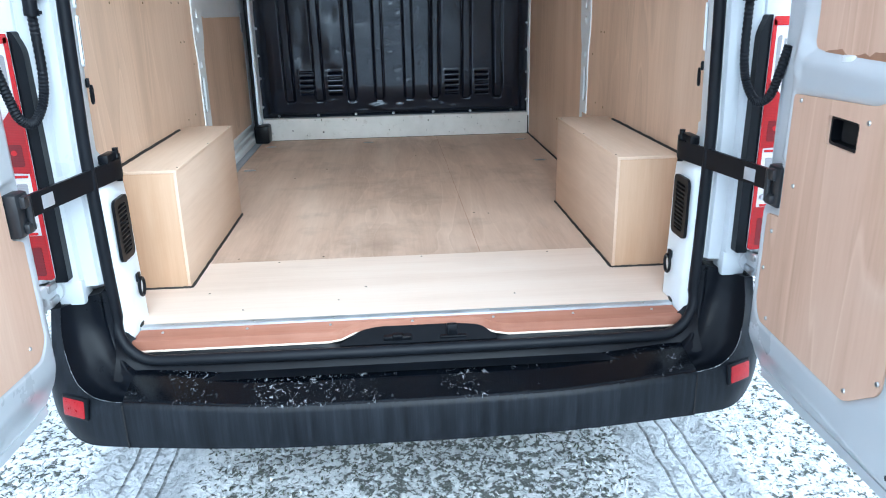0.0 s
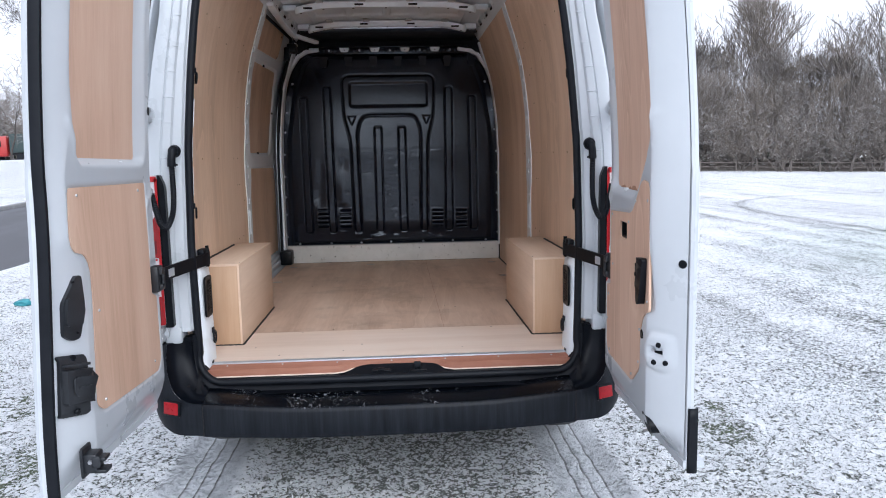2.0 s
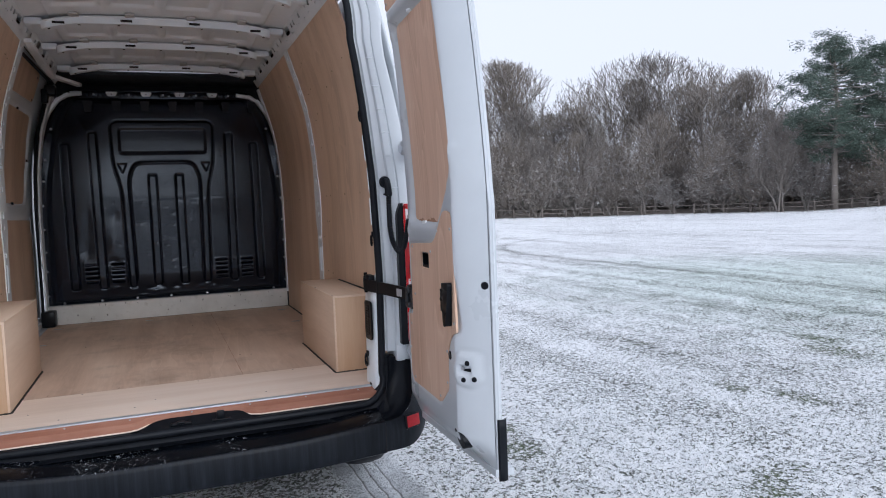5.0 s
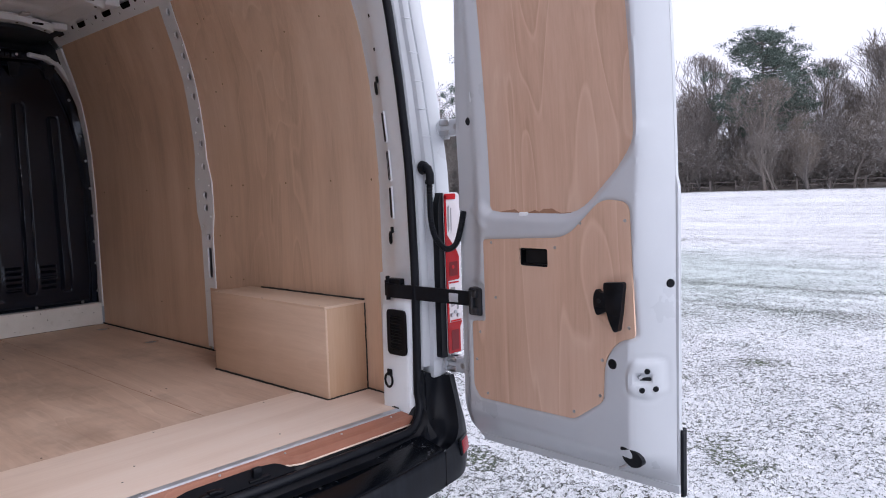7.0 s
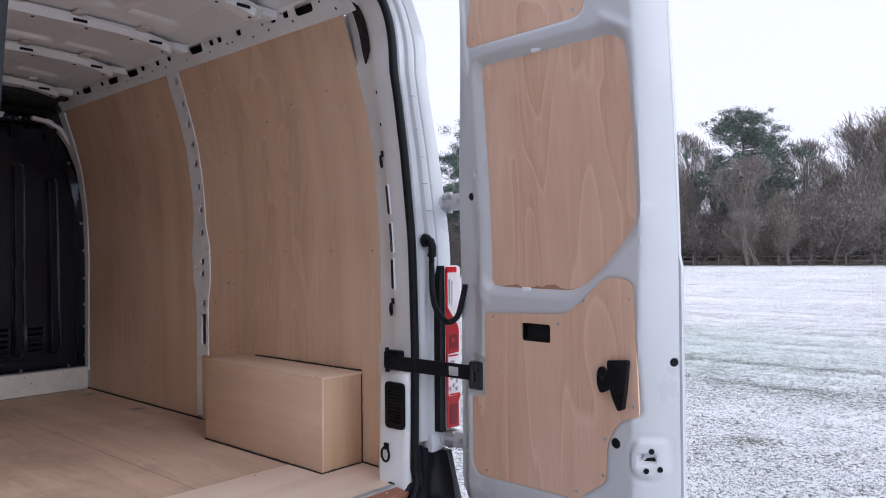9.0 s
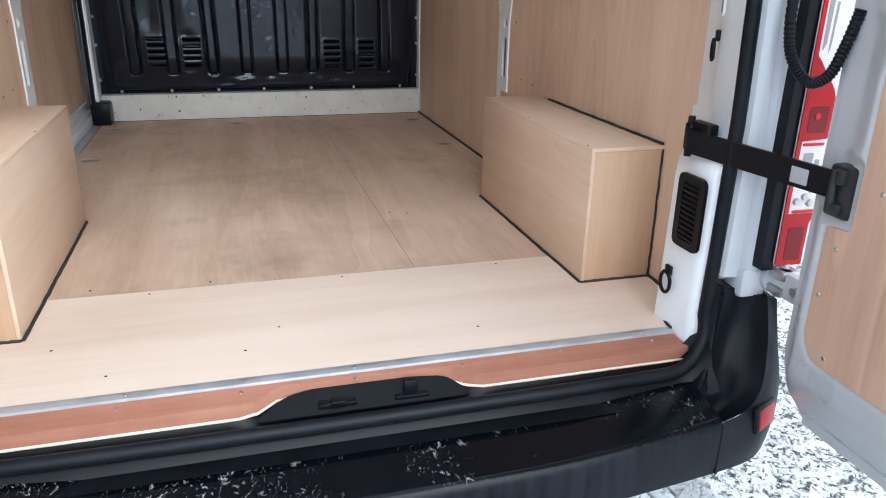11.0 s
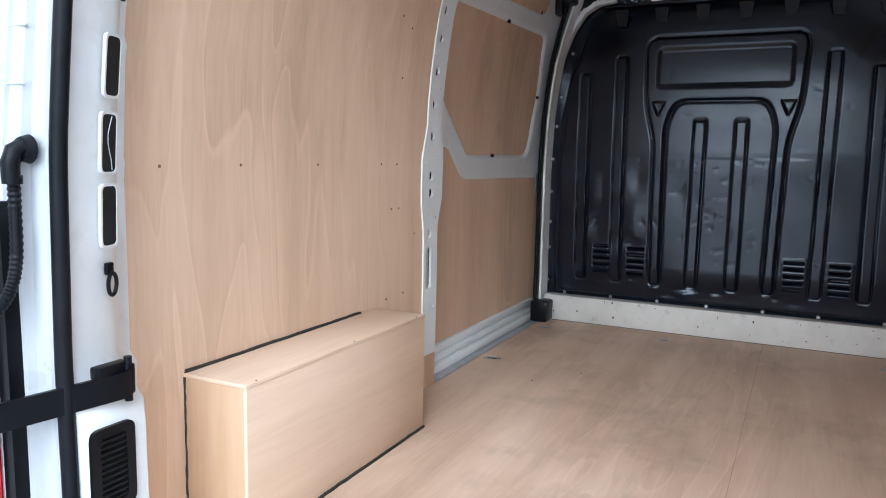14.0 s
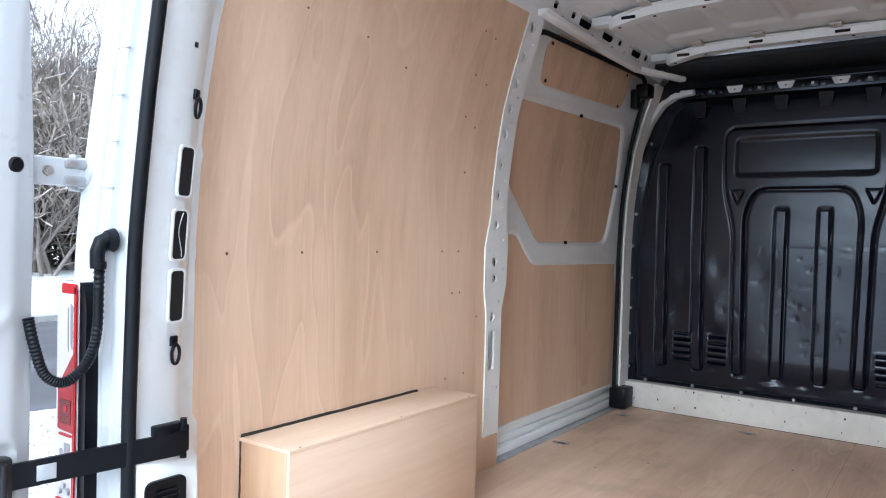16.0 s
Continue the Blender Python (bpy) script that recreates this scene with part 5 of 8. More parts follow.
# ---------- rear doors ----------
STAIN = plywood("damp_plywood", "z", (0.26, 0.13, 0.075), (0.38, 0.21, 0.13), (0.46, 0.27, 0.17), arch=0.5)


def rear_door(s, turn, lower):
    """s = 1 offside, -1 nearside. Built along u (from the hinge), z and w (towards the load space)."""
    hx, hy = 0.905, -0.06
    ca, sa = math.cos(radians(turn)), math.sin(radians(turn))

    def put(u, z, w):
        w = w + float(lean(z))
        du = u - 0.06
        x = hx - (w * ca + du * sa)
        y = hy - (du * ca - w * sa)
        return Vector((s * x, y, z))

    UE = 0.987 if s > 0 else 1.050
    we = 0.0 if s > 0 else 0.030

    def edge_w(z):
        return 0.0 if s > 0 else 0.034 * float(smooth01(np.array(z), 0.55, 1.4)) - 0.006

    zs = np.concatenate([np.linspace(0.515, 0.66, 30)[:-1], np.linspace(0.66, 2.30, 215)[:-1], np.linspace(2.30, 2.445, 26)])
    ts = np.linspace(0, 1, 128)

    def u_min(z):
        a = (0.155 if s > 0 else 0.168) + 0.075 * smooth01(z, 1.5, 2.5)
        r = np.clip((0.64 - z) / 0.125, 0, 1)
        a = a + 0.10 * (1 - np.sqrt(np.clip(1 - r**2, 0, 1)))
        r = np.clip((z - 2.33) / 0.115, 0, 1)
        return a + 0.12 * (1 - np.sqrt(np.clip(1 - r**2, 0, 1)))

    mid = rounded([(0.257, 1.305), (0.70, 1.30), (0.912, 1.50), (0.902, 2.09), (0.262, 2.10)], [0.10, 0.07, 0.06, 0.09, 0.09]) if s > 0 else rounded([(0.232, 1.437), (0.878, 1.445), (0.912, 1.70), (0.895, 2.085), (0.262, 2.10)], [0.09, 0.05, 0.05, 0.09, 0.09])
    up = rounded([(0.262, 2.145), (0.77, 2.14), (0.745, 2.40), (0.33, 2.405)], [0.03, 0.06, 0.05, 0.05])
    lock = rounded([(0.868, 0.842), (0.878, 0.790), (0.935, 0.772), (0.970, 0.800), (0.966, 0.900), (0.888, 0.902)], 0.02) if s > 0 else rounded([(0.925, 0.72), (1.036, 0.74), (1.036, 0.915), (0.925, 0.895)], 0.015)

    claw = rounded([(0.898, 0.858), (0.938, 0.853), (0.938, 0.829), (0.898, 0.822)], 0.006)

    def flat_level(U):
        return 0.030 + 0.078 * (U - 0.15) if s > 0 else 0.018 + 0.0607 * (U - 0.15)

    def surf(U, Z):
        """Depth of the pressed inner panel at u, z."""
        U, Z = np.asarray(U, float), np.asarray(Z, float)
        k = smooth01(Z, 0.93, 1.12)
        hinge_side = smooth01(U, 0.165 + 0.045 * k, 0.215 + 0.075 * k) if s > 0 else smooth01(U, 0.160, 0.200 + 0.015 * k)
        start = 0.905 - 0.025 * (1 - smooth01(Z, 0.95, 1.25)) + 0.015 * smooth01(Z, 1.3, 1.6) if s > 0 else 0.895 + 0.075 * smooth01(Z, 1.14, 1.25) - 0.045 * smooth01(Z, 1.40, 1.55)
        free = np.clip((UE - U) / (UE - start), 0, 1)
        free = 1 - (1 - free) ** 1.25
        free = np.where(free > 0.94, 0.94 + 0.06 * smooth01(free, 0.94, 1.0), free)
        ends = smooth01(np.minimum((Z - 0.515) / 0.10, (2.445 - Z) / 0.06), 0.05, 1.0)
        W = (we * smooth01(Z, 0.6, 1.3) + (flat_level(U) - we * smooth01(Z, 0.6, 1.3)) * free) * hinge_side * ends
        W = W - 0.030 * (1 - smooth01(sdf(mid, U, Z), -0.024, 0.012)) * smooth01(U, 0.235, 0.33)
        W = W - 0.010 * (1 - smooth01(sdf(up, U, Z), -0.012, 0.010))
        W = W - 0.010 * (1 - smooth01(sdf(lower, U, Z), -0.008, 0.010))
        if s > 0:
            W = W - 0.05 * (1 - smooth01(sdf([(0.460, 1.145), (0.586, 1.145), (0.586, 1.208), (0.460, 1.208)], U, Z), -0.012, 0.004))
        # pressed beads at the corners of the openings
        for (a, b_), (c, d_) in (((0.83, 2.115), (0.905, 2.07)), ((0.22, 2.11), (0.25, 2.05)), ((0.86, 1.46), (0.93, 1.56)), ((0.22, 1.33), (0.30, 1.27))):
            t = np.clip(((U - a) * (c - a) + (Z - b_) * (d_ - b_)) / ((c - a) ** 2 + (d_ - b_) ** 2), 0, 1)
            dd = np.sqrt((U - a - t * (c - a)) ** 2 + (Z - b_ - t * (d_ - b_)) ** 2)
            W = W + 0.006 * np.exp(-((dd / 0.014) ** 2))
        q = sdf(lock, U, Z)
        W = W + 0.009 * (1 - smooth01(q, -0.022, 0.006)) - 0.003 * np.exp(-((q / 0.006) ** 2))
        if s > 0:
            W = W - 0.014 * (1 - smooth01(sdf(claw, U, Z), -0.008, 0.004))
        W = W - 0.010 * (1 - smooth01(sdf(rounded([(0.20, 0.94), (0.292, 0.94), (0.292, 1.075), (0.20, 1.075)], 0.02), U, Z), -0.01, 0.006))
        return W

    def on_face(u, z, lift=0.0):
        return put(u, z, float(surf(u, z)) + lift)

    def out_of(u, z):
        """The direction in which the inner panel faces at u, z."""
        e = 0.004
        a, b_ = on_face(u + e, z) - on_face(u - e, z), on_face(u, z + e) - on_face(u, z - e)
        n = a.cross(b_).normalized()
        return n if n.x * s < 0 else -n

    Zg, Tg = np.meshgrid(zs, ts, indexing="ij")
    Ug = u_min(Zg) + (UE - u_min(Zg)) * Tg
    W = surf(Ug, Zg)
    V = np.empty(Ug.shape + (3,))
    for i in range(V.shape[0]):
        for j in range(V.shape[1]):
            V[i, j] = put(Ug[i, j], Zg[i, j], W[i, j])
    side = "driver-side" if s > 0 else "passenger-side"
    door = part_mesh("rear_door", grid_mesh("rear_door", V), WHITE, van, "white rear door standing open, plywood panels on its inside")
    # flange and outer skin
    rows = []
    for z in np.linspace(0.495, 2.455, 60):
        a, b_, e_ = float(u_min(np.array(z))) - 0.008, UE + 0.002 + (0.007 if z < 1.42 else 0.0), edge_w(z)
        rows.append([put(a + 0.02, z, 0.001), put(a + 0.004, z, -0.002), put(a, z, -0.012), put(a + 0.02, z, -0.034), put(a + 0.3, z, -0.050), put(0.65, z, -0.050), put(b_ - 0.03, z, e_ - 0.034), put(b_ - 0.006, z, e_ - 0.026), put(b_, z, e_ - 0.014), put(b_ - 0.003, z, e_ - 0.004), put(b_ - 0.02, z, e_ - 0.001)])
    part_mesh("door_skin", grid_mesh("door_skin", np.array(rows)), WHITE, door, "white outer door skin")
    for za, zb in ((0.497, 0.520), (2.440, 2.458)):
        bm = bmesh.new()
        n = 14
        ra = []
        for k in range(n + 1):
            u = 0.245 + (UE + 0.008 - 0.245) * k / n
            ra.append([bm.verts.new(put(u, za, -0.06)), bm.verts.new(put(u, zb, -0.06)), bm.verts.new(put(u, zb, 0.004)), bm.verts.new(put(u, za, 0.004))])
        for p, q_ in zip(ra, ra[1:]):
            for k in range(4):
                bm.faces.new((p[k], p[(k + 1) % 4], q_[(k + 1) % 4], q_[k]))
        bm.faces.new(ra[0])
        bm.faces.new(ra[-1][::-1])
        part("door_edge", bm, WHITE, door)

    def face(u, z):
        return flat_level(u)

    def panel(outline, off, th, holes=(), lab=""):
        return part("plywood_panel", sheet(outline, lambda u, z, d: put(u, z, face(u, z) + off + d), th, holes, step=0.07), PLY_DOOR, door, lab or "plywood panel screwed to the door")

    def fixings(par, pts, off, mat=STEEL, r=0.0055):
        for u, z in pts:
            w = face(u, z) + off
            stud("screw", par, put(u, z, w), put(u, z, w + 1) - put(u, z, w), r, 0.002, mat)

    inset = lambda poly, k: [(u + (k if u < 0.6 else -k), z + (k if z < np.mean([p[1] for p in poly]) else -k)) for u, z in poly]
    mp = panel(mid, -0.031, 0.004, lab="plywood panel set in the door window recess")
    if s > 0:
        rs = random.Random(4)
        low = [(0.30 + 0.018 * k, 1.310) for k in range(23)]
        top = [(u, 1.319 + 0.013 * rs.random() * (0.4 + abs(math.sin(u * 9)))) for u, _ in low[::-1]]
        part("water_stain", sheet(low + top, lambda u, z, d: put(u, z, face(u, z) - 0.0272 + d), 0.0006, step=9), STAIN, mp, "dark damp stain along the panel's lower edge")
        hole = rounded([(0.462, 1.147), (0.584, 1.147), (0.584, 1.206), (0.462, 1.206)], 0.008, 3)
        lp = panel(lower, -0.009, 0.008, [hole])
        part("pull_recess", sheet(hole, lambda u, z, d: put(u, z, face(u, z) - 0.035 + d), 0.026, [inset(hole, 0.006)], step=9), PLASTIC, door, "black rectangular pull recess")
        # dark back plate for the shade inside the pull recess
        part("recess_back", sheet(hole, lambda u, z, d: put(u, z, face(u, z) - 0.034 + d), 0.003, step=9), DARK, door)
        fixings(lp, [(0.335, 1.218), (0.615, 1.212), (0.715, 1.29), (0.875, 1.30), (0.885, 0.99), (0.79, 0.88), (0.27, 0.90), (0.78, 0.77), (0.68, 0.70), (0.30, 0.685), (0.25, 0.80), (0.35, 1.03)], 0.0)
    else:
        lp = panel(lower, -0.009, 0.008)
        fixings(lp, [(0.36, 1.345), (0.90, 1.355), (0.30, 0.70), (0.80, 0.72), (0.80, 1.0)], 0.0)
    upn = panel(up, -0.010, 0.007)
    fixings(upn, [(0.30, 2.17), (0.72, 2.165), (0.70, 2.38), (0.36, 2.38)], -0.002)
    for u, z in ((0.56, 2.088), (0.47, 1.312 if s > 0 else 1.442), (0.258, 1.72)):
        w = face(u, z) - 0.026
        p = put(u, z, w)
        bm = box_bm((-0.010, -0.010, -0.018), (0.010, 0.010, 0.018), 0.004, Matrix.Translation(p) @ (Matrix.Identity(4) if abs(u - 0.258) < 0.01 else Matrix.Rotation(radians(90), 4, "X")))
        part("panel_clip", bm, WHITE_IN, door, "white panel clip")
    # holes and plugs in the frame
    for u, z, r in [(0.216, 1.64, 0.016), (0.977, 1.118, 0.014), (0.826, 0.874, 0.017)] if s > 0 else [(0.210, 1.633, 0.017)]:
        stud("hole_plug", door, on_face(u, z), out_of(u, z), r, 0.003, PLASTIC, "round black hole plug", 16)
    if s > 0:
        # lock, handle and lower catch
        for u, z in ((0.930, 0.864), (0.918, 0.808), (0.948, 0.812)):
            stud("lock_screw", door, on_face(u, z), out_of(u, z), 0.0095, 0.004, PLASTIC, "black lock screw", 12)
        n_ = out_of(0.93, 0.85)
        up_ = Vector((0, 0, 1))
        m = Matrix((up_.cross(n_).normalized(), up_, n_)).transposed().to_4x4()
        m.translation = on_face(0.918, 0.840)
        stud("latch_pin", door, on_face(0.906, 0.846), out_of(0.906, 0.846), 0.007, 0.012, STEEL, "bright latch pin", 10)
        bm = bmesh.new()
        add_box(bm, (-0.020, -0.003, -0.004), (0.020, 0.004, 0.004), 0.002, m)
        add_box(bm, (-0.022, -0.012, -0.004), (-0.012, 0.003, 0.003), 0.002, m)
        part("door_latch", bm, PLASTIC, door, "dark door latch")
        hp = [(0.806, 1.118), (0.880, 1.124), (0.876, 1.095), (0.868, 1.026), (0.860, 0.978), (0.848, 0.976), (0.826, 1.016), (0.810, 1.07)]

        def dome(poly, base, hgt):
            P_ = np.array(poly)
            lo, hi = P_.min(0), P_.max(0)
            return lambda u, z, d: put(u, z, face(u, z) + base + d * (1 + hgt * (1 - ((2 * u - lo[0] - hi[0]) / (hi[0] - lo[0])) ** 2)))

        h = part("door_handle", sheet(rounded(hp, [0.012, 0.012, 0, 0, 0.006, 0.006, 0.02, 0.0]), dome(hp, 0.001, 0.8), 0.014, step=0.012), PLASTIC, door, "black inner door handle")
        fan = [(0.812, 1.088), (0.800, 1.086), (0.783, 1.100), (0.767, 1.076), (0.767, 1.043), (0.783, 1.016), (0.818, 1.034)]
        part("handle_wing", sheet(rounded(fan, [0.004, 0.01, 0.012, 0.02, 0.02, 0.012, 0.004]), dome(fan, 0.001, 0.6), 0.010, step=0.012), PLASTIC, h)
        stud("screw", h, put(0.790, 1.062, face(0.79, 1.06) + 0.015), put(0.79, 1.06, 1.0) - put(0.79, 1.06, 0.0), 0.008, 0.003, DARK)
        cp = [(0.838, 0.622), (0.892, 0.612), (0.908, 0.592), (0.902, 0.566), (0.868, 0.555), (0.844, 0.575)]
        c_ = part("lower_catch", sheet(rounded(cp, 0.012), lambda u, z, d: put(u + 0.012, z + 0.012, 0.052 + 0.25 * (z - 0.58) + d), 0.026, step=0.02), PLASTIC, door, "black lower door catch")
        bm = bmesh.new()
        tube(bm, [on_face(0.862, 0.572, 0.018), on_face(0.852, 0.564, 0.036), on_face(0.842, 0.560, 0.044)], 0.005, 8)
        part("catch_hook", bm, STEEL, c_, "bent steel catch hook")
        bm = bmesh.new()
        rows = [[bm.verts.new(put(u, z, w)) for u, w in ((0.996, -0.006), (1.003, -0.010), (1.005, -0.024), (1.000, -0.036), (0.990, -0.040))] for z in np.linspace(0.485, 0.685, 8)]
        for r0, r1 in zip(rows, rows[1:]):
            for k in range(4):
                bm.faces.new((r0[k], r0[k + 1], r1[k + 1], r1[k]))
        o = part("edge_cap", bm, RUBBER, door, "black cap at the door's lower edge")
        o.modifiers.new("thickness", "SOLIDIFY").thickness = 0.006
    else:
        hp = [(0.948, 1.132), (0.925, 1.128), (0.917, 1.04), (0.945, 0.950), (0.975, 0.948), (1.003, 0.968), (1.002, 1.06)]
        h = part("door_handle", sheet(rounded(hp, 0.012), lambda u, z, d: on_face(u, z, d - 0.004), 0.014, step=0.03), LOCK_BLACK, door, "black inner release lever")
        part("lever", sheet(rounded([(0.924, 1.035), (0.940, 1.060), (0.992, 1.075), (0.998, 0.995), (0.940, 0.985)], 0.012), lambda u, z, d: on_face(u, z, 0.006 + d), 0.010, step=0.03), LOCK_BLACK, h)
        for u, z in ((0.955, 0.968), (0.962, 1.115)):
            stud("screw", h, on_face(u, z, 0.009), out_of(u, z), 0.005, 0.003, PLASTIC, "", 8)
        k = part("lock_case", sheet(rounded([(0.936, 0.722), (1.028, 0.740), (1.026, 0.918), (0.934, 0.900)], 0.010), lambda u, z, d: on_face(u, z, d + 0.003), 0.009, step=0.03), LOCK_BLACK, door, "black lock case with a latch")
        body = part("lock_body", sheet(rounded([(0.926, 0.758), (1.022, 0.776), (1.022, 0.876), (0.926, 0.858)], 0.006), lambda u, z, d: on_face(u, z, d + 0.006), 0.020, step=0.03), LOCK_BLACK, k)
        part("lock_nose", sheet([(0.896, 0.822), (0.928, 0.772), (0.928, 0.856)], lambda u, z, d: on_face(u, z, d + 0.002), 0.018, step=0.03), LOCK_BLACK, k)
        part("lock_cover", sheet(rounded([(0.938, 0.782), (1.006, 0.796), (1.006, 0.852), (0.938, 0.838)], 0.014), lambda u, z, d: on_face(u, z, 0.025 + d), 0.005, step=0.04), LOCK_BLACK, body)
        part("lock_ridge", sheet(rounded([(0.950, 0.806), (0.996, 0.815), (0.996, 0.823), (0.950, 0.814)], 0.003), lambda u, z, d: on_face(u, z, 0.029 + d), 0.004, step=9), LOCK_BLACK, body)
        part("lock_flange", sheet(rounded([(0.930, 0.868), (1.020, 0.884), (1.020, 0.892), (0.930, 0.876)], 0.003), lambda u, z, d: on_face(u, z, 0.008 + d), 0.012, step=0.03), LOCK_BLACK, k)
        for u, z in ((0.982, 0.744), (0.980, 0.902)):
            stud("lock_screw", k, on_face(u, z, 0.012), out_of(u, z), 0.010, 0.004, PLASTIC, "black lock screw", 12)
        m = Matrix.Translation(put(0.960, 0.590, 0.075))
        bm = box_bm((-0.024, -0.034, -0.044), (-0.012, 0.034, 0.046), 0.008, m)
        catch = part("lower_catch", bm, LOCK_BLACK, door, "black lower door catch")
        bm = box_bm((-0.016, -0.030, -0.030), (0.024, 0.024, 0.028), 0.007, m)
        part("catch_body", bm, LOCK_BLACK, catch)
        bm = bmesh.new()
        add_box(bm, (0.018, -0.030, -0.030), (0.050, 0.014, -0.018), 0.004, m)
        add_box(bm, (0.018, -0.024, 0.004), (0.046, 0.018, 0.016), 0.004, m)
        add_box(bm, (0.010, -0.034, -0.012), (0.034, -0.020, 0.022), 0.005, m)
        part("catch_jaw", bm, LOCK_BLACK, catch)
        stud("bolt", catch, put(0.960, 0.590, 0.075) + Vector((0.006, -0.030, 0.006)), (0, -1, 0), 0.008, 0.004, STEEL, "", 8)
        bm = bmesh.new()
        rows = [[bm.verts.new(put(u, z, w + edge_w(z))) for u, w in ((1.037, 0.014), (1.044, 0.025), (1.055, 0.024), (1.060, 0.010), (1.058, -0.004), (1.050, -0.006))] for z in np.linspace(0.49, 2.45, 60)]
        for r0, r1 in zip(rows, rows[1:]):
            for k2 in range(5):
                bm.faces.new((r0[k2], r0[k2 + 1], r1[k2 + 1], r1[k2]))
        o = part("edge_seal", bm, RUBBER, door, "black rubber seal down the closing edge")
        o.modifiers.new("thickness", "SOLIDIFY").thickness = 0.006
    return door


lower_r = rounded([(0.296, 1.228), (0.66, 1.245), (0.795, 1.365), (0.888, 1.352), (0.905, 0.962), (0.845, 0.945), (0.797, 0.880), (0.790, 0.752), (0.680, 0.676), (0.262, 0.662), (0.232, 0.700), (0.232, 0.935), (0.298, 0.942)], [0.012, 0.05, 0.04, 0.03, 0.015, 0.03, 0.04, 0.02, 0.02, 0.02, 0.02, 0.01, 0.01])
lower_l = rounded([(0.283, 1.370), (0.955, 1.378), (0.968, 1.24), (0.945, 1.197), (0.872, 1.182), (0.842, 1.145), (0.838, 1.06), (0.866, 0.726), (0.815, 0.692), (0.262, 0.652), (0.222, 0.690), (0.225, 0.935), (0.278, 0.955)], [0.012, 0.02, 0.03, 0.03, 0.03, 0.03, 0.0, 0.02, 0.02, 0.02, 0.02, 0.01, 0.01])
rear_door(1, 1.1, lower_r)
rear_door(-1, -1.9, lower_l)


# ---------- sliding door, seen from inside ----------
SLIDE = 0.073
ys = np.linspace(1.66, 3.22, 210)
zs = np.linspace(0.60, 2.45, 220)
ZG, YG = np.meshgrid(zs, ys, indexing="ij")
HX = lerp(WALL, ZG) + SLIDE
up_s = rounded([(1.955, 2.400), (2.835, 2.405), (2.815, 2.205), (1.925, 2.180), (1.885, 2.335)], [0.05, 0.04, 0.05, 0.05, 0.06])
win_s = rounded([(1.80, 2.112), (2.935, 2.130), (3.02, 1.85), (2.915, 1.487), (2.130, 1.483), (1.780, 1.78), (1.770, 1.94)], [0.05, 0.06, 0.20, 0.09, 0.05, 0.10, 0.08])
low_s = rounded([(1.80, 1.525), (1.920, 1.525), (2.075, 1.385), (3.11, 1.375), (3.13, 0.685), (1.78, 0.685)], [0.03, 0.04, 0.05, 0.04, 0.03, 0.01])
HX = HX + 0.022 * (1 - smooth01(sdf(win_s, YG, ZG), -0.022, 0.010))
HX = HX + 0.006 * (1 - smooth01(sdf(up_s, YG, ZG), -0.01, 0.01)) + 0.010 * (1 - smooth01(sdf(low_s, YG, ZG), -0.012, 0.010))
slide = part_mesh("sliding_door", grid_mesh("sliding_door", np.stack([-HX, YG, ZG], -1)), WHITE_IN, van, "white sliding side door, closed, with plywood panels")


def slide_map(off):
    return lambda u, z, d: (-(half(z) + SLIDE + off - d), u, z)


for poly, off in ((up_s, 0.006), (win_s, 0.020), (low_s, 0.010)):
    part("plywood_panel", sheet(poly, slide_map(off), 0.006, step=0.07), PLY_WALL, slide, "plywood panel fixed in the sliding door")
for y, z in ((2.40, 2.112), (2.42, 1.492), (2.99, 1.81), (3.08, 1.365), (3.09, 1.32), (1.93, 2.35), (2.76, 2.37), (1.96, 2.20), (2.76, 2.215)):
    x = -(half(z) + SLIDE + 0.002)
    part("clip", box_bm((x - 0.008, y - 0.010, z - 0.008), (x + 0.004, y + 0.010, z + 0.008), 0.003), PLASTIC, slide, "dark panel clip")
bm = sheet(rounded([(3.05, 1.28), (3.10, 1.28), (3.10, 1.40), (3.05, 1.40)], 0.015), slide_map(0.0), 0.005, step=9)
part("latch_plate", bm, ZINC, slide, "small latch plate")
bm = bmesh.new()
loop = rounded([(1.672, 0.70), (1.672, 2.345), (2.92, 2.37), (2.965, 2.0), (2.955, 0.70)], [0.0, 0.10, 0.12, 0.3, 0.0], 9)
dense = []
for a, b_ in zip(loop, loop[1:]):
    n = max(1, int(math.dist(a, b_) / 0.07))
    dense += [(a[0] + (b_[0] - a[0]) * k / n, a[1] + (b_[1] - a[1]) * k / n) for k in range(n)]
dense.append(loop[-1])
tube(bm, [(-(half(z) + 0.016), y, z) for y, z in dense], 0.011, 8)
part("slide_door_seal", bm, RUBBER, van, "black seal round the sliding door")
# step rails under the sliding door
bm = bmesh.new()
add_box(bm, (-1.01, 1.675, 0.545), (-0.889, 3.05, 0.583), 0.004)
part("step_tread", bm, ZINC, van, "grey step tread inside the sliding door")
for k, (z0, z1, x) in enumerate(((0.585, 0.622, -0.922), (0.624, 0.650, -0.940), (0.652, 0.690, -0.956))):
    part("step_rail", box_bm((x - 0.05, 1.68, z0), (x, 3.05, z1), 0.008), WHITE_IN, van, "white pressed rail below the sliding door")
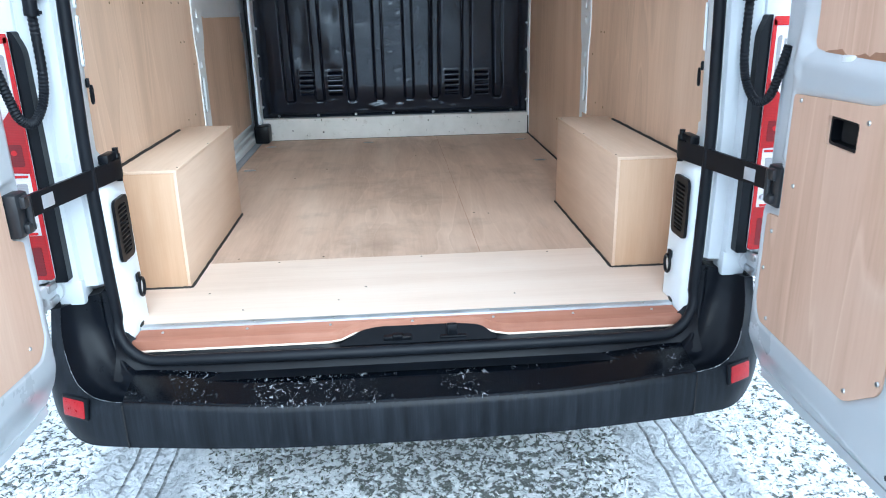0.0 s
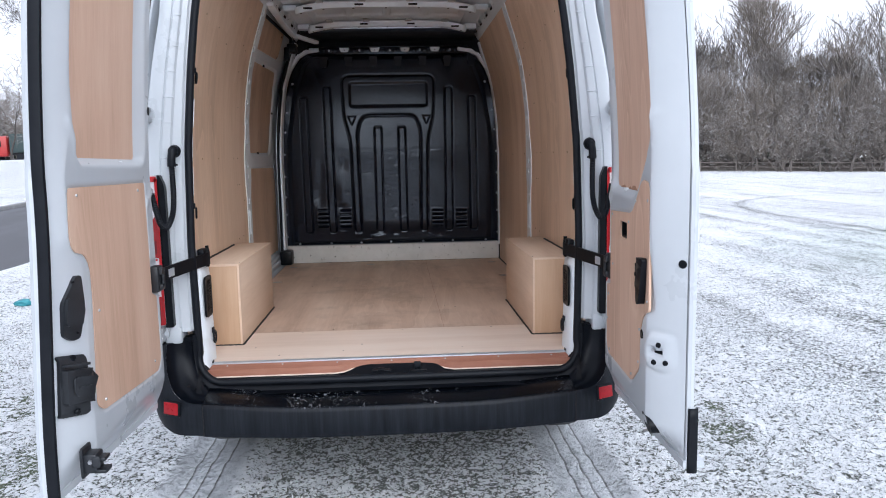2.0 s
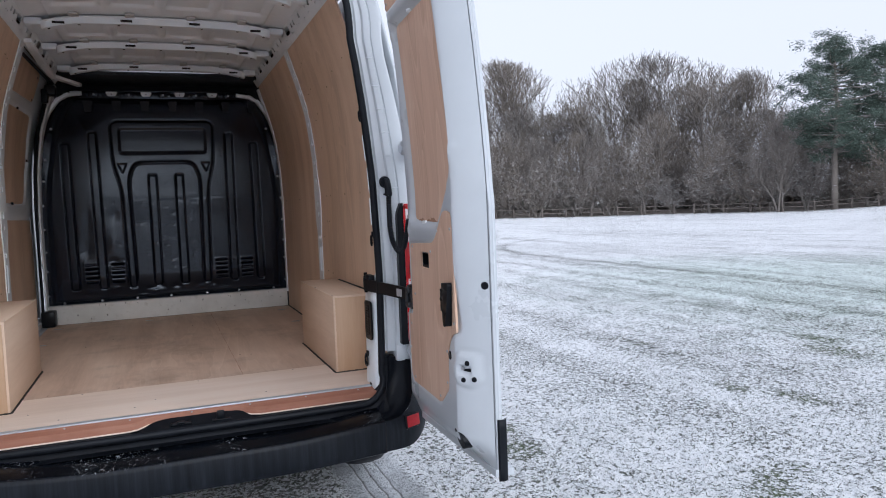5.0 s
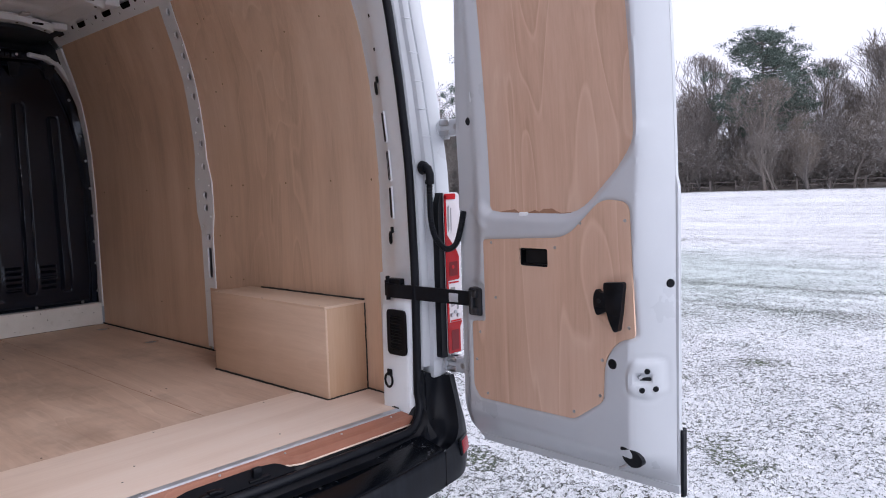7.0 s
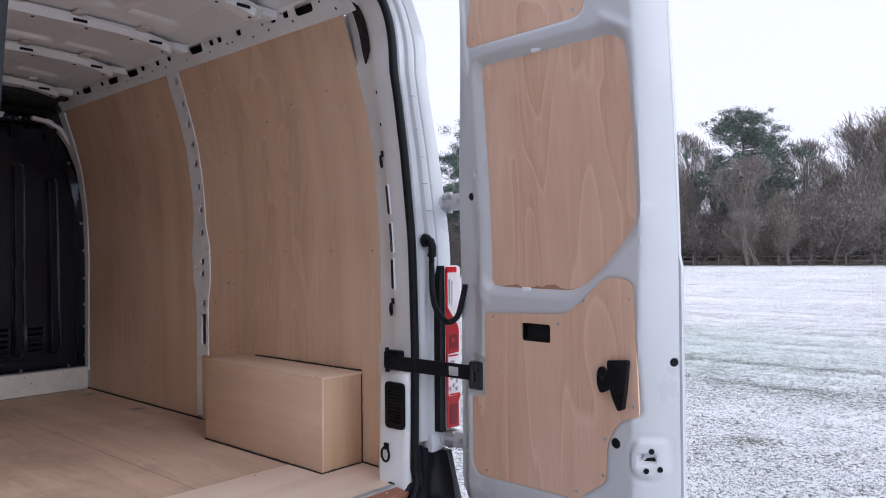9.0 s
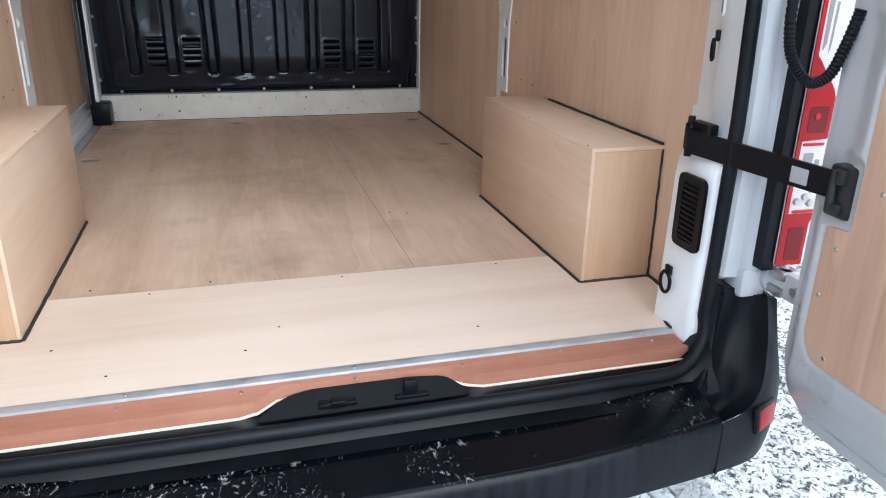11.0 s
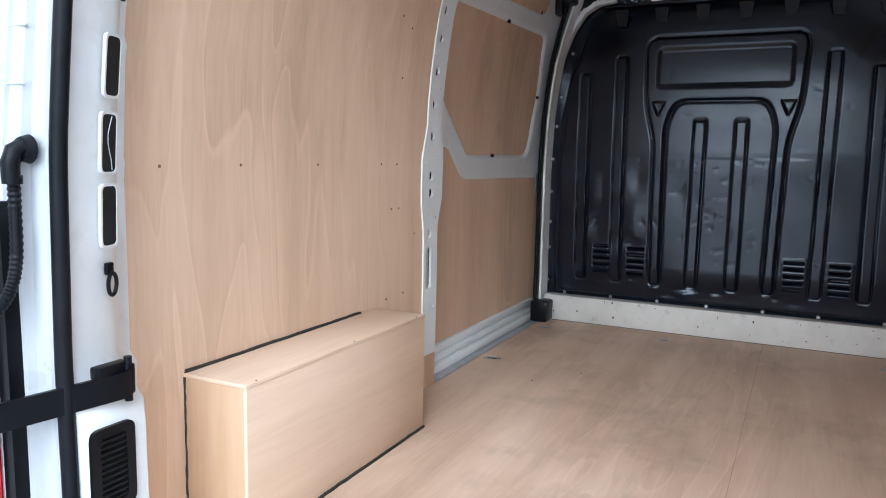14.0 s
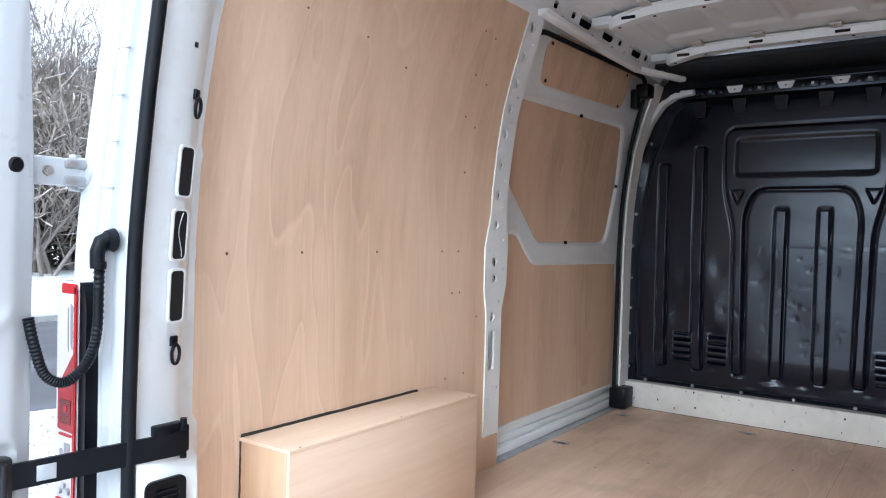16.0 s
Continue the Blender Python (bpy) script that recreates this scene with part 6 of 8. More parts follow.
# front post beside the bulkhead and roller arm
for s in (-1, 1):
    bm = sheet([(2.985 if s < 0 else 3.045, 0.70), (3.10, 0.70), (3.10, 2.36), (2.985 if s < 0 else 3.02, 2.36)], wall_map(s, 0.004), 0.012, step=0.1)
    part("front_post", bm, WHITE_IN, van, "white post beside the bulkhead")
bm = bmesh.new()
for a, b_ in (((-0.70, 1.62, 2.385), (-0.715, 2.2, 2.375)), ((-0.715, 2.2, 2.375), (-0.70, 2.62, 2.36)), ((-0.70, 2.62, 2.36), (-0.56, 2.88, 2.345))):
    A, B = Vector(a), Vector(b_)
    add_box(bm, (-0.022, -0.012, -0.005), (0.022, 0.012, (B - A).length + 0.005), 0.004, Matrix.Translation(A) @ (B - A).to_track_quat("Z", "Y").to_matrix().to_4x4())
part("roller_track", bm, WHITE_IN, van, "white upper roller track of the sliding door")
bm = bmesh.new()
add_box(bm, (-0.78, 2.80, 2.26), (-0.71, 2.90, 2.33), 0.012)
add_box(bm, (-0.80, 2.78, 2.20), (-0.76, 2.84, 2.30), 0.010)
part("roller_bracket", bm, PLASTIC, van, "black roller bracket")
# ---------- ground ----------
FAR_LIFT = [(-180, 0.8), (-120, 0.8), (-60, 1.2), (-25, 1.85), (-5, 0.6), (20, -0.4), (33, -0.64), (50, -0.7), (58, -0.2), (66, 0.24), (80, 0.24), (120, 0.4), (180, 0.8)]


def ground_z(x, y):
    r = np.hypot(x, y)
    return smooth01(r, 9, 72) * lerp(FAR_LIFT, np.degrees(np.arctan2(x, y)))


def axis(step, near, far, grow):
    a = list(np.arange(0, near, step))
    d = step
    while a[-1] < far:
        d *= grow
        a.append(a[-1] + d)
    a = np.array(a)
    return np.concatenate([-a[:0:-1], a])


gx, gy = axis(0.045, 4.5, 700, 1.09), axis(0.045, 4.5, 700, 1.09) 
GX, GY = np.meshgrid(gx, gy, indexing="ij")


def fbm(x, y, scale, seed, octaves=3):
    """Cheap layered value noise on arrays."""
    out, amp = np.zeros_like(x), 1.0
    rs = np.random.RandomState(seed)
    tab = rs.rand(64, 64)
    for o in range(octaves):
        u, v = x * scale * 2**o, y * scale * 2**o
        i, j = np.floor(u).astype(int), np.floor(v).astype(int)
        f, g = u - i, v - j
        f, g = f * f * (3 - 2 * f), g * g * (3 - 2 * g)
        a, b_ = tab[i % 64, j % 64], tab[(i + 1) % 64, j % 64]
        c, d = tab[i % 64, (j + 1) % 64], tab[(i + 1) % 64, (j + 1) % 64]
        out += amp * ((a * (1 - f) + b_ * f) * (1 - g) + (c * (1 - f) + d * f) * g - 0.5)
        amp *= 0.5
    return out


ROAD_NEAR, ROAD_FAR = -5.5, -11.4
GZ = ground_z(GX, GY)
near = 1 - smooth01(np.hypot(GX, GY), 8, 16)
GZ = GZ + near * (0.020 * fbm(GX, GY, 1.7, 1) + 0.016 * fbm(GX, GY, 9.0, 2))
GZ = GZ - 0.025 + (1 - near) * 0.05 * fbm(GX, GY, 0.15, 4)
trk = np.zeros_like(GX)
for x0 in (-0.90, 0.88):
    trk = np.maximum(trk, (1 - smooth01(np.abs(GX - x0), 0.10, 0.14)))
GZ = GZ - 0.022 * trk * near
GZ = GZ - 0.16 * smooth01(-GX, -ROAD_NEAR + 0.02, -ROAD_NEAR + 0.3) * smooth01(GX, ROAD_FAR - 0.3, ROAD_FAR - 0.02)


# places where greener grass shows: x, y and half-widths
TUFTS = [(5.3, 1.55, 0.35, 0.6), (1.84, 0.9, 0.10, 0.18), (1.75, 0.55, 0.14, 0.25), (3.9, 0.6, 0.16, 0.3), (4.7, 0.15, 0.2, 0.3), (-2.25, 1.54, 0.16, 0.3), (5.6, 2.0, 0.22, 0.4), (-2.2, 1.55, 0.25, 0.5), (-1.8, 0.5, 0.25, 0.5), (3.7, 1.0, 0.15, 0.25)]


def snow_material():
    m, n, l, b = material("snowy_grass", 0.75, spec=0.25)
    v = coords(n, l)
    tc = n.new("ShaderNodeTexCoord")
    pos = n.new("ShaderNodeSeparateXYZ")
    l.new(tc.outputs["Object"], pos.inputs[0])
    X_, Y_ = pos.outputs["X"], pos.outputs["Y"]
    big = noise_tex(n, l, coords(n, l, (1, 0.5, 1)), 0.16, 5, 0.6)
    streak = noise_tex(n, l, coords(n, l, (1.0, 0.07, 1), turn=(0, 0, radians(13))), 1.6, 7, 0.7, 0.3)
    mid = noise_tex(n, l, v, 2.2, 6, 0.65)
    fine = noise_tex(n, l, v, 23, 6, 0.70, 0.5)
    tiny = noise_tex(n, l, v, 90, 4, 0.7)
    grass = ramp(n, l, tiny, [(0.3, (0.045, 0.051, 0.042)), (0.50, (0.13, 0.14, 0.12)), (0.70, (0.36, 0.37, 0.35))])
    green = ramp(n, l, tiny, [(0.3, (0.05, 0.075, 0.03)), (0.7, (0.16, 0.20, 0.09))])
    tuft = ramp(n, l, noise_tex(n, l, v, 0.55, 3), [(0.68, (0, 0, 0)), (0.76, (1, 1, 1))])
    for cx, cy, ra, rb in TUFTS:
        ex = math_node(n, l, "DIVIDE", math_node(n, l, "SUBTRACT", X_, cx), ra)
        ey = math_node(n, l, "DIVIDE", math_node(n, l, "SUBTRACT", Y_, cy), rb)
        rr = math_node(n, l, "SQRT", math_node(n, l, "ADD", math_node(n, l, "MULTIPLY", ex, ex), math_node(n, l, "MULTIPLY", ey, ey)))
        rr = math_node(n, l, "ADD", rr, math_node(n, l, "MULTIPLY", math_node(n, l, "SUBTRACT", fine, 0.5), 1.4))
        spot = ramp(n, l, rr, [(0.1, (0.8,) * 3), (1.0, (0, 0, 0))])
        tuft = math_node(n, l, "MAXIMUM", tuft, spot)
    grass = mix(n, l, tuft, grass, green)
    snow = ramp(n, l, fine, [(0.25, (0.80, 0.825, 0.855)), (0.60, (0.96, 0.968, 0.98))])
    terms = ((fine, 0.62), (tiny, 0.58), (mid, 0.30), (big, 0.20), (streak, 0.56))
    s = None
    for t, k in terms:
        t = math_node(n, l, "MULTIPLY", math_node(n, l, "SUBTRACT", t, 0.5), k)
        s = t if s is None else math_node(n, l, "ADD", s, t)
    s = math_node(n, l, "SUBTRACT", s, math_node(n, l, "MULTIPLY", tuft, 0.26))
    # scuffed ground behind and under the van
    ax = math_node(n, l, "ABSOLUTE", X_)
    inx = ramp(n, l, ax, [(0.52, (1, 1, 1)), (0.66, (0, 0, 0))])
    along = ramp(n, l, math_node(n, l, "MULTIPLY", math_node(n, l, "ADD", Y_, 1.7), 0.4), [(0.0, (0, 0, 0)), (0.6, (1, 1, 1))])
    s = math_node(n, l, "SUBTRACT", s, math_node(n, l, "MULTIPLY", math_node(n, l, "MULTIPLY", inx, along), 0.085))
    grass = mix(n, l, math_node(n, l, "MULTIPLY", math_node(n, l, "MULTIPLY", inx, along), 0.55), grass, (0.22, 0.23, 0.22))
    # thinner snow over the grass to the side of the van
    ex = math_node(n, l, "DIVIDE", math_node(n, l, "SUBTRACT", X_, 9.5), 5.5)
    ey = math_node(n, l, "DIVIDE", math_node(n, l, "SUBTRACT", Y_, 4.5), 7.0)
    rr = math_node(n, l, "SQRT", math_node(n, l, "ADD", math_node(n, l, "MULTIPLY", ex, ex), math_node(n, l, "MULTIPLY", ey, ey)))
    thin = ramp(n, l, math_node(n, l, "ADD", rr, math_node(n, l, "MULTIPLY", math_node(n, l, "SUBTRACT", mid, 0.5), 0.8)), [(0.4, (1, 1, 1)), (1.0, (0, 0, 0))])
    s = math_node(n, l, "SUBTRACT", s, math_node(n, l, "MULTIPLY", thin, 0.06))
    snow = mix(n, l, math_node(n, l, "MULTIPLY", thin, 0.55), snow, (0.70, 0.83, 0.765))
    grass = mix(n, l, math_node(n, l, "MULTIPLY", thin, 0.5), grass, (0.09, 0.14, 0.09))
    # wheel tracks of a car that drove past and turned on the field
    rx_ = math_node(n, l, "SUBTRACT", X_, 17.9)
    ry_ = math_node(n, l, "MAXIMUM", math_node(n, l, "SUBTRACT", Y_, 13.0), 0.0)
    rad = math_node(n, l, "SQRT", math_node(n, l, "ADD", math_node(n, l, "MULTIPLY", rx_, rx_), math_node(n, l, "MULTIPLY", ry_, ry_)))
    rad = math_node(n, l, "ADD", rad, math_node(n, l, "MULTIPLY", math_node(n, l, "SUBTRACT", mid, 0.5), 0.35))
    side = ramp(n, l, math_node(n, l, "MULTIPLY", X_, 0.05), [(0.80, (1, 1, 1)), (1.0, (0, 0, 0))])
    for r0, deep in ((9.2, 0.13), (10.72, 0.10), (13.9, 0.07)):
        d_ = math_node(n, l, "ABSOLUTE", math_node(n, l, "SUBTRACT", rad, r0))
        rut = ramp(n, l, d_, [(0.0, (1, 1, 1)), (0.24, (0, 0, 0))])
        s = math_node(n, l, "SUBTRACT", s, math_node(n, l, "MULTIPLY", math_node(n, l, "MULTIPLY", rut, side), deep))
    # crumbs of snow lying on the grass
    for sc, k in ((36.0, 0.52), (76.0, 0.44)):
        vo = n.new("ShaderNodeTexVoronoi")
        vo.inputs["Scale"].default_value = sc
        wob = n.new("ShaderNodeVectorMath")
        wob.operation = "ADD"
        l.new(v, wob.inputs[0])
        l.new(math_node(n, l, "MULTIPLY", fine, 0.03), wob.inputs[1])
        l.new(wob.outputs[0], vo.inputs["Vector"])
        s = math_node(n, l, "ADD", s, math_node(n, l, "MULTIPLY", math_node(n, l, "SUBTRACT", 0.46, vo.outputs["Distance"]), k))
    f = ramp(n, l, math_node(n, l, "ADD", s, 0.5), [(0.222, (0, 0, 0)), (0.283, (0.40,) * 3), (0.332, (0.82,) * 3), (0.38, (1, 1, 1))])
    # pressed wheel tracks with tread lines
    col = mix(n, l, f, grass, snow)
    wig = math_node(n, l, "MULTIPLY", math_node(n, l, "SINE", math_node(n, l, "MULTIPLY", Y_, 33.0)), 0.0016)
    for x0 in (-0.905, 0.885):
        dx = math_node(n, l, "SUBTRACT", X_, x0)
        band = ramp(n, l, math_node(n, l, "ABSOLUTE", math_node(n, l, "ADD", dx, math_node(n, l, "MULTIPLY", math_node(n, l, "SUBTRACT", mid, 0.5), 0.06))), [(0.15, (1, 1, 1)), (0.20, (0, 0, 0))])
        near_mid = ramp(n, l, math_node(n, l, "ABSOLUTE", dx), [(0.075, (1, 1, 1)), (0.095, (0, 0, 0))])
        tread = math_node(n, l, "FRACT", math_node(n, l, "MULTIPLY", math_node(n, l, "ADD", dx, wig), 15.0))
        line = ramp(n, l, tread, [(0.0, (0.08, 0.085, 0.08)), (0.10, (0.12, 0.125, 0.12)), (0.19, (0.64, 0.66, 0.69)), (0.9, (0.80, 0.82, 0.85))])
        line = mix(n, l, near_mid, ramp(n, l, mid, [(0.3, (0.46, 0.475, 0.49)), (0.7, (0.78, 0.80, 0.83))]), line)
        line = mix(n, l, math_node(n, l, "MULTIPLY", ramp(n, l, fine, [(0.35, (0, 0, 0)), (0.65, (1, 1, 1))]), 0.28), line, (0.62, 0.64, 0.67))
        col = mix(n, l, math_node(n, l, "MULTIPLY", band, 0.85), col, line)
    l.new(col, b.inputs["Base Color"])
    h = math_node(n, l, "ADD", math_node(n, l, "MULTIPLY", f, 0.6), math_node(n, l, "MULTIPLY", tiny, 0.5))
    bump(n, l, b, h, 1.0, 0.034)
    return m


SNOW = snow_material()
tagged(part_mesh("ground", grid_mesh("ground", np.stack([GX, GY, GZ], -1)), SNOW), "snow-dusted grass field with tyre tracks", "ground", kind="structure")

# ---------- road, kerb, far verge ----------
ry = np.concatenate([np.linspace(-40, 40, 41), np.linspace(45, 300, 30)])
rx = np.linspace(ROAD_FAR, ROAD_NEAR, 9)
RY, RX = np.meshgrid(ry, rx, indexing="ij")
RZ2 = ground_z(RX, RY) - 0.075
m, n, l, b = material("damp_asphalt", 0.55)
v = coords(n, l)
c = ramp(n, l, noise_tex(n, l, v, 140, 4, 0.7), [(0.3, (0.035, 0.036, 0.042)), (0.7, (0.085, 0.086, 0.095))])
c = mix(n, l, math_node(n, l, "MULTIPLY", ramp(n, l, noise_tex(n, l, coords(n, l, (1, 0.15, 1)), 0.8, 6, 0.6), [(0.5, (0, 0, 0)), (0.8, (1, 1, 1))]), 0.35), c, (0.26, 0.27, 0.30))
l.new(c, b.inputs["Base Color"])
bump(n, l, b, noise_tex(n, l, v, 200, 3), 0.4, 0.004)
ASPHALT = m
tagged(part_mesh("road", grid_mesh("road", np.stack([RX, RY, RZ2], -1)), ASPHALT), "wet dark asphalt road beside the field", "road", kind="structure")
CONCRETE = painted("kerb_concrete", (0.22, 0.22, 0.22), (0.36, 0.36, 0.35), 0.8, 5, relief=0.3, dirt=(0.12, 0.12, 0.11))
bm = bmesh.new()
for y0, y1 in zip(ry[:-1], ry[1:]):
    z0, z1 = float(ground_z(ROAD_FAR, y0)), float(ground_z(ROAD_FAR, y1))
    vs = [bm.verts.new(p) for p in [(ROAD_FAR - 0.14, y0, z0 - 0.2), (ROAD_FAR, y0, z0 - 0.2), (ROAD_FAR, y0, z0 + 0.02), (ROAD_FAR - 0.14, y0, z0 + 0.03), (ROAD_FAR - 0.14, y1, z1 - 0.2), (ROAD_FAR, y1, z1 - 0.2), (ROAD_FAR, y1, z1 + 0.02), (ROAD_FAR - 0.14, y1, z1 + 0.03)]]
    for f in ((0, 1, 2, 3), (1, 5, 6, 2), (3, 2, 6, 7), (4, 7, 6, 5), (0, 3, 7, 4)):
        bm.faces.new([vs[k] for k in f])
tagged(part("kerb", bm, CONCRETE), "grey concrete kerb along the road", "kerb", kind="structure")

# ---------- grass blades through the snow ----------
rs = np.random.RandomState(12)
N, M = 70000, 260000
gxp = np.concatenate([rs.uniform(-5.3, 9, N), rs.uniform(-3.6, 5.4, M)])
gyp = np.concatenate([rs.uniform(-1.6, 9, N), rs.uniform(-1.9, 4.2, M)])
dens = fbm(gxp, gyp, 1.1, 21) + 0.6 * fbm(gxp, gyp, 5.0, 22) + np.where((np.abs(gxp) < 0.75) & (gyp > -1.5), 0.28, 0.0)
dist = np.hypot(gxp - 0.3, gyp + 1.5)
close = np.arange(N + M) >= N
behind = (np.abs(gxp) < 0.72) & (gyp > -1.4)
keep = np.where(close, dens > np.where(behind, -0.6, -0.22), dens > 0.12) & (rs.rand(N + M) < np.clip(4.0 / dist, 0.25, 1)) & (np.abs(np.abs(gxp) - 0.895) > 0.19)
pale = np.where(close, rs.rand(N + M) < np.where(behind, 0.55, 0.72), rs.rand(N + M) < 0.15)[keep]
gxp, gyp = gxp[keep], gyp[keep]
N = len(gxp)
near_ = 1 - smooth01(np.hypot(gxp, gyp), 8, 16)
gz = ground_z(gxp, gyp) - 0.025 + near_ * (0.020 * fbm(gxp, gyp, 1.7, 1) + 0.016 * fbm(gxp, gyp, 9.0, 2))
ang, L_ = rs.uniform(0, 6.283, N), rs.uniform(0.010, 0.027, N)
tilt = rs.uniform(0.05, 0.65, N)
dirv = np.stack([np.cos(ang) * np.cos(tilt), np.sin(ang) * np.cos(tilt), np.sin(tilt)], 1) * L_[:, None]
sd = np.stack([-np.sin(ang), np.cos(ang), np.zeros(N)], 1) * rs.uniform(0.0018, 0.0040, N)[:, None]
base_ = np.stack([gxp, gyp, gz - 0.004], 1)
bend = base_ + dirv * 0.62 + np.stack([np.zeros(N), np.zeros(N), L_ * 0.12], 1)
V = np.stack([base_ - sd, base_ + sd, bend + sd * 0.8, bend - sd * 0.8, base_ + dirv], 1)


def blades(name, pick, stops, label):
    """Bent grass blades: a quad and a tip each."""
    P_ = V[pick].reshape(-1, 3)
    k = np.arange(pick.sum())[:, None] * 5
    F = np.concatenate([k + [0, 1, 2], k + [0, 2, 3], k + [3, 2, 4]])
    m, n, l, b = material(name, 0.7, spec=0.3)
    geo = n.new("ShaderNodeNewGeometry")
    l.new(ramp(n, l, geo.outputs["Random Per Island"], stops), b.inputs["Base Color"])
    tagged(part_mesh(name, raw_mesh(bpy.data.meshes.new(name), P_, F), m, smooth=False), label, "grass", kind="stuff")


blades("grass_blades", ~pale, [(0.0, (0.05, 0.058, 0.04)), (0.45, (0.10, 0.11, 0.085)), (0.75, (0.19, 0.195, 0.17)), (1.0, (0.32, 0.32, 0.30))], "short winter grass blades poking through thin snow")
blades("frosted_grass_blades", pale, [(0.0, (0.34, 0.36, 0.36)), (0.5, (0.68, 0.70, 0.72)), (1.0, (0.94, 0.95, 0.96))], "short grass blades white with frost and snow")

# ---------- trees ----------
def bark(name, low, high, frost):
    m, n, l, b = material(name, 0.85, spec=0.2)
    v = coords(n, l)
    c = ramp(n, l, noise_tex(n, l, v, 3.0, 6, 0.7), [(0.3, low), (0.7, high)])
    geo = n.new("ShaderNodeNewGeometry")
    sep = n.new("ShaderNodeSeparateXYZ")
    l.new(geo.outputs["Normal"], sep.inputs[0])
    top = ramp(n, l, sep.outputs["Z"], [(0.25, (0, 0, 0)), (0.8, (1, 1, 1))])
    patchy = ramp(n, l, noise_tex(n, l, v, 1.1, 4), [(0.35, (0.2,) * 3), (0.65, (1, 1, 1))])
    f = math_node(n, l, "MULTIPLY", math_node(n, l, "MULTIPLY", top, patchy), frost)
    info = n.new("ShaderNodeObjectInfo")
    c = mix(n, l, math_node(n, l, "MULTIPLY", info.outputs["Random"], 0.5), c, (low[0] * 1.3, low[1] * 1.15, low[2] * 0.9))
    l.new(mix(n, l, f, c, (0.72, 0.73, 0.76)), b.inputs["Base Color"])
    return m


BARK = bark("frosted_bark", (0.15, 0.135, 0.125), (0.27, 0.25, 0.24), 0.6)
TWIG = bark("frosted_twigs", (0.155, 0.138, 0.128), (0.275, 0.255, 0.24), 0.65)
BARK_FAR = bark("grey_brown_bark", (0.15, 0.135, 0.128), (0.27, 0.25, 0.24), 0.4)
BARK_NEAR = bark("bare_winter_bark", (0.060, 0.054, 0.051), (0.12, 0.11, 0.105), 0.6)


def grow(seed, height, spread, up, trunk_r, levels, kids, lift=0.25, droop=0.0, stems=1, start=0.22, thin=0.012, splay=0.35, blen=1.0, crown=None):
    """Limbs of a bare tree as a list of short tapered segments (a, b, radius a, radius b, level)."""
    R = random.Random(seed)
    segs = []

    def limb(p, d, length, r, level):
        n = 5 if level == 0 else 4 if level == 1 else 3 if level == 2 else 2
        pts = [p]
        for k in range(n):
            d = (d + Vector((R.gauss(0, 0.16), R.gauss(0, 0.16), R.gauss(0, 0.10) + (up if level else 0.06) * 0.35 - droop * (level > 1)))).normalized()
            p = p + d * (length / n)
            if crown and p.z > crown[0] and math.hypot(p.x, p.y) ** 2 / crown[1] ** 2 + (p.z - crown[0]) ** 2 / crown[2] ** 2 > R.uniform(0.86, 1.1):
                n = k
                break
            ra, rb = r * (1 - 0.8 * k / n), r * (1 - 0.8 * (k + 1) / n)
            segs.append((pts[-1].copy(), p.copy(), max(ra, thin), max(rb, thin * 0.8), level))
            pts.append(p)
        if level >= levels or n < 1:
            return
        for i in range(kids[level]):
            t = start + (1 - start) * (i + R.random()) / kids[level] if level == 0 else 0.15 + 0.85 * (i + R.random()) / kids[level]
            k = min(int(t * n), n - 1)
            q = pts[k].lerp(pts[k + 1], t * n - k)
            axis = (pts[k + 1] - pts[k]).normalized()
            a = R.uniform(0, 2 * math.pi)
            side = axis.orthogonal().normalized()
            side = Matrix.Rotation(a, 3, axis) @ side
            out = spread * (1.0 if level else 1.15 - 0.5 * t)
            dd = (axis * (1 - out * 0.6) + side * out + Vector((0, 0, lift + (0.35 * t if level == 0 else 0.0)))).normalized()
            ll = length * (R.uniform(0.42, 0.66) * (0.82 if level > 1 else 1.0) if level else R.uniform(0.50, 0.72) * (1.15 - 0.45 * abs(t - 0.55)) * blen)
            limb(q, dd, ll, r * (0.42 if level else 0.36) * (1 - 0.45 * t), level + 1)

    for s in range(stems):
        lean_ = Vector((R.gauss(0, 0.05 if stems == 1 else splay), R.gauss(0, 0.05 if stems == 1 else splay), 1)).normalized()
        limb(Vector((R.gauss(0, 0.25), R.gauss(0, 0.25), -0.1)) if stems > 1 else Vector((0, 0, -0.1)), lean_, height * R.uniform(0.75, 1.0) if stems > 1 else height, trunk_r, 0)
    return segs


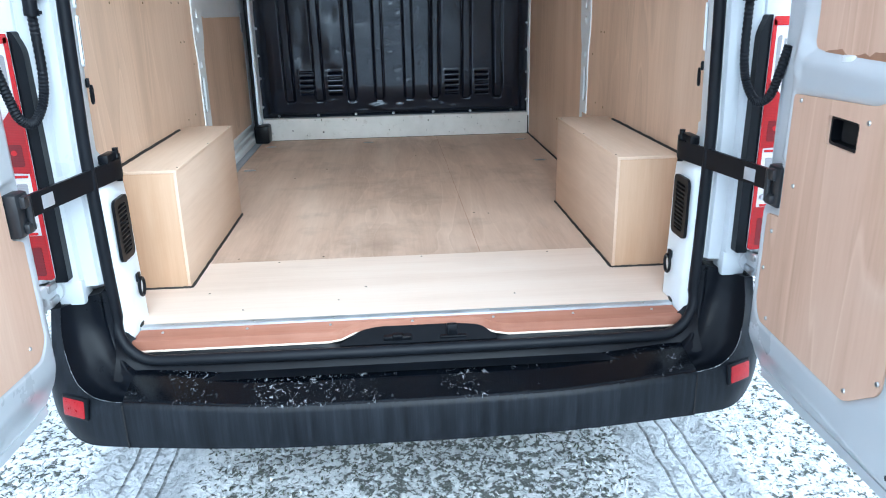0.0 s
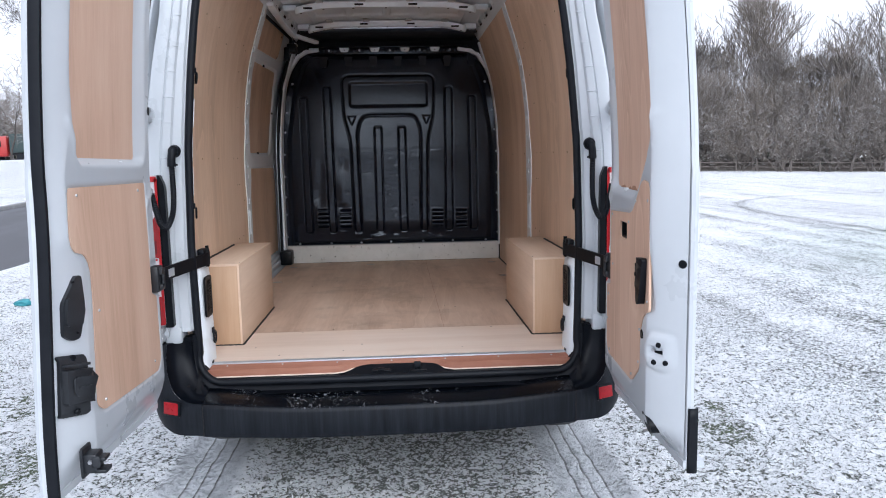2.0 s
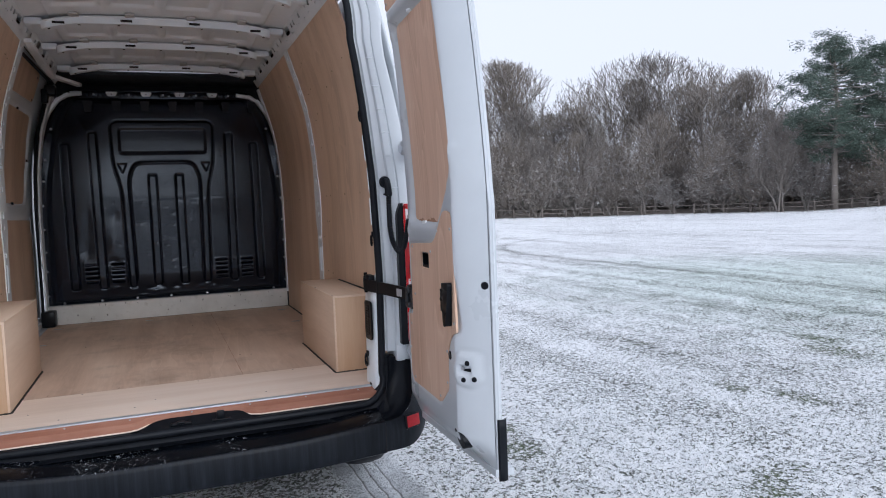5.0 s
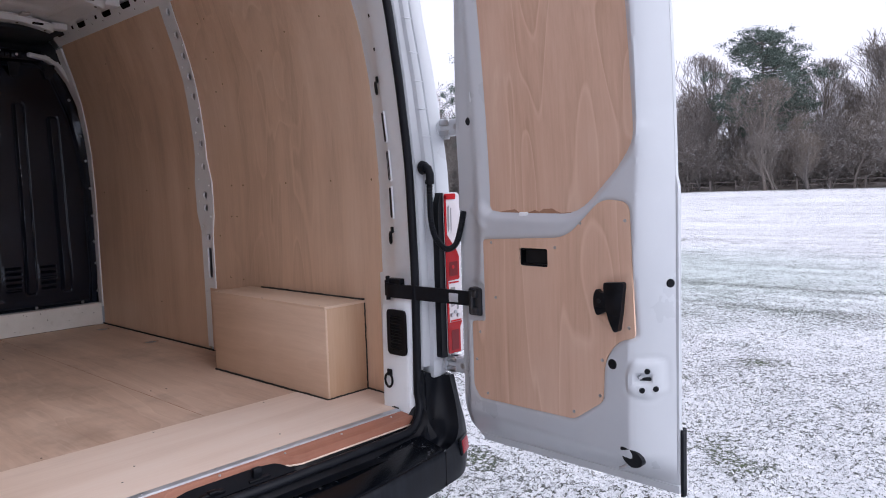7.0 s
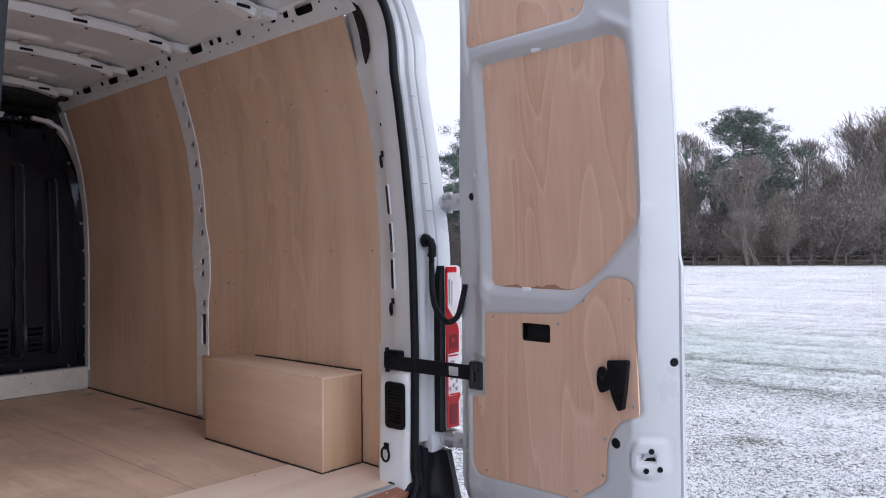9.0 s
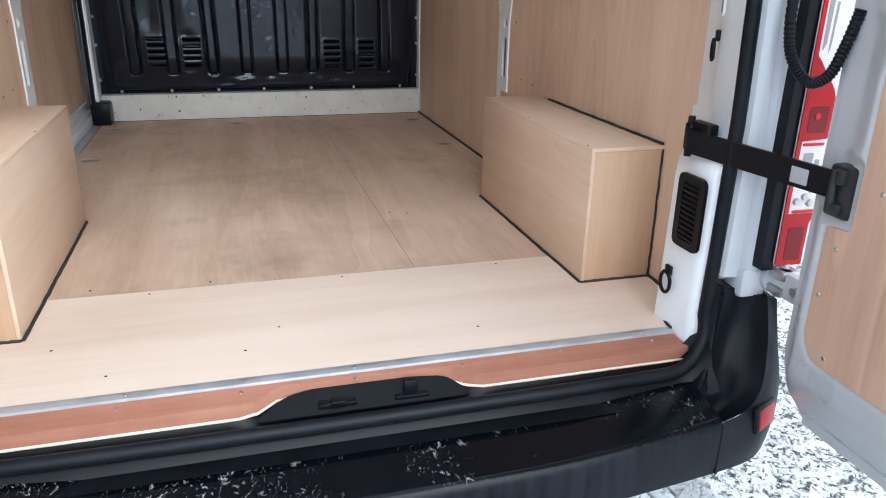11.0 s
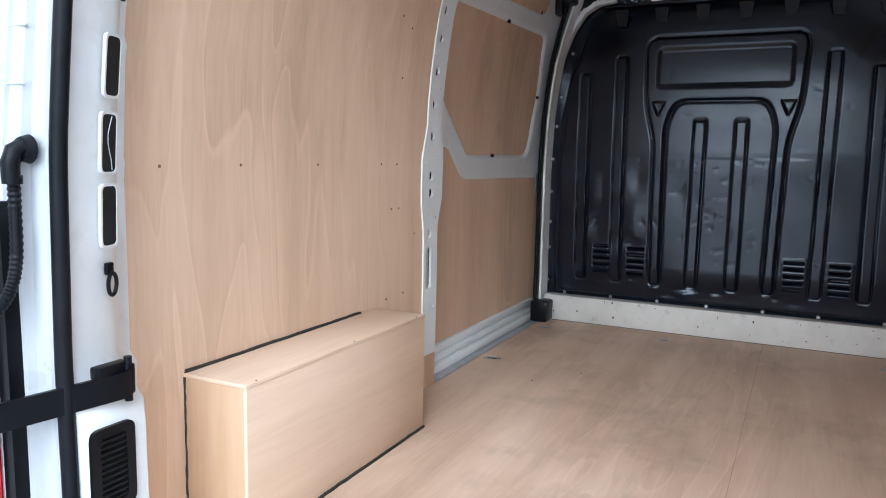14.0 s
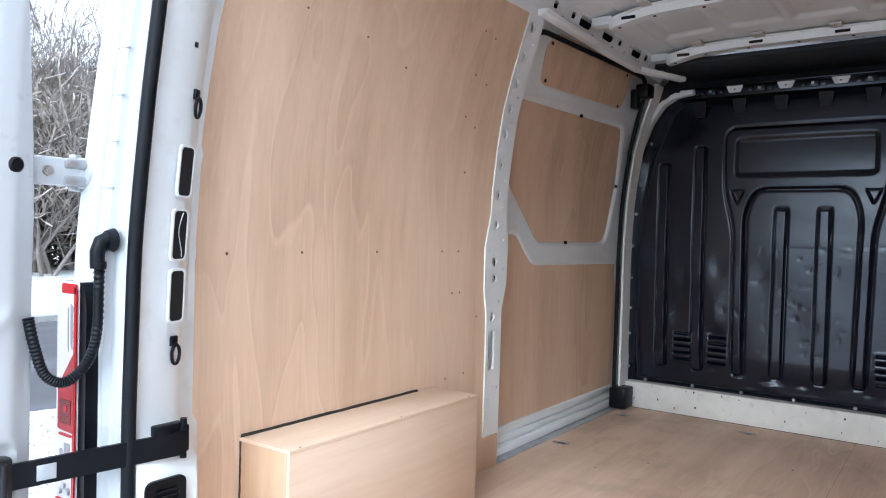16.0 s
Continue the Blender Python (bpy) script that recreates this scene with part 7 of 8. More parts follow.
def limb_mesh(name, segs, sides=3, fat=1.0):
    A = np.array([s[0] for s in segs])
    B = np.array([s[1] for s in segs])
    ra, rb = np.array([s[2] for s in segs]) * fat, np.array([s[3] for s in segs]) * fat
    D = B - A
    D /= np.linalg.norm(D, axis=1)[:, None] + 1e-9
    ref = np.where(np.abs(D[:, 2:3]) > 0.9, [[1.0, 0, 0]], [[0, 0, 1.0]])
    S = np.cross(D, ref)
    S /= np.linalg.norm(S, axis=1)[:, None] + 1e-9
    U = np.cross(D, S)
    ring = []
    if sides == 2:
        q = np.arange(len(segs))[:, None] * 2.4
        S = S * np.cos(q) + U * np.sin(q)
    for C, r in ((A, ra), (B, rb)):
        for k in range(sides):
            t = 2 * math.pi * k / sides + (0.5 if sides > 2 else 0.0)
            ring.append(C + (S * math.cos(t) + U * math.sin(t)) * r[:, None])
    V = np.stack(ring, 1).reshape(-1, 3)
    base = np.arange(len(segs))[:, None] * (2 * sides)
    F = np.concatenate([np.stack([base[:, 0] + k, base[:, 0] + (k + 1) % sides, base[:, 0] + sides + (k + 1) % sides, base[:, 0] + sides + k], 1) for k in range(sides if sides > 2 else 1)])
    me = bpy.data.meshes.new(name)
    return raw_mesh(me, V, F)


def bare_tree(label, segs, bark_mat, twig_mat, fat=1.0, group=""):
    """A tree with trunk and crown as parts."""
    t = thing("bare_tree", label, "tree", group)
    low = [s for s in segs if s[4] <= 1]
    high = [s for s in segs if s[4] > 1]
    part_mesh("trunk", limb_mesh("trunk", low, 4), bark_mat, t, smooth=False)
    part_mesh("crown", limb_mesh("crown", high, 2, fat * 1.15), twig_mat, t, smooth=False)
    return t


def polar(direction, r):
    a = radians(direction)
    return r * math.sin(a), r * math.cos(a)


def put_at(x, y, scale=1.0, turn=0.0, sink=0.0, stretch=1.0):
    z = float(ground_z(np.array(x), np.array(y))) - 0.03 - sink
    return Matrix.Translation((x, y, z)) @ Matrix.Rotation(turn, 4, "Z")


def place(kind, x, y, scale, turn, stretch=1.0):
    o = copy_thing(kind, put_at(x, y, 1, turn))
    o.scale = (scale, scale, scale * stretch)
    return o


WOOD = "woodland edge"
TALL_H = []


def tall_tree(seed):
    segs = grow(seed, 11.0, 0.72, 0.34, 0.14, 3, [21, 8, 5], lift=0.32, start=0.14, thin=0.0115, stems=3, splay=0.17, blen=0.52, crown=(6.4, 3.3, 4.3))
    TALL_H.append(max(q[1].z for q in segs))
    return bare_tree("tall bare tree with frosted twigs at the woodland edge", segs, BARK, TWIG, 1.0, WOOD)


FAN_H, OAK_H = [], []


def fan_tree(seed):
    """A tall tree whose limbs fan upwards to a rounded crown."""
    segs = grow(seed, 8.4, 0.66, 0.34, 0.19, 4, [12, 8, 5, 3], lift=0.38, start=0.26, thin=0.0125, blen=1.0, crown=(5.6, 4.1, 4.4))
    FAN_H.append(max(q[1].z for q in segs))
    return bare_tree("tall bare tree with a fanned rounded crown behind the wood", segs, BARK_FAR, TWIG, 1.0, WOOD)


def spread_tree(seed):
    """A broad field-edge tree with long, frosted, nearly level limbs."""
    segs = grow(seed, 6.6, 0.95, 0.10, 0.22, 4, [15, 7, 5, 3], lift=0.16, start=0.16, thin=0.016, blen=1.0, droop=0.03)
    OAK_H.append(max(q[1].z for q in segs))
    return bare_tree("broad bare tree with frosted spreading limbs beside the fence", segs, BARK, TWIG, 1.1, WOOD)


tall = [tall_tree(11 + k) for k in range(5)]
fan = [fan_tree(51 + k) for k in range(4)]
spreading = [spread_tree(61 + k) for k in range(3)]
scrub = [bare_tree("dense frosted scrub tree at the woodland edge", grow(31 + k, 4.6, 0.8, 0.25, 0.08, 3, [10, 6, 4], lift=0.18, stems=4, start=0.08, thin=0.018, splay=0.3), BARK, TWIG, 1.15, WOOD) for k in range(4)]
rng = random.Random(42)
used = set()


def plant(kinds, x, y, scale, stretch=1.0):
    k = rng.randrange(len(kinds))
    src = kinds[k]
    if kinds is tall:
        scale *= 11.0 / TALL_H[k]
    elif kinds is fan:
        scale *= 11.0 / FAN_H[k]
    elif kinds is spreading:
        scale *= 11.0 / OAK_H[k]
    if src.name not in used:
        used.add(src.name)
        src.matrix_basis = put_at(x, y, 1, rng.uniform(0, 6.28))
        src.scale = (scale, scale, scale * stretch)
        return src
    return place(src, x, y, scale, rng.uniform(0, 6.28), stretch)


EDGE_R = 74.0
# height of the wood's skyline by direction
TOPS = [(10, 13.5), (18, 15), (21.6, 16.3), (24.1, 15.0), (26.5, 16.2), (28.1, 15.4), (29.9, 13.2), (32.3, 13.8), (34.2, 13.2), (35.5, 12.4), (36.6, 15.6), (38.6, 16.0), (41.5, 14.6), (43.1, 13.0), (45.6, 13.5), (47.5, 12.4), (49.3, 11.7), (52, 11.0), (56.2, 13.1), (60, 13.0), (66.6, 13.2), (68.5, 11.6), (74, 11.5), (78.2, 12.4), (80, 13.9), (81, 13.3), (90, 13.5)]
# trees that stand out against the sky: direction and how far behind the edge
for dd, r0 in ((21.4, 15), (26.4, 15), (27.9, 18), (32.4, 12), (36.8, 10), (38.6, 12), (41.3, 11), (44.3, 20), (45.9, 18), (56.3, 14), (61, 14), (66.5, 10), (75.0, 14), (78.3, 10), (80.0, 12), (81.4, 10), (85, 14)):
    plant(fan, *polar(dd, EDGE_R + r0), float(lerp(TOPS, dd)) * 1.01 / 11.0 * (EDGE_R + r0 + 2) / 76.0)
for dd in (48.6, 50.2, 51.8, 53.4, 67.6, 69.2, 70.6, 72.0, 73.4, 76.0):
    plant(fan, *polar(dd, EDGE_R + 24), float(lerp(TOPS, dd)) * 0.84 / 11.0 * (EDGE_R + 24) / 76.0)
for row, (r0, step) in enumerate(((3, 2.9), (9, 2.6), (18, 2.6))):
    d = 12.5
    while d < 88:
        dd = d + rng.uniform(-0.7, 0.7)
        x, y = polar(dd, EDGE_R + r0 + rng.uniform(-2, 2))
        top_ = float(lerp(TOPS, dd)) * (0.68, 0.80, 0.88)[row] * rng.uniform(0.88, 1.0) * (EDGE_R + r0) / 76.0
        if not (48.2 < dd < 54.5 and row < 2) and not (68.5 < dd < 75 and row < 1):
            plant(tall if rng.random() < 0.5 else fan, x, y, top_ / 11.0)
        d += step * rng.uniform(0.65, 1.35)
for dd in (19, 22.6, 26.0, 29.3, 33.6, 38.0, 42.4, 46.2, 58.5, 63, 77.2, 80.5, 84):
    plant(spreading, *polar(dd + rng.uniform(-0.4, 0.4), EDGE_R - 1.8 + rng.uniform(-0.4, 0.6)), rng.uniform(0.62, 0.78))
for row, (r0, step, sc0, sc1) in enumerate(((-1.0, 2.6, 0.55, 0.85), (5, 2.4, 0.8, 1.15), (14, 2.8, 0.95, 1.3))):
    d = 12.0
    while d < 88:
        x, y = polar(d + rng.uniform(-0.6, 0.6), EDGE_R + r0 + rng.uniform(-1.5, 1.5))
        plant(scrub, x, y, rng.uniform(sc0, sc1), rng.uniform(0.85, 1.15))
        d += step * 0.78 * rng.uniform(0.6, 1.5)
for dd, sc in ((72.4, 0.72), (74.6, 0.62), (47.6, 0.80)):
    plant(tall, *polar(dd, EDGE_R - 3.5), sc)

# dark evergreen ivy and holly low in the wood, and its leaf-littered floor
LEAF = painted("ivy_leaves", (0.075, 0.082, 0.065), (0.15, 0.155, 0.13), 0.6, 2.5, relief=0)
BRACKEN = painted("bracken_floor", (0.16, 0.135, 0.12), (0.30, 0.26, 0.23), 0.9, 1.4, relief=0.5, dirt=(0.5, 0.5, 0.52))


def leaf_cloud(name, seed, n, size, leaf, squash=0.75):
    rs = np.random.RandomState(seed)
    lobes = rs.normal(size=(14, 3)) * size * 0.45 * [1, 1, squash] + [0, 0, size * squash * 0.9]
    c = lobes[rs.randint(0, 14, n)] + rs.normal(size=(n, 3)) * size * 0.22
    c[:, 2] = np.abs(c[:, 2])
    a, b = rs.normal(size=(n, 3)), rs.normal(size=(n, 3))
    a /= np.linalg.norm(a, axis=1)[:, None]
    b -= a * (a * b).sum(1)[:, None]
    b /= np.linalg.norm(b, axis=1)[:, None]
    s = leaf * rs.uniform(0.6, 1.4, (n, 1))
    V = np.stack([c - a * s, c + b * s * 0.55, c + a * s, c - b * s * 0.55], 1).reshape(-1, 3)
    me = bpy.data.meshes.new(name)
    return raw_mesh(me, V, np.arange(4 * n).reshape(-1, 4))


ivy_mesh = [leaf_cloud("ivy_bush", 5 + k, 900, 2.0, 0.30) for k in range(3)]
for m_ in ivy_mesh:
    m_.materials.append(LEAF)
d = 12.0
while d < 88:
    for r0 in (13, 24):
        x, y = polar(d + rng.uniform(-1, 1), EDGE_R + r0 + rng.uniform(-2, 2))
        o = new("ivy_bush", rng.choice(ivy_mesh))
        s_ = rng.uniform(0.7, 1.3)
        o.matrix_basis = put_at(x, y, 1, rng.uniform(0, 6.28), 0.2)
        o.scale = (s_ * 1.2, s_ * 1.2, s_ * (0.8 + 0.25 * (r0 > 20)))
        tagged(o, "dark evergreen undergrowth between the bare trees", "bush", WOOD)
    d += 3.0
th = np.radians(np.linspace(8, 92, 200))
rr_ = np.concatenate([np.linspace(EDGE_R - 1.0, EDGE_R + 8, 14), np.linspace(EDGE_R + 11, EDGE_R + 60, 8)])
TH, RR = np.meshgrid(th, rr_, indexing="ij")
BX, BY = RR * np.sin(TH), RR * np.cos(TH)
BZ = ground_z(BX, BY) + smooth01(RR, EDGE_R - 1.0, EDGE_R + 6) * (0.5 + 0.5 * fbm(BX, BY, 0.5, 9)) - 0.05
tagged(part_mesh("woodland_floor", grid_mesh("woodland_floor", np.stack([BX, BY, BZ], -1)), BRACKEN), "brown bracken and leaf litter under the wood", "undergrowth", kind="structure")

# ---------- pines ----------
NEEDLE = painted("pine_needles", (0.045, 0.072, 0.056), (0.11, 0.15, 0.122), 0.7, 1.2, relief=0, dirt=(0.36, 0.39, 0.40))


def pine(seed, height, width, label, low=0.34):
    """An old Scots pine: bare lower trunk, crooked limbs, flat clumps of needles with gaps."""
    R, rs = random.Random(seed), np.random.RandomState(seed)
    t = thing("pine_tree", label, "tree")
    spine = [Vector((0, 0, -0.2)), Vector((0.15, 0.1, height * 0.3)), Vector((0.4, 0.0, height * 0.6)), Vector((0.1, 0.1, height * 0.97))]
    rad = (0.30, 0.25, 0.17, 0.05)
    segs = [(a, b, ra, rb, 0) for a, b, ra, rb in zip(spine, spine[1:], rad, rad[1:])]
    tufts = []
    for k in range(74):
        f = low + (1 - low) * (k + R.random()) / 74
        z = height * f
        reach = width * R.uniform(0.45, 1.1) * min(1, (1.07 - f) * 2.3) * min(1, 0.55 + (f - low) * 1.6)
        a = R.uniform(0, 6.28)
        p = Vector((0.2, 0.05, z * 0.97))
        mid_ = p + Vector((math.cos(a) * reach * 0.5, math.sin(a) * reach * 0.5, R.uniform(-0.3, 0.3)))
        q = p + Vector((math.cos(a + 0.2) * reach, math.sin(a + 0.2) * reach, R.uniform(-0.3, 1.0)))
        segs.append((p, mid_, 0.075, 0.05, 1))
        segs.append((mid_, q, 0.05, 0.018, 1))
        for j in range(5):
            c = mid_.lerp(q, R.uniform(0.1, 1.1)) + Vector((R.gauss(0, 0.7), R.gauss(0, 0.7), R.gauss(0.2, 0.45)))
            tufts.append((c, R.uniform(0.35, 0.75)))
    part_mesh("trunk", limb_mesh("trunk", segs, 6), BARK, t, smooth=False)
    n = 130
    C = np.repeat(np.array([c for c, _ in tufts]), n, 0)
    S = np.repeat(np.array([s for _, s in tufts]), n)[:, None]
    dirs = rs.normal(size=(len(C), 3)) * [1, 1, 0.7] + [0, 0, 0.35]
    dirs /= np.linalg.norm(dirs, axis=1)[:, None]
    off = rs.normal(size=(len(C), 3)) * S * [0.50, 0.50, 0.34]
    side = np.cross(dirs, rs.normal(size=(len(C), 3)))
    side /= np.linalg.norm(side, axis=1)[:, None]
    a = C + off
    b = a + dirs * S * 0.32
    w = 0.036
    V = np.stack([a - side * w, a + side * w, b], 1).reshape(-1, 3)
    me = raw_mesh(bpy.data.meshes.new("needles"), V, np.arange(3 * len(C)).reshape(-1, 3))
    part_mesh("needles", me, NEEDLE, t, "blue-green needle clumps", smooth=False)
    return t


p = pine(3, 14.6, 5.6, "blue-green pine standing among bare trees")
p.matrix_basis = put_at(*polar(51.2, EDGE_R - 2.5))
p = pine(4, 14.4, 5.8, "tall blue-green pine at the woodland edge", 0.24)
p.matrix_basis = put_at(*polar(54.2, EDGE_R + 2))
p = pine(7, 14.6, 7.0, "blue-green pine behind a bare tree at the field's edge", 0.42)
p.matrix_basis = put_at(*polar(71.6, EDGE_R + 1.0))
plant(fan, *polar(71.9, EDGE_R - 4.0), 0.92)

# ---------- unseen wood added behind the camera to darken the bulkhead's reflections, one mass ---
def gathered(name, items):
    """One mesh out of many placed copies: (mesh, x, y, scale, turn)."""
    VV, FF, base = [], [], 0
    for me, x, y, sc, turn in items:
        n = len(me.vertices)
        v = np.empty(n * 3, np.float32)
        me.vertices.foreach_get("co", v)
        v = v.reshape(-1, 3) * sc
        c, si = math.cos(turn), math.sin(turn)
        z = float(ground_z(np.array(x), np.array(y))) - 0.1
        VV.append(np.stack([v[:, 0] * c - v[:, 1] * si + x, v[:, 0] * si + v[:, 1] * c + y, v[:, 2] + z], 1))
        f = np.empty(len(me.loops), np.int32)
        me.loops.foreach_get("vertex_index", f)
        FF.append(f.reshape(-1, 4) + base)
        base += n
    return raw_mesh(bpy.data.meshes.new(name), np.concatenate(VV), np.concatenate(FF))


far_items = []
crowns = [c.data for t in tall + fan + scrub for c in t.children if c.name.startswith("crown")]
trunks = [c.data for t in tall + fan for c in t.children if c.name.startswith("trunk")]
d = 118.0
while d < 181:
    k = rng.randrange(9)
    x, y = polar(d + rng.uniform(-0.6, 0.6), EDGE_R + rng.uniform(0, 10))
    sc, turn = rng.uniform(1.1, 1.4), rng.uniform(0, 6.28)
    far_items += [(crowns[k], x, y, sc, turn), (trunks[k], x, y, sc, turn)]
    x, y = polar(d + rng.uniform(-0.6, 0.6), EDGE_R - 2 + rng.uniform(0, 6))
    far_items.append((crowns[9 + rng.randrange(4)], x, y, rng.uniform(0.9, 1.3), rng.uniform(0, 6.28)))
    x, y = polar(d, EDGE_R + 9)
    far_items.append((rng.choice(ivy_mesh), x, y, 2.2, rng.uniform(0, 6.28)))
    d += 1.5
far_wood = part_mesh("far_wood", gathered("far_wood", far_items), BARK_FAR, smooth=False)
tagged(far_wood, "unseen grey bare wood added behind the camera to darken reflections", "woodland", kind="stuff")

# ---------- post-and-rail fence ----------
FENCE = painted("weathered_fence_wood", (0.10, 0.085, 0.075), (0.19, 0.165, 0.15), 0.85, 6, relief=0.3)
fence = thing("field_fence", "weathered brown post-and-rail fence along the wood", "fence")
prev = None
fr = random.Random(8)
for k in range(37):
    d = 14 + k * 2.0 + fr.uniform(-0.35, 0.35)
    x, y = polar(d, EDGE_R - 3.2 + 0.5 * math.sin(d))
    z = float(ground_z(np.array(x), np.array(y)))
    bm = box_bm((-0.06, -0.06, -0.2), (0.06, 0.06, 0.98), 0.01)
    bmesh.ops.transform(bm, matrix=Matrix.Translation((x, y, z)), verts=bm.verts)
    part("post", bm, FENCE, fence)
    if prev:
        for h in (0.42, 0.82) if k % 7 else (0.82,):
            A, B = Vector((prev[0], prev[1], prev[2] + h)), Vector((x, y, z + h))
            bm = box_bm((-0.03, -0.06, 0), (0.03, 0.06, (B - A).length), 0.0, Matrix.Translation(A) @ (B - A).to_track_quat("Z", "Y").to_matrix().to_4x4() @ Matrix.Rotation(radians(90), 4, "Z"))
            part("rail", bm, FENCE, fence)
    prev = (x, y, z)

# ---------- beyond the road ----------
oak = bare_tree("large spreading bare tree across the road", grow(77, 13.5, 0.95, 0.26, 0.36, 5, [17, 9, 7, 6, 5], lift=0.26, start=0.20, thin=0.0085, blen=0.74), BARK_NEAR, BARK_NEAR, 1.2)
oak.matrix_basis = put_at(*polar(-19.2, 50), turn=1.0)
sap = bare_tree("small snow-covered bare tree on the verge", grow(78, 5.2, 0.9, 0.1, 0.10, 3, [13, 7, 5], lift=0.1), BARK_NEAR, TWIG, 1.2)
sap.matrix_basis = put_at(*polar(-27.9, 70))
hedge_pos = [(-23.0 + rng.uniform(-1, 1), y) for y in np.arange(-24, 34, 2.6)]
for x, y in hedge_pos:
    place(scrub[rng.randrange(4)], x, y, rng.uniform(0.55, 0.8), rng.uniform(0, 6.28))
for x, y in [(-27 + rng.uniform(-2, 2), y) for y in np.arange(-22, 40, 4.5)]:
    place(tall[rng.randrange(5)], x, y, rng.uniform(0.6, 0.8), rng.uniform(0, 6.28))
for x, y, sc in ((-21.8, 10.4, 0.95), (-20.9, 13.2, 0.85), (-23.4, 8.2, 1.0), (-24.5, 12.0, 1.05), (-20.4, 9.2, 0.6)):
    plant(tall, x, y, sc)
    plant(scrub, x + 0.8, y - 0.6, 0.9)
HEDGE = painted("brown_hedge_leaves", (0.060, 0.050, 0.028), (0.14, 0.115, 0.065), 0.75, 3, relief=0, dirt=(0.55, 0.56, 0.58))
hm = [leaf_cloud("hedge_bush", 15 + k, 2200, 1.5, 0.09, 0.9) for k in range(2)]
for m_ in hm:
    m_.materials.append(HEDGE)
for y in np.arange(-22, 30, 2.2):
    o = new("hedge_bush", rng.choice(hm))
    o.matrix_basis = put_at(-22.0 + rng.uniform(-0.5, 0.5), y, 1, rng.uniform(0, 6.28), 0.2)
    tagged(o, "brown leafy hedge bush dusted with snow", "hedge", "hedge beyond the road")
for k in range(26):
    x, y = polar(-52 + k * 1.9 + rng.uniform(-0.5, 0.5), 150 + rng.uniform(-8, 8))
    place(scrub[rng.randrange(4)], x, y, rng.uniform(1.6, 2.0), rng.uniform(0, 6.28))
for k in range(22):
    x, y = polar(-52 + k * 2.2, 158 + rng.uniform(-4, 4))
    o = new("ivy_bush", rng.choice(ivy_mesh))
    o.matrix_basis = put_at(x, y, 1, rng.uniform(0, 6.28), 0.2)
    o.scale = (2.6, 2.6, 1.9)
    tagged(o, "dark distant evergreen bush", "bush", "distant woods")

# scrap of teal litter on the verge
bm = bmesh.new()
bmesh.ops.create_icosphere(bm, subdivisions=2, radius=0.07)
lr = random.Random(6)
for v_ in bm.verts:
    v_.co = Vector((v_.co.x * 1.3, v_.co.y, v_.co.z * 0.6)) * lr.uniform(0.6, 1.25)
    v_.co += Vector((-3.9, 4.75, float(ground_z(np.array(-3.9), np.array(4.75))) + 0.0))
tagged(part("litter_scrap", bm, painted("teal_wrapper", (0.03, 0.22, 0.26), (0.06, 0.32, 0.36), 0.4, 8), smooth=False), "crumpled teal plastic wrapper lying on the snow", "litter")

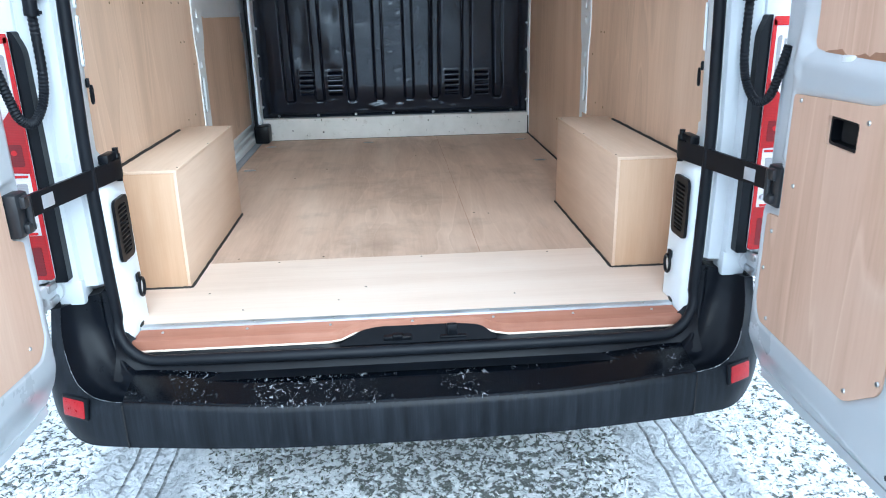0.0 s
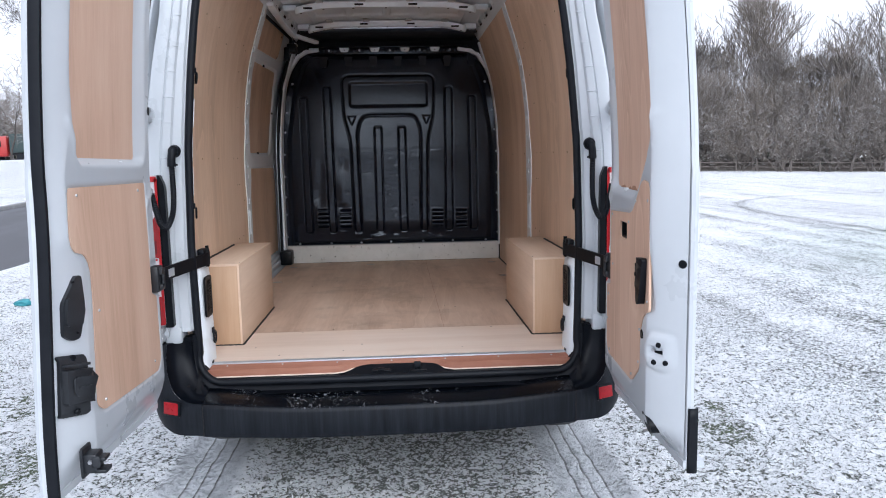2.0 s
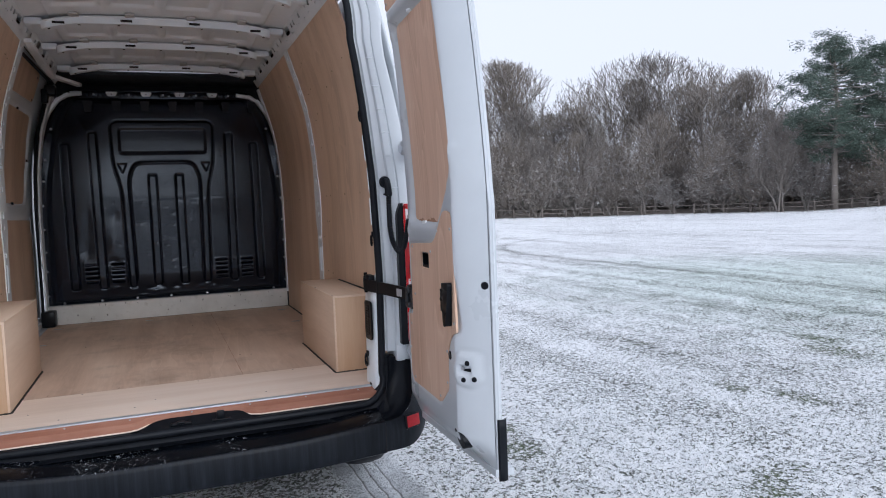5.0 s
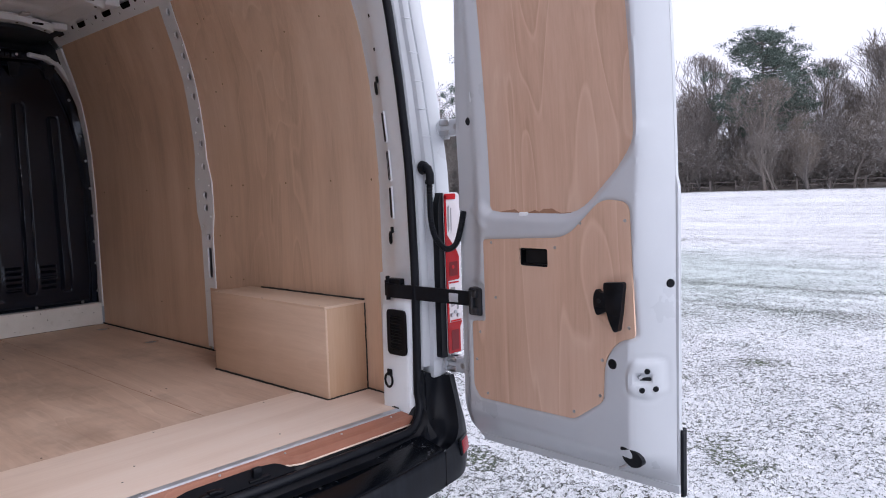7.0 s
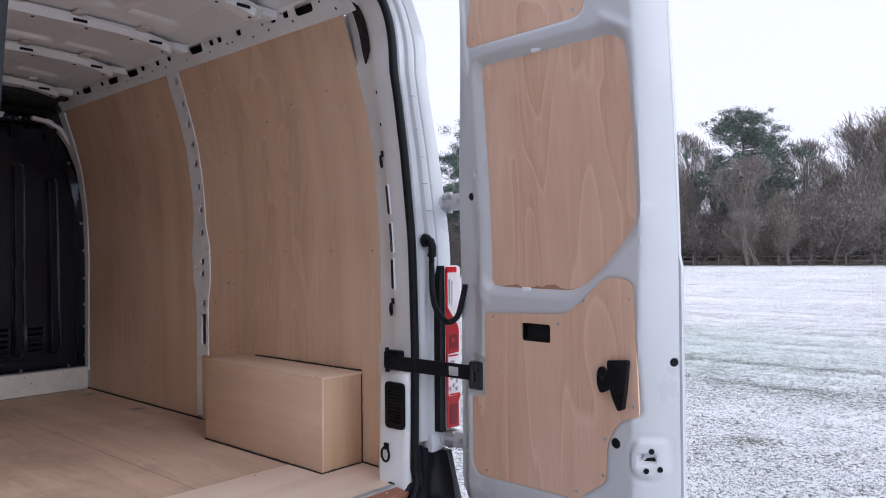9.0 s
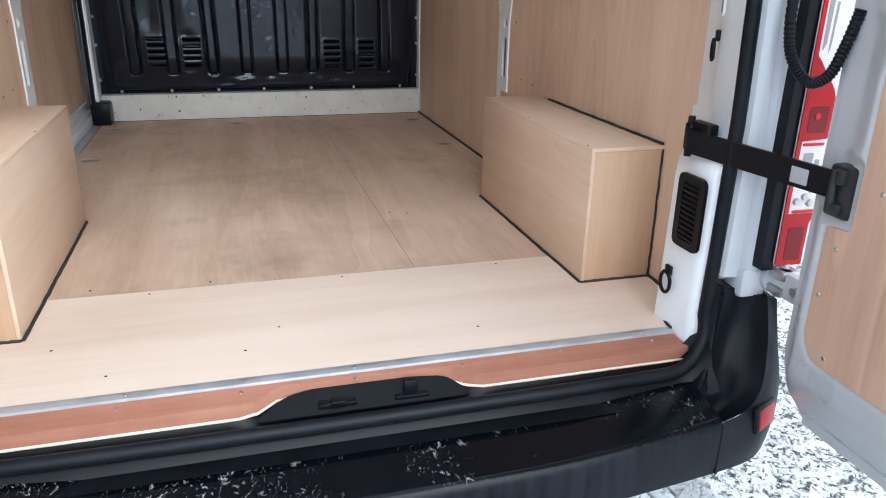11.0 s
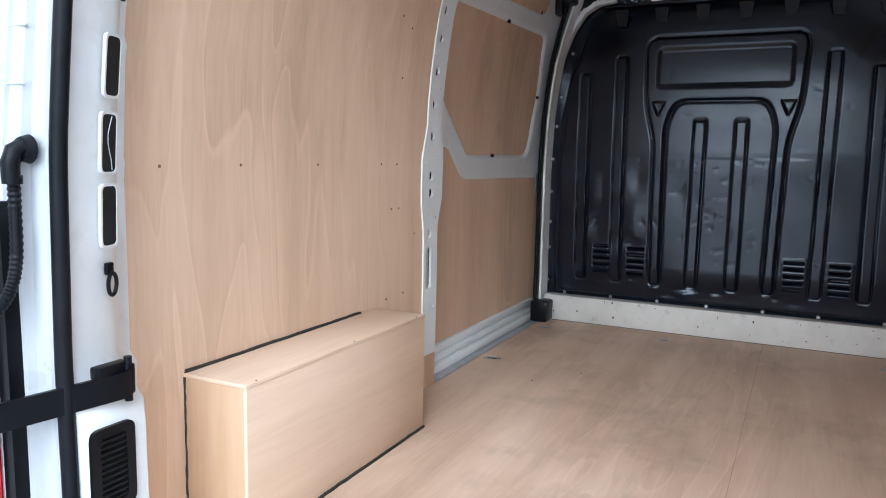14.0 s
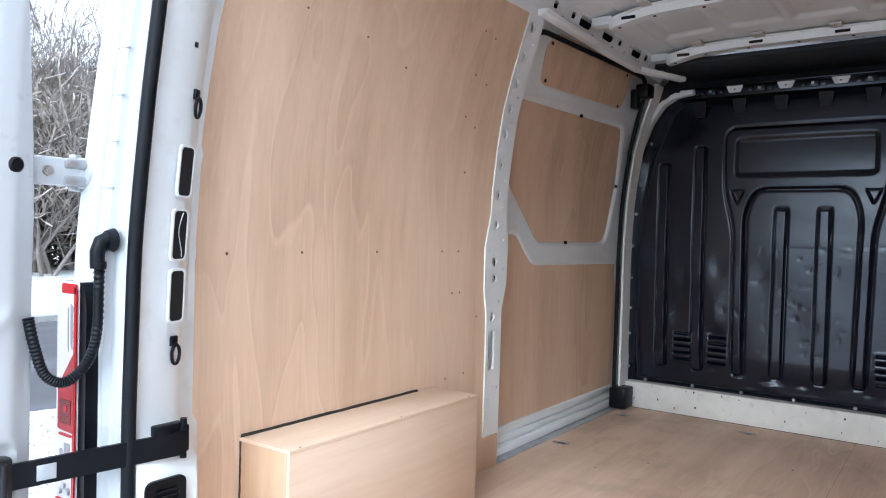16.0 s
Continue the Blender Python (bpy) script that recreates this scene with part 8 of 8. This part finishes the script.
# tall lighting mast
mast = thing("street_lamp", "tall grey lighting mast with a crossed lamp head", "lamp post")
mx, my = polar(-26.25, 58)
mz = float(ground_z(np.array(mx), np.array(my)))
bm = bmesh.new()
add_cyl(bm, (mx, my, mz - 0.2), (mx, my, mz + 14.0), 0.16, 0.07, n=10)
part("mast", bm, painted("galvanised_mast", (0.10, 0.10, 0.10), (0.17, 0.17, 0.175), 0.6, 3), mast)
for dx, dy in ((0.85, 0.2), (-0.85, -0.2), (0.2, -0.7), (-0.2, 0.7)):
    bm = bmesh.new()
    add_cyl(bm, (mx, my, mz + 13.9), (mx + dx * 0.7, my + dy * 0.7, mz + 14.0), 0.03, n=6)
    add_box(bm, (mx + dx - 0.25, my + dy - 0.15, mz + 13.92), (mx + dx + 0.25, my + dy + 0.15, mz + 14.04), 0.03)
    part("lamp_head", bm, ZINC, mast)

# parked lorry
lorry = thing("parked_lorry", "parked lorry with a red cab and dark green curtain trailer", "lorry")
lm = Matrix.Translation((*polar(-24.2, 108), float(ground_z(*[np.array(v) for v in polar(-24.2, 108)])))) @ Matrix.Rotation(radians(8), 4, "Z")
CURTAIN = painted("dark_green_curtain", (0.020, 0.036, 0.036), (0.034, 0.056, 0.055), 0.5, 0.8)
RED_CAB = painted("red_cab_paint", (0.30, 0.02, 0.02), (0.42, 0.035, 0.03), 0.35, 1.0)
part("trailer", box_bm((-6.2, -1.25, 1.1), (7.2, 1.25, 3.55), 0.05, lm), CURTAIN, lorry, "dark green curtain-sided trailer")
part("chassis", box_bm((-6.2, -1.0, 0.75), (7.2, 1.0, 1.1), 0.02, lm), DARK, lorry)
part("cab", box_bm((-8.9, -1.2, 0.6), (-6.5, 1.2, 3.3), 0.25, lm), RED_CAB, lorry, "red lorry cab")
part("cab_window", box_bm((-8.4, -1.22, 1.9), (-7.2, -1.19, 2.7), 0.05, lm), DARK, lorry)
for x in (-8.1, -5.0, 3.4, 4.7, 6.0):
    for yy in (-1.05, 1.05):
        bm = bmesh.new()
        add_cyl(bm, lm @ Vector((x, yy - 0.15, 0.5)), lm @ Vector((x, yy + 0.15, 0.5)), 0.5, n=16)
        part("wheel", bm, RUBBER, lorry)
SIGN = painted("white_sign_paint", (0.62, 0.63, 0.64), (0.72, 0.72, 0.73), 0.6, 2)
for x0, x1 in ((-1.2, -0.4), (-0.1, 0.65), (0.95, 1.6)):
    part("lettering_bar", box_bm((x0, -1.27, 2.35), (x1, -1.245, 2.95), 0.0, lm), SIGN, lorry, "plain white bar of lettering")
part("emblem", sheet(rounded([(-2.6, 2.2), (-1.8, 2.2), (-1.8, 3.05), (-2.6, 3.05)], 0.4), lambda u, z, d: lm @ Vector((u, -1.25 - d, z)), 0.02, step=9), SIGN, lorry, "plain white round emblem")
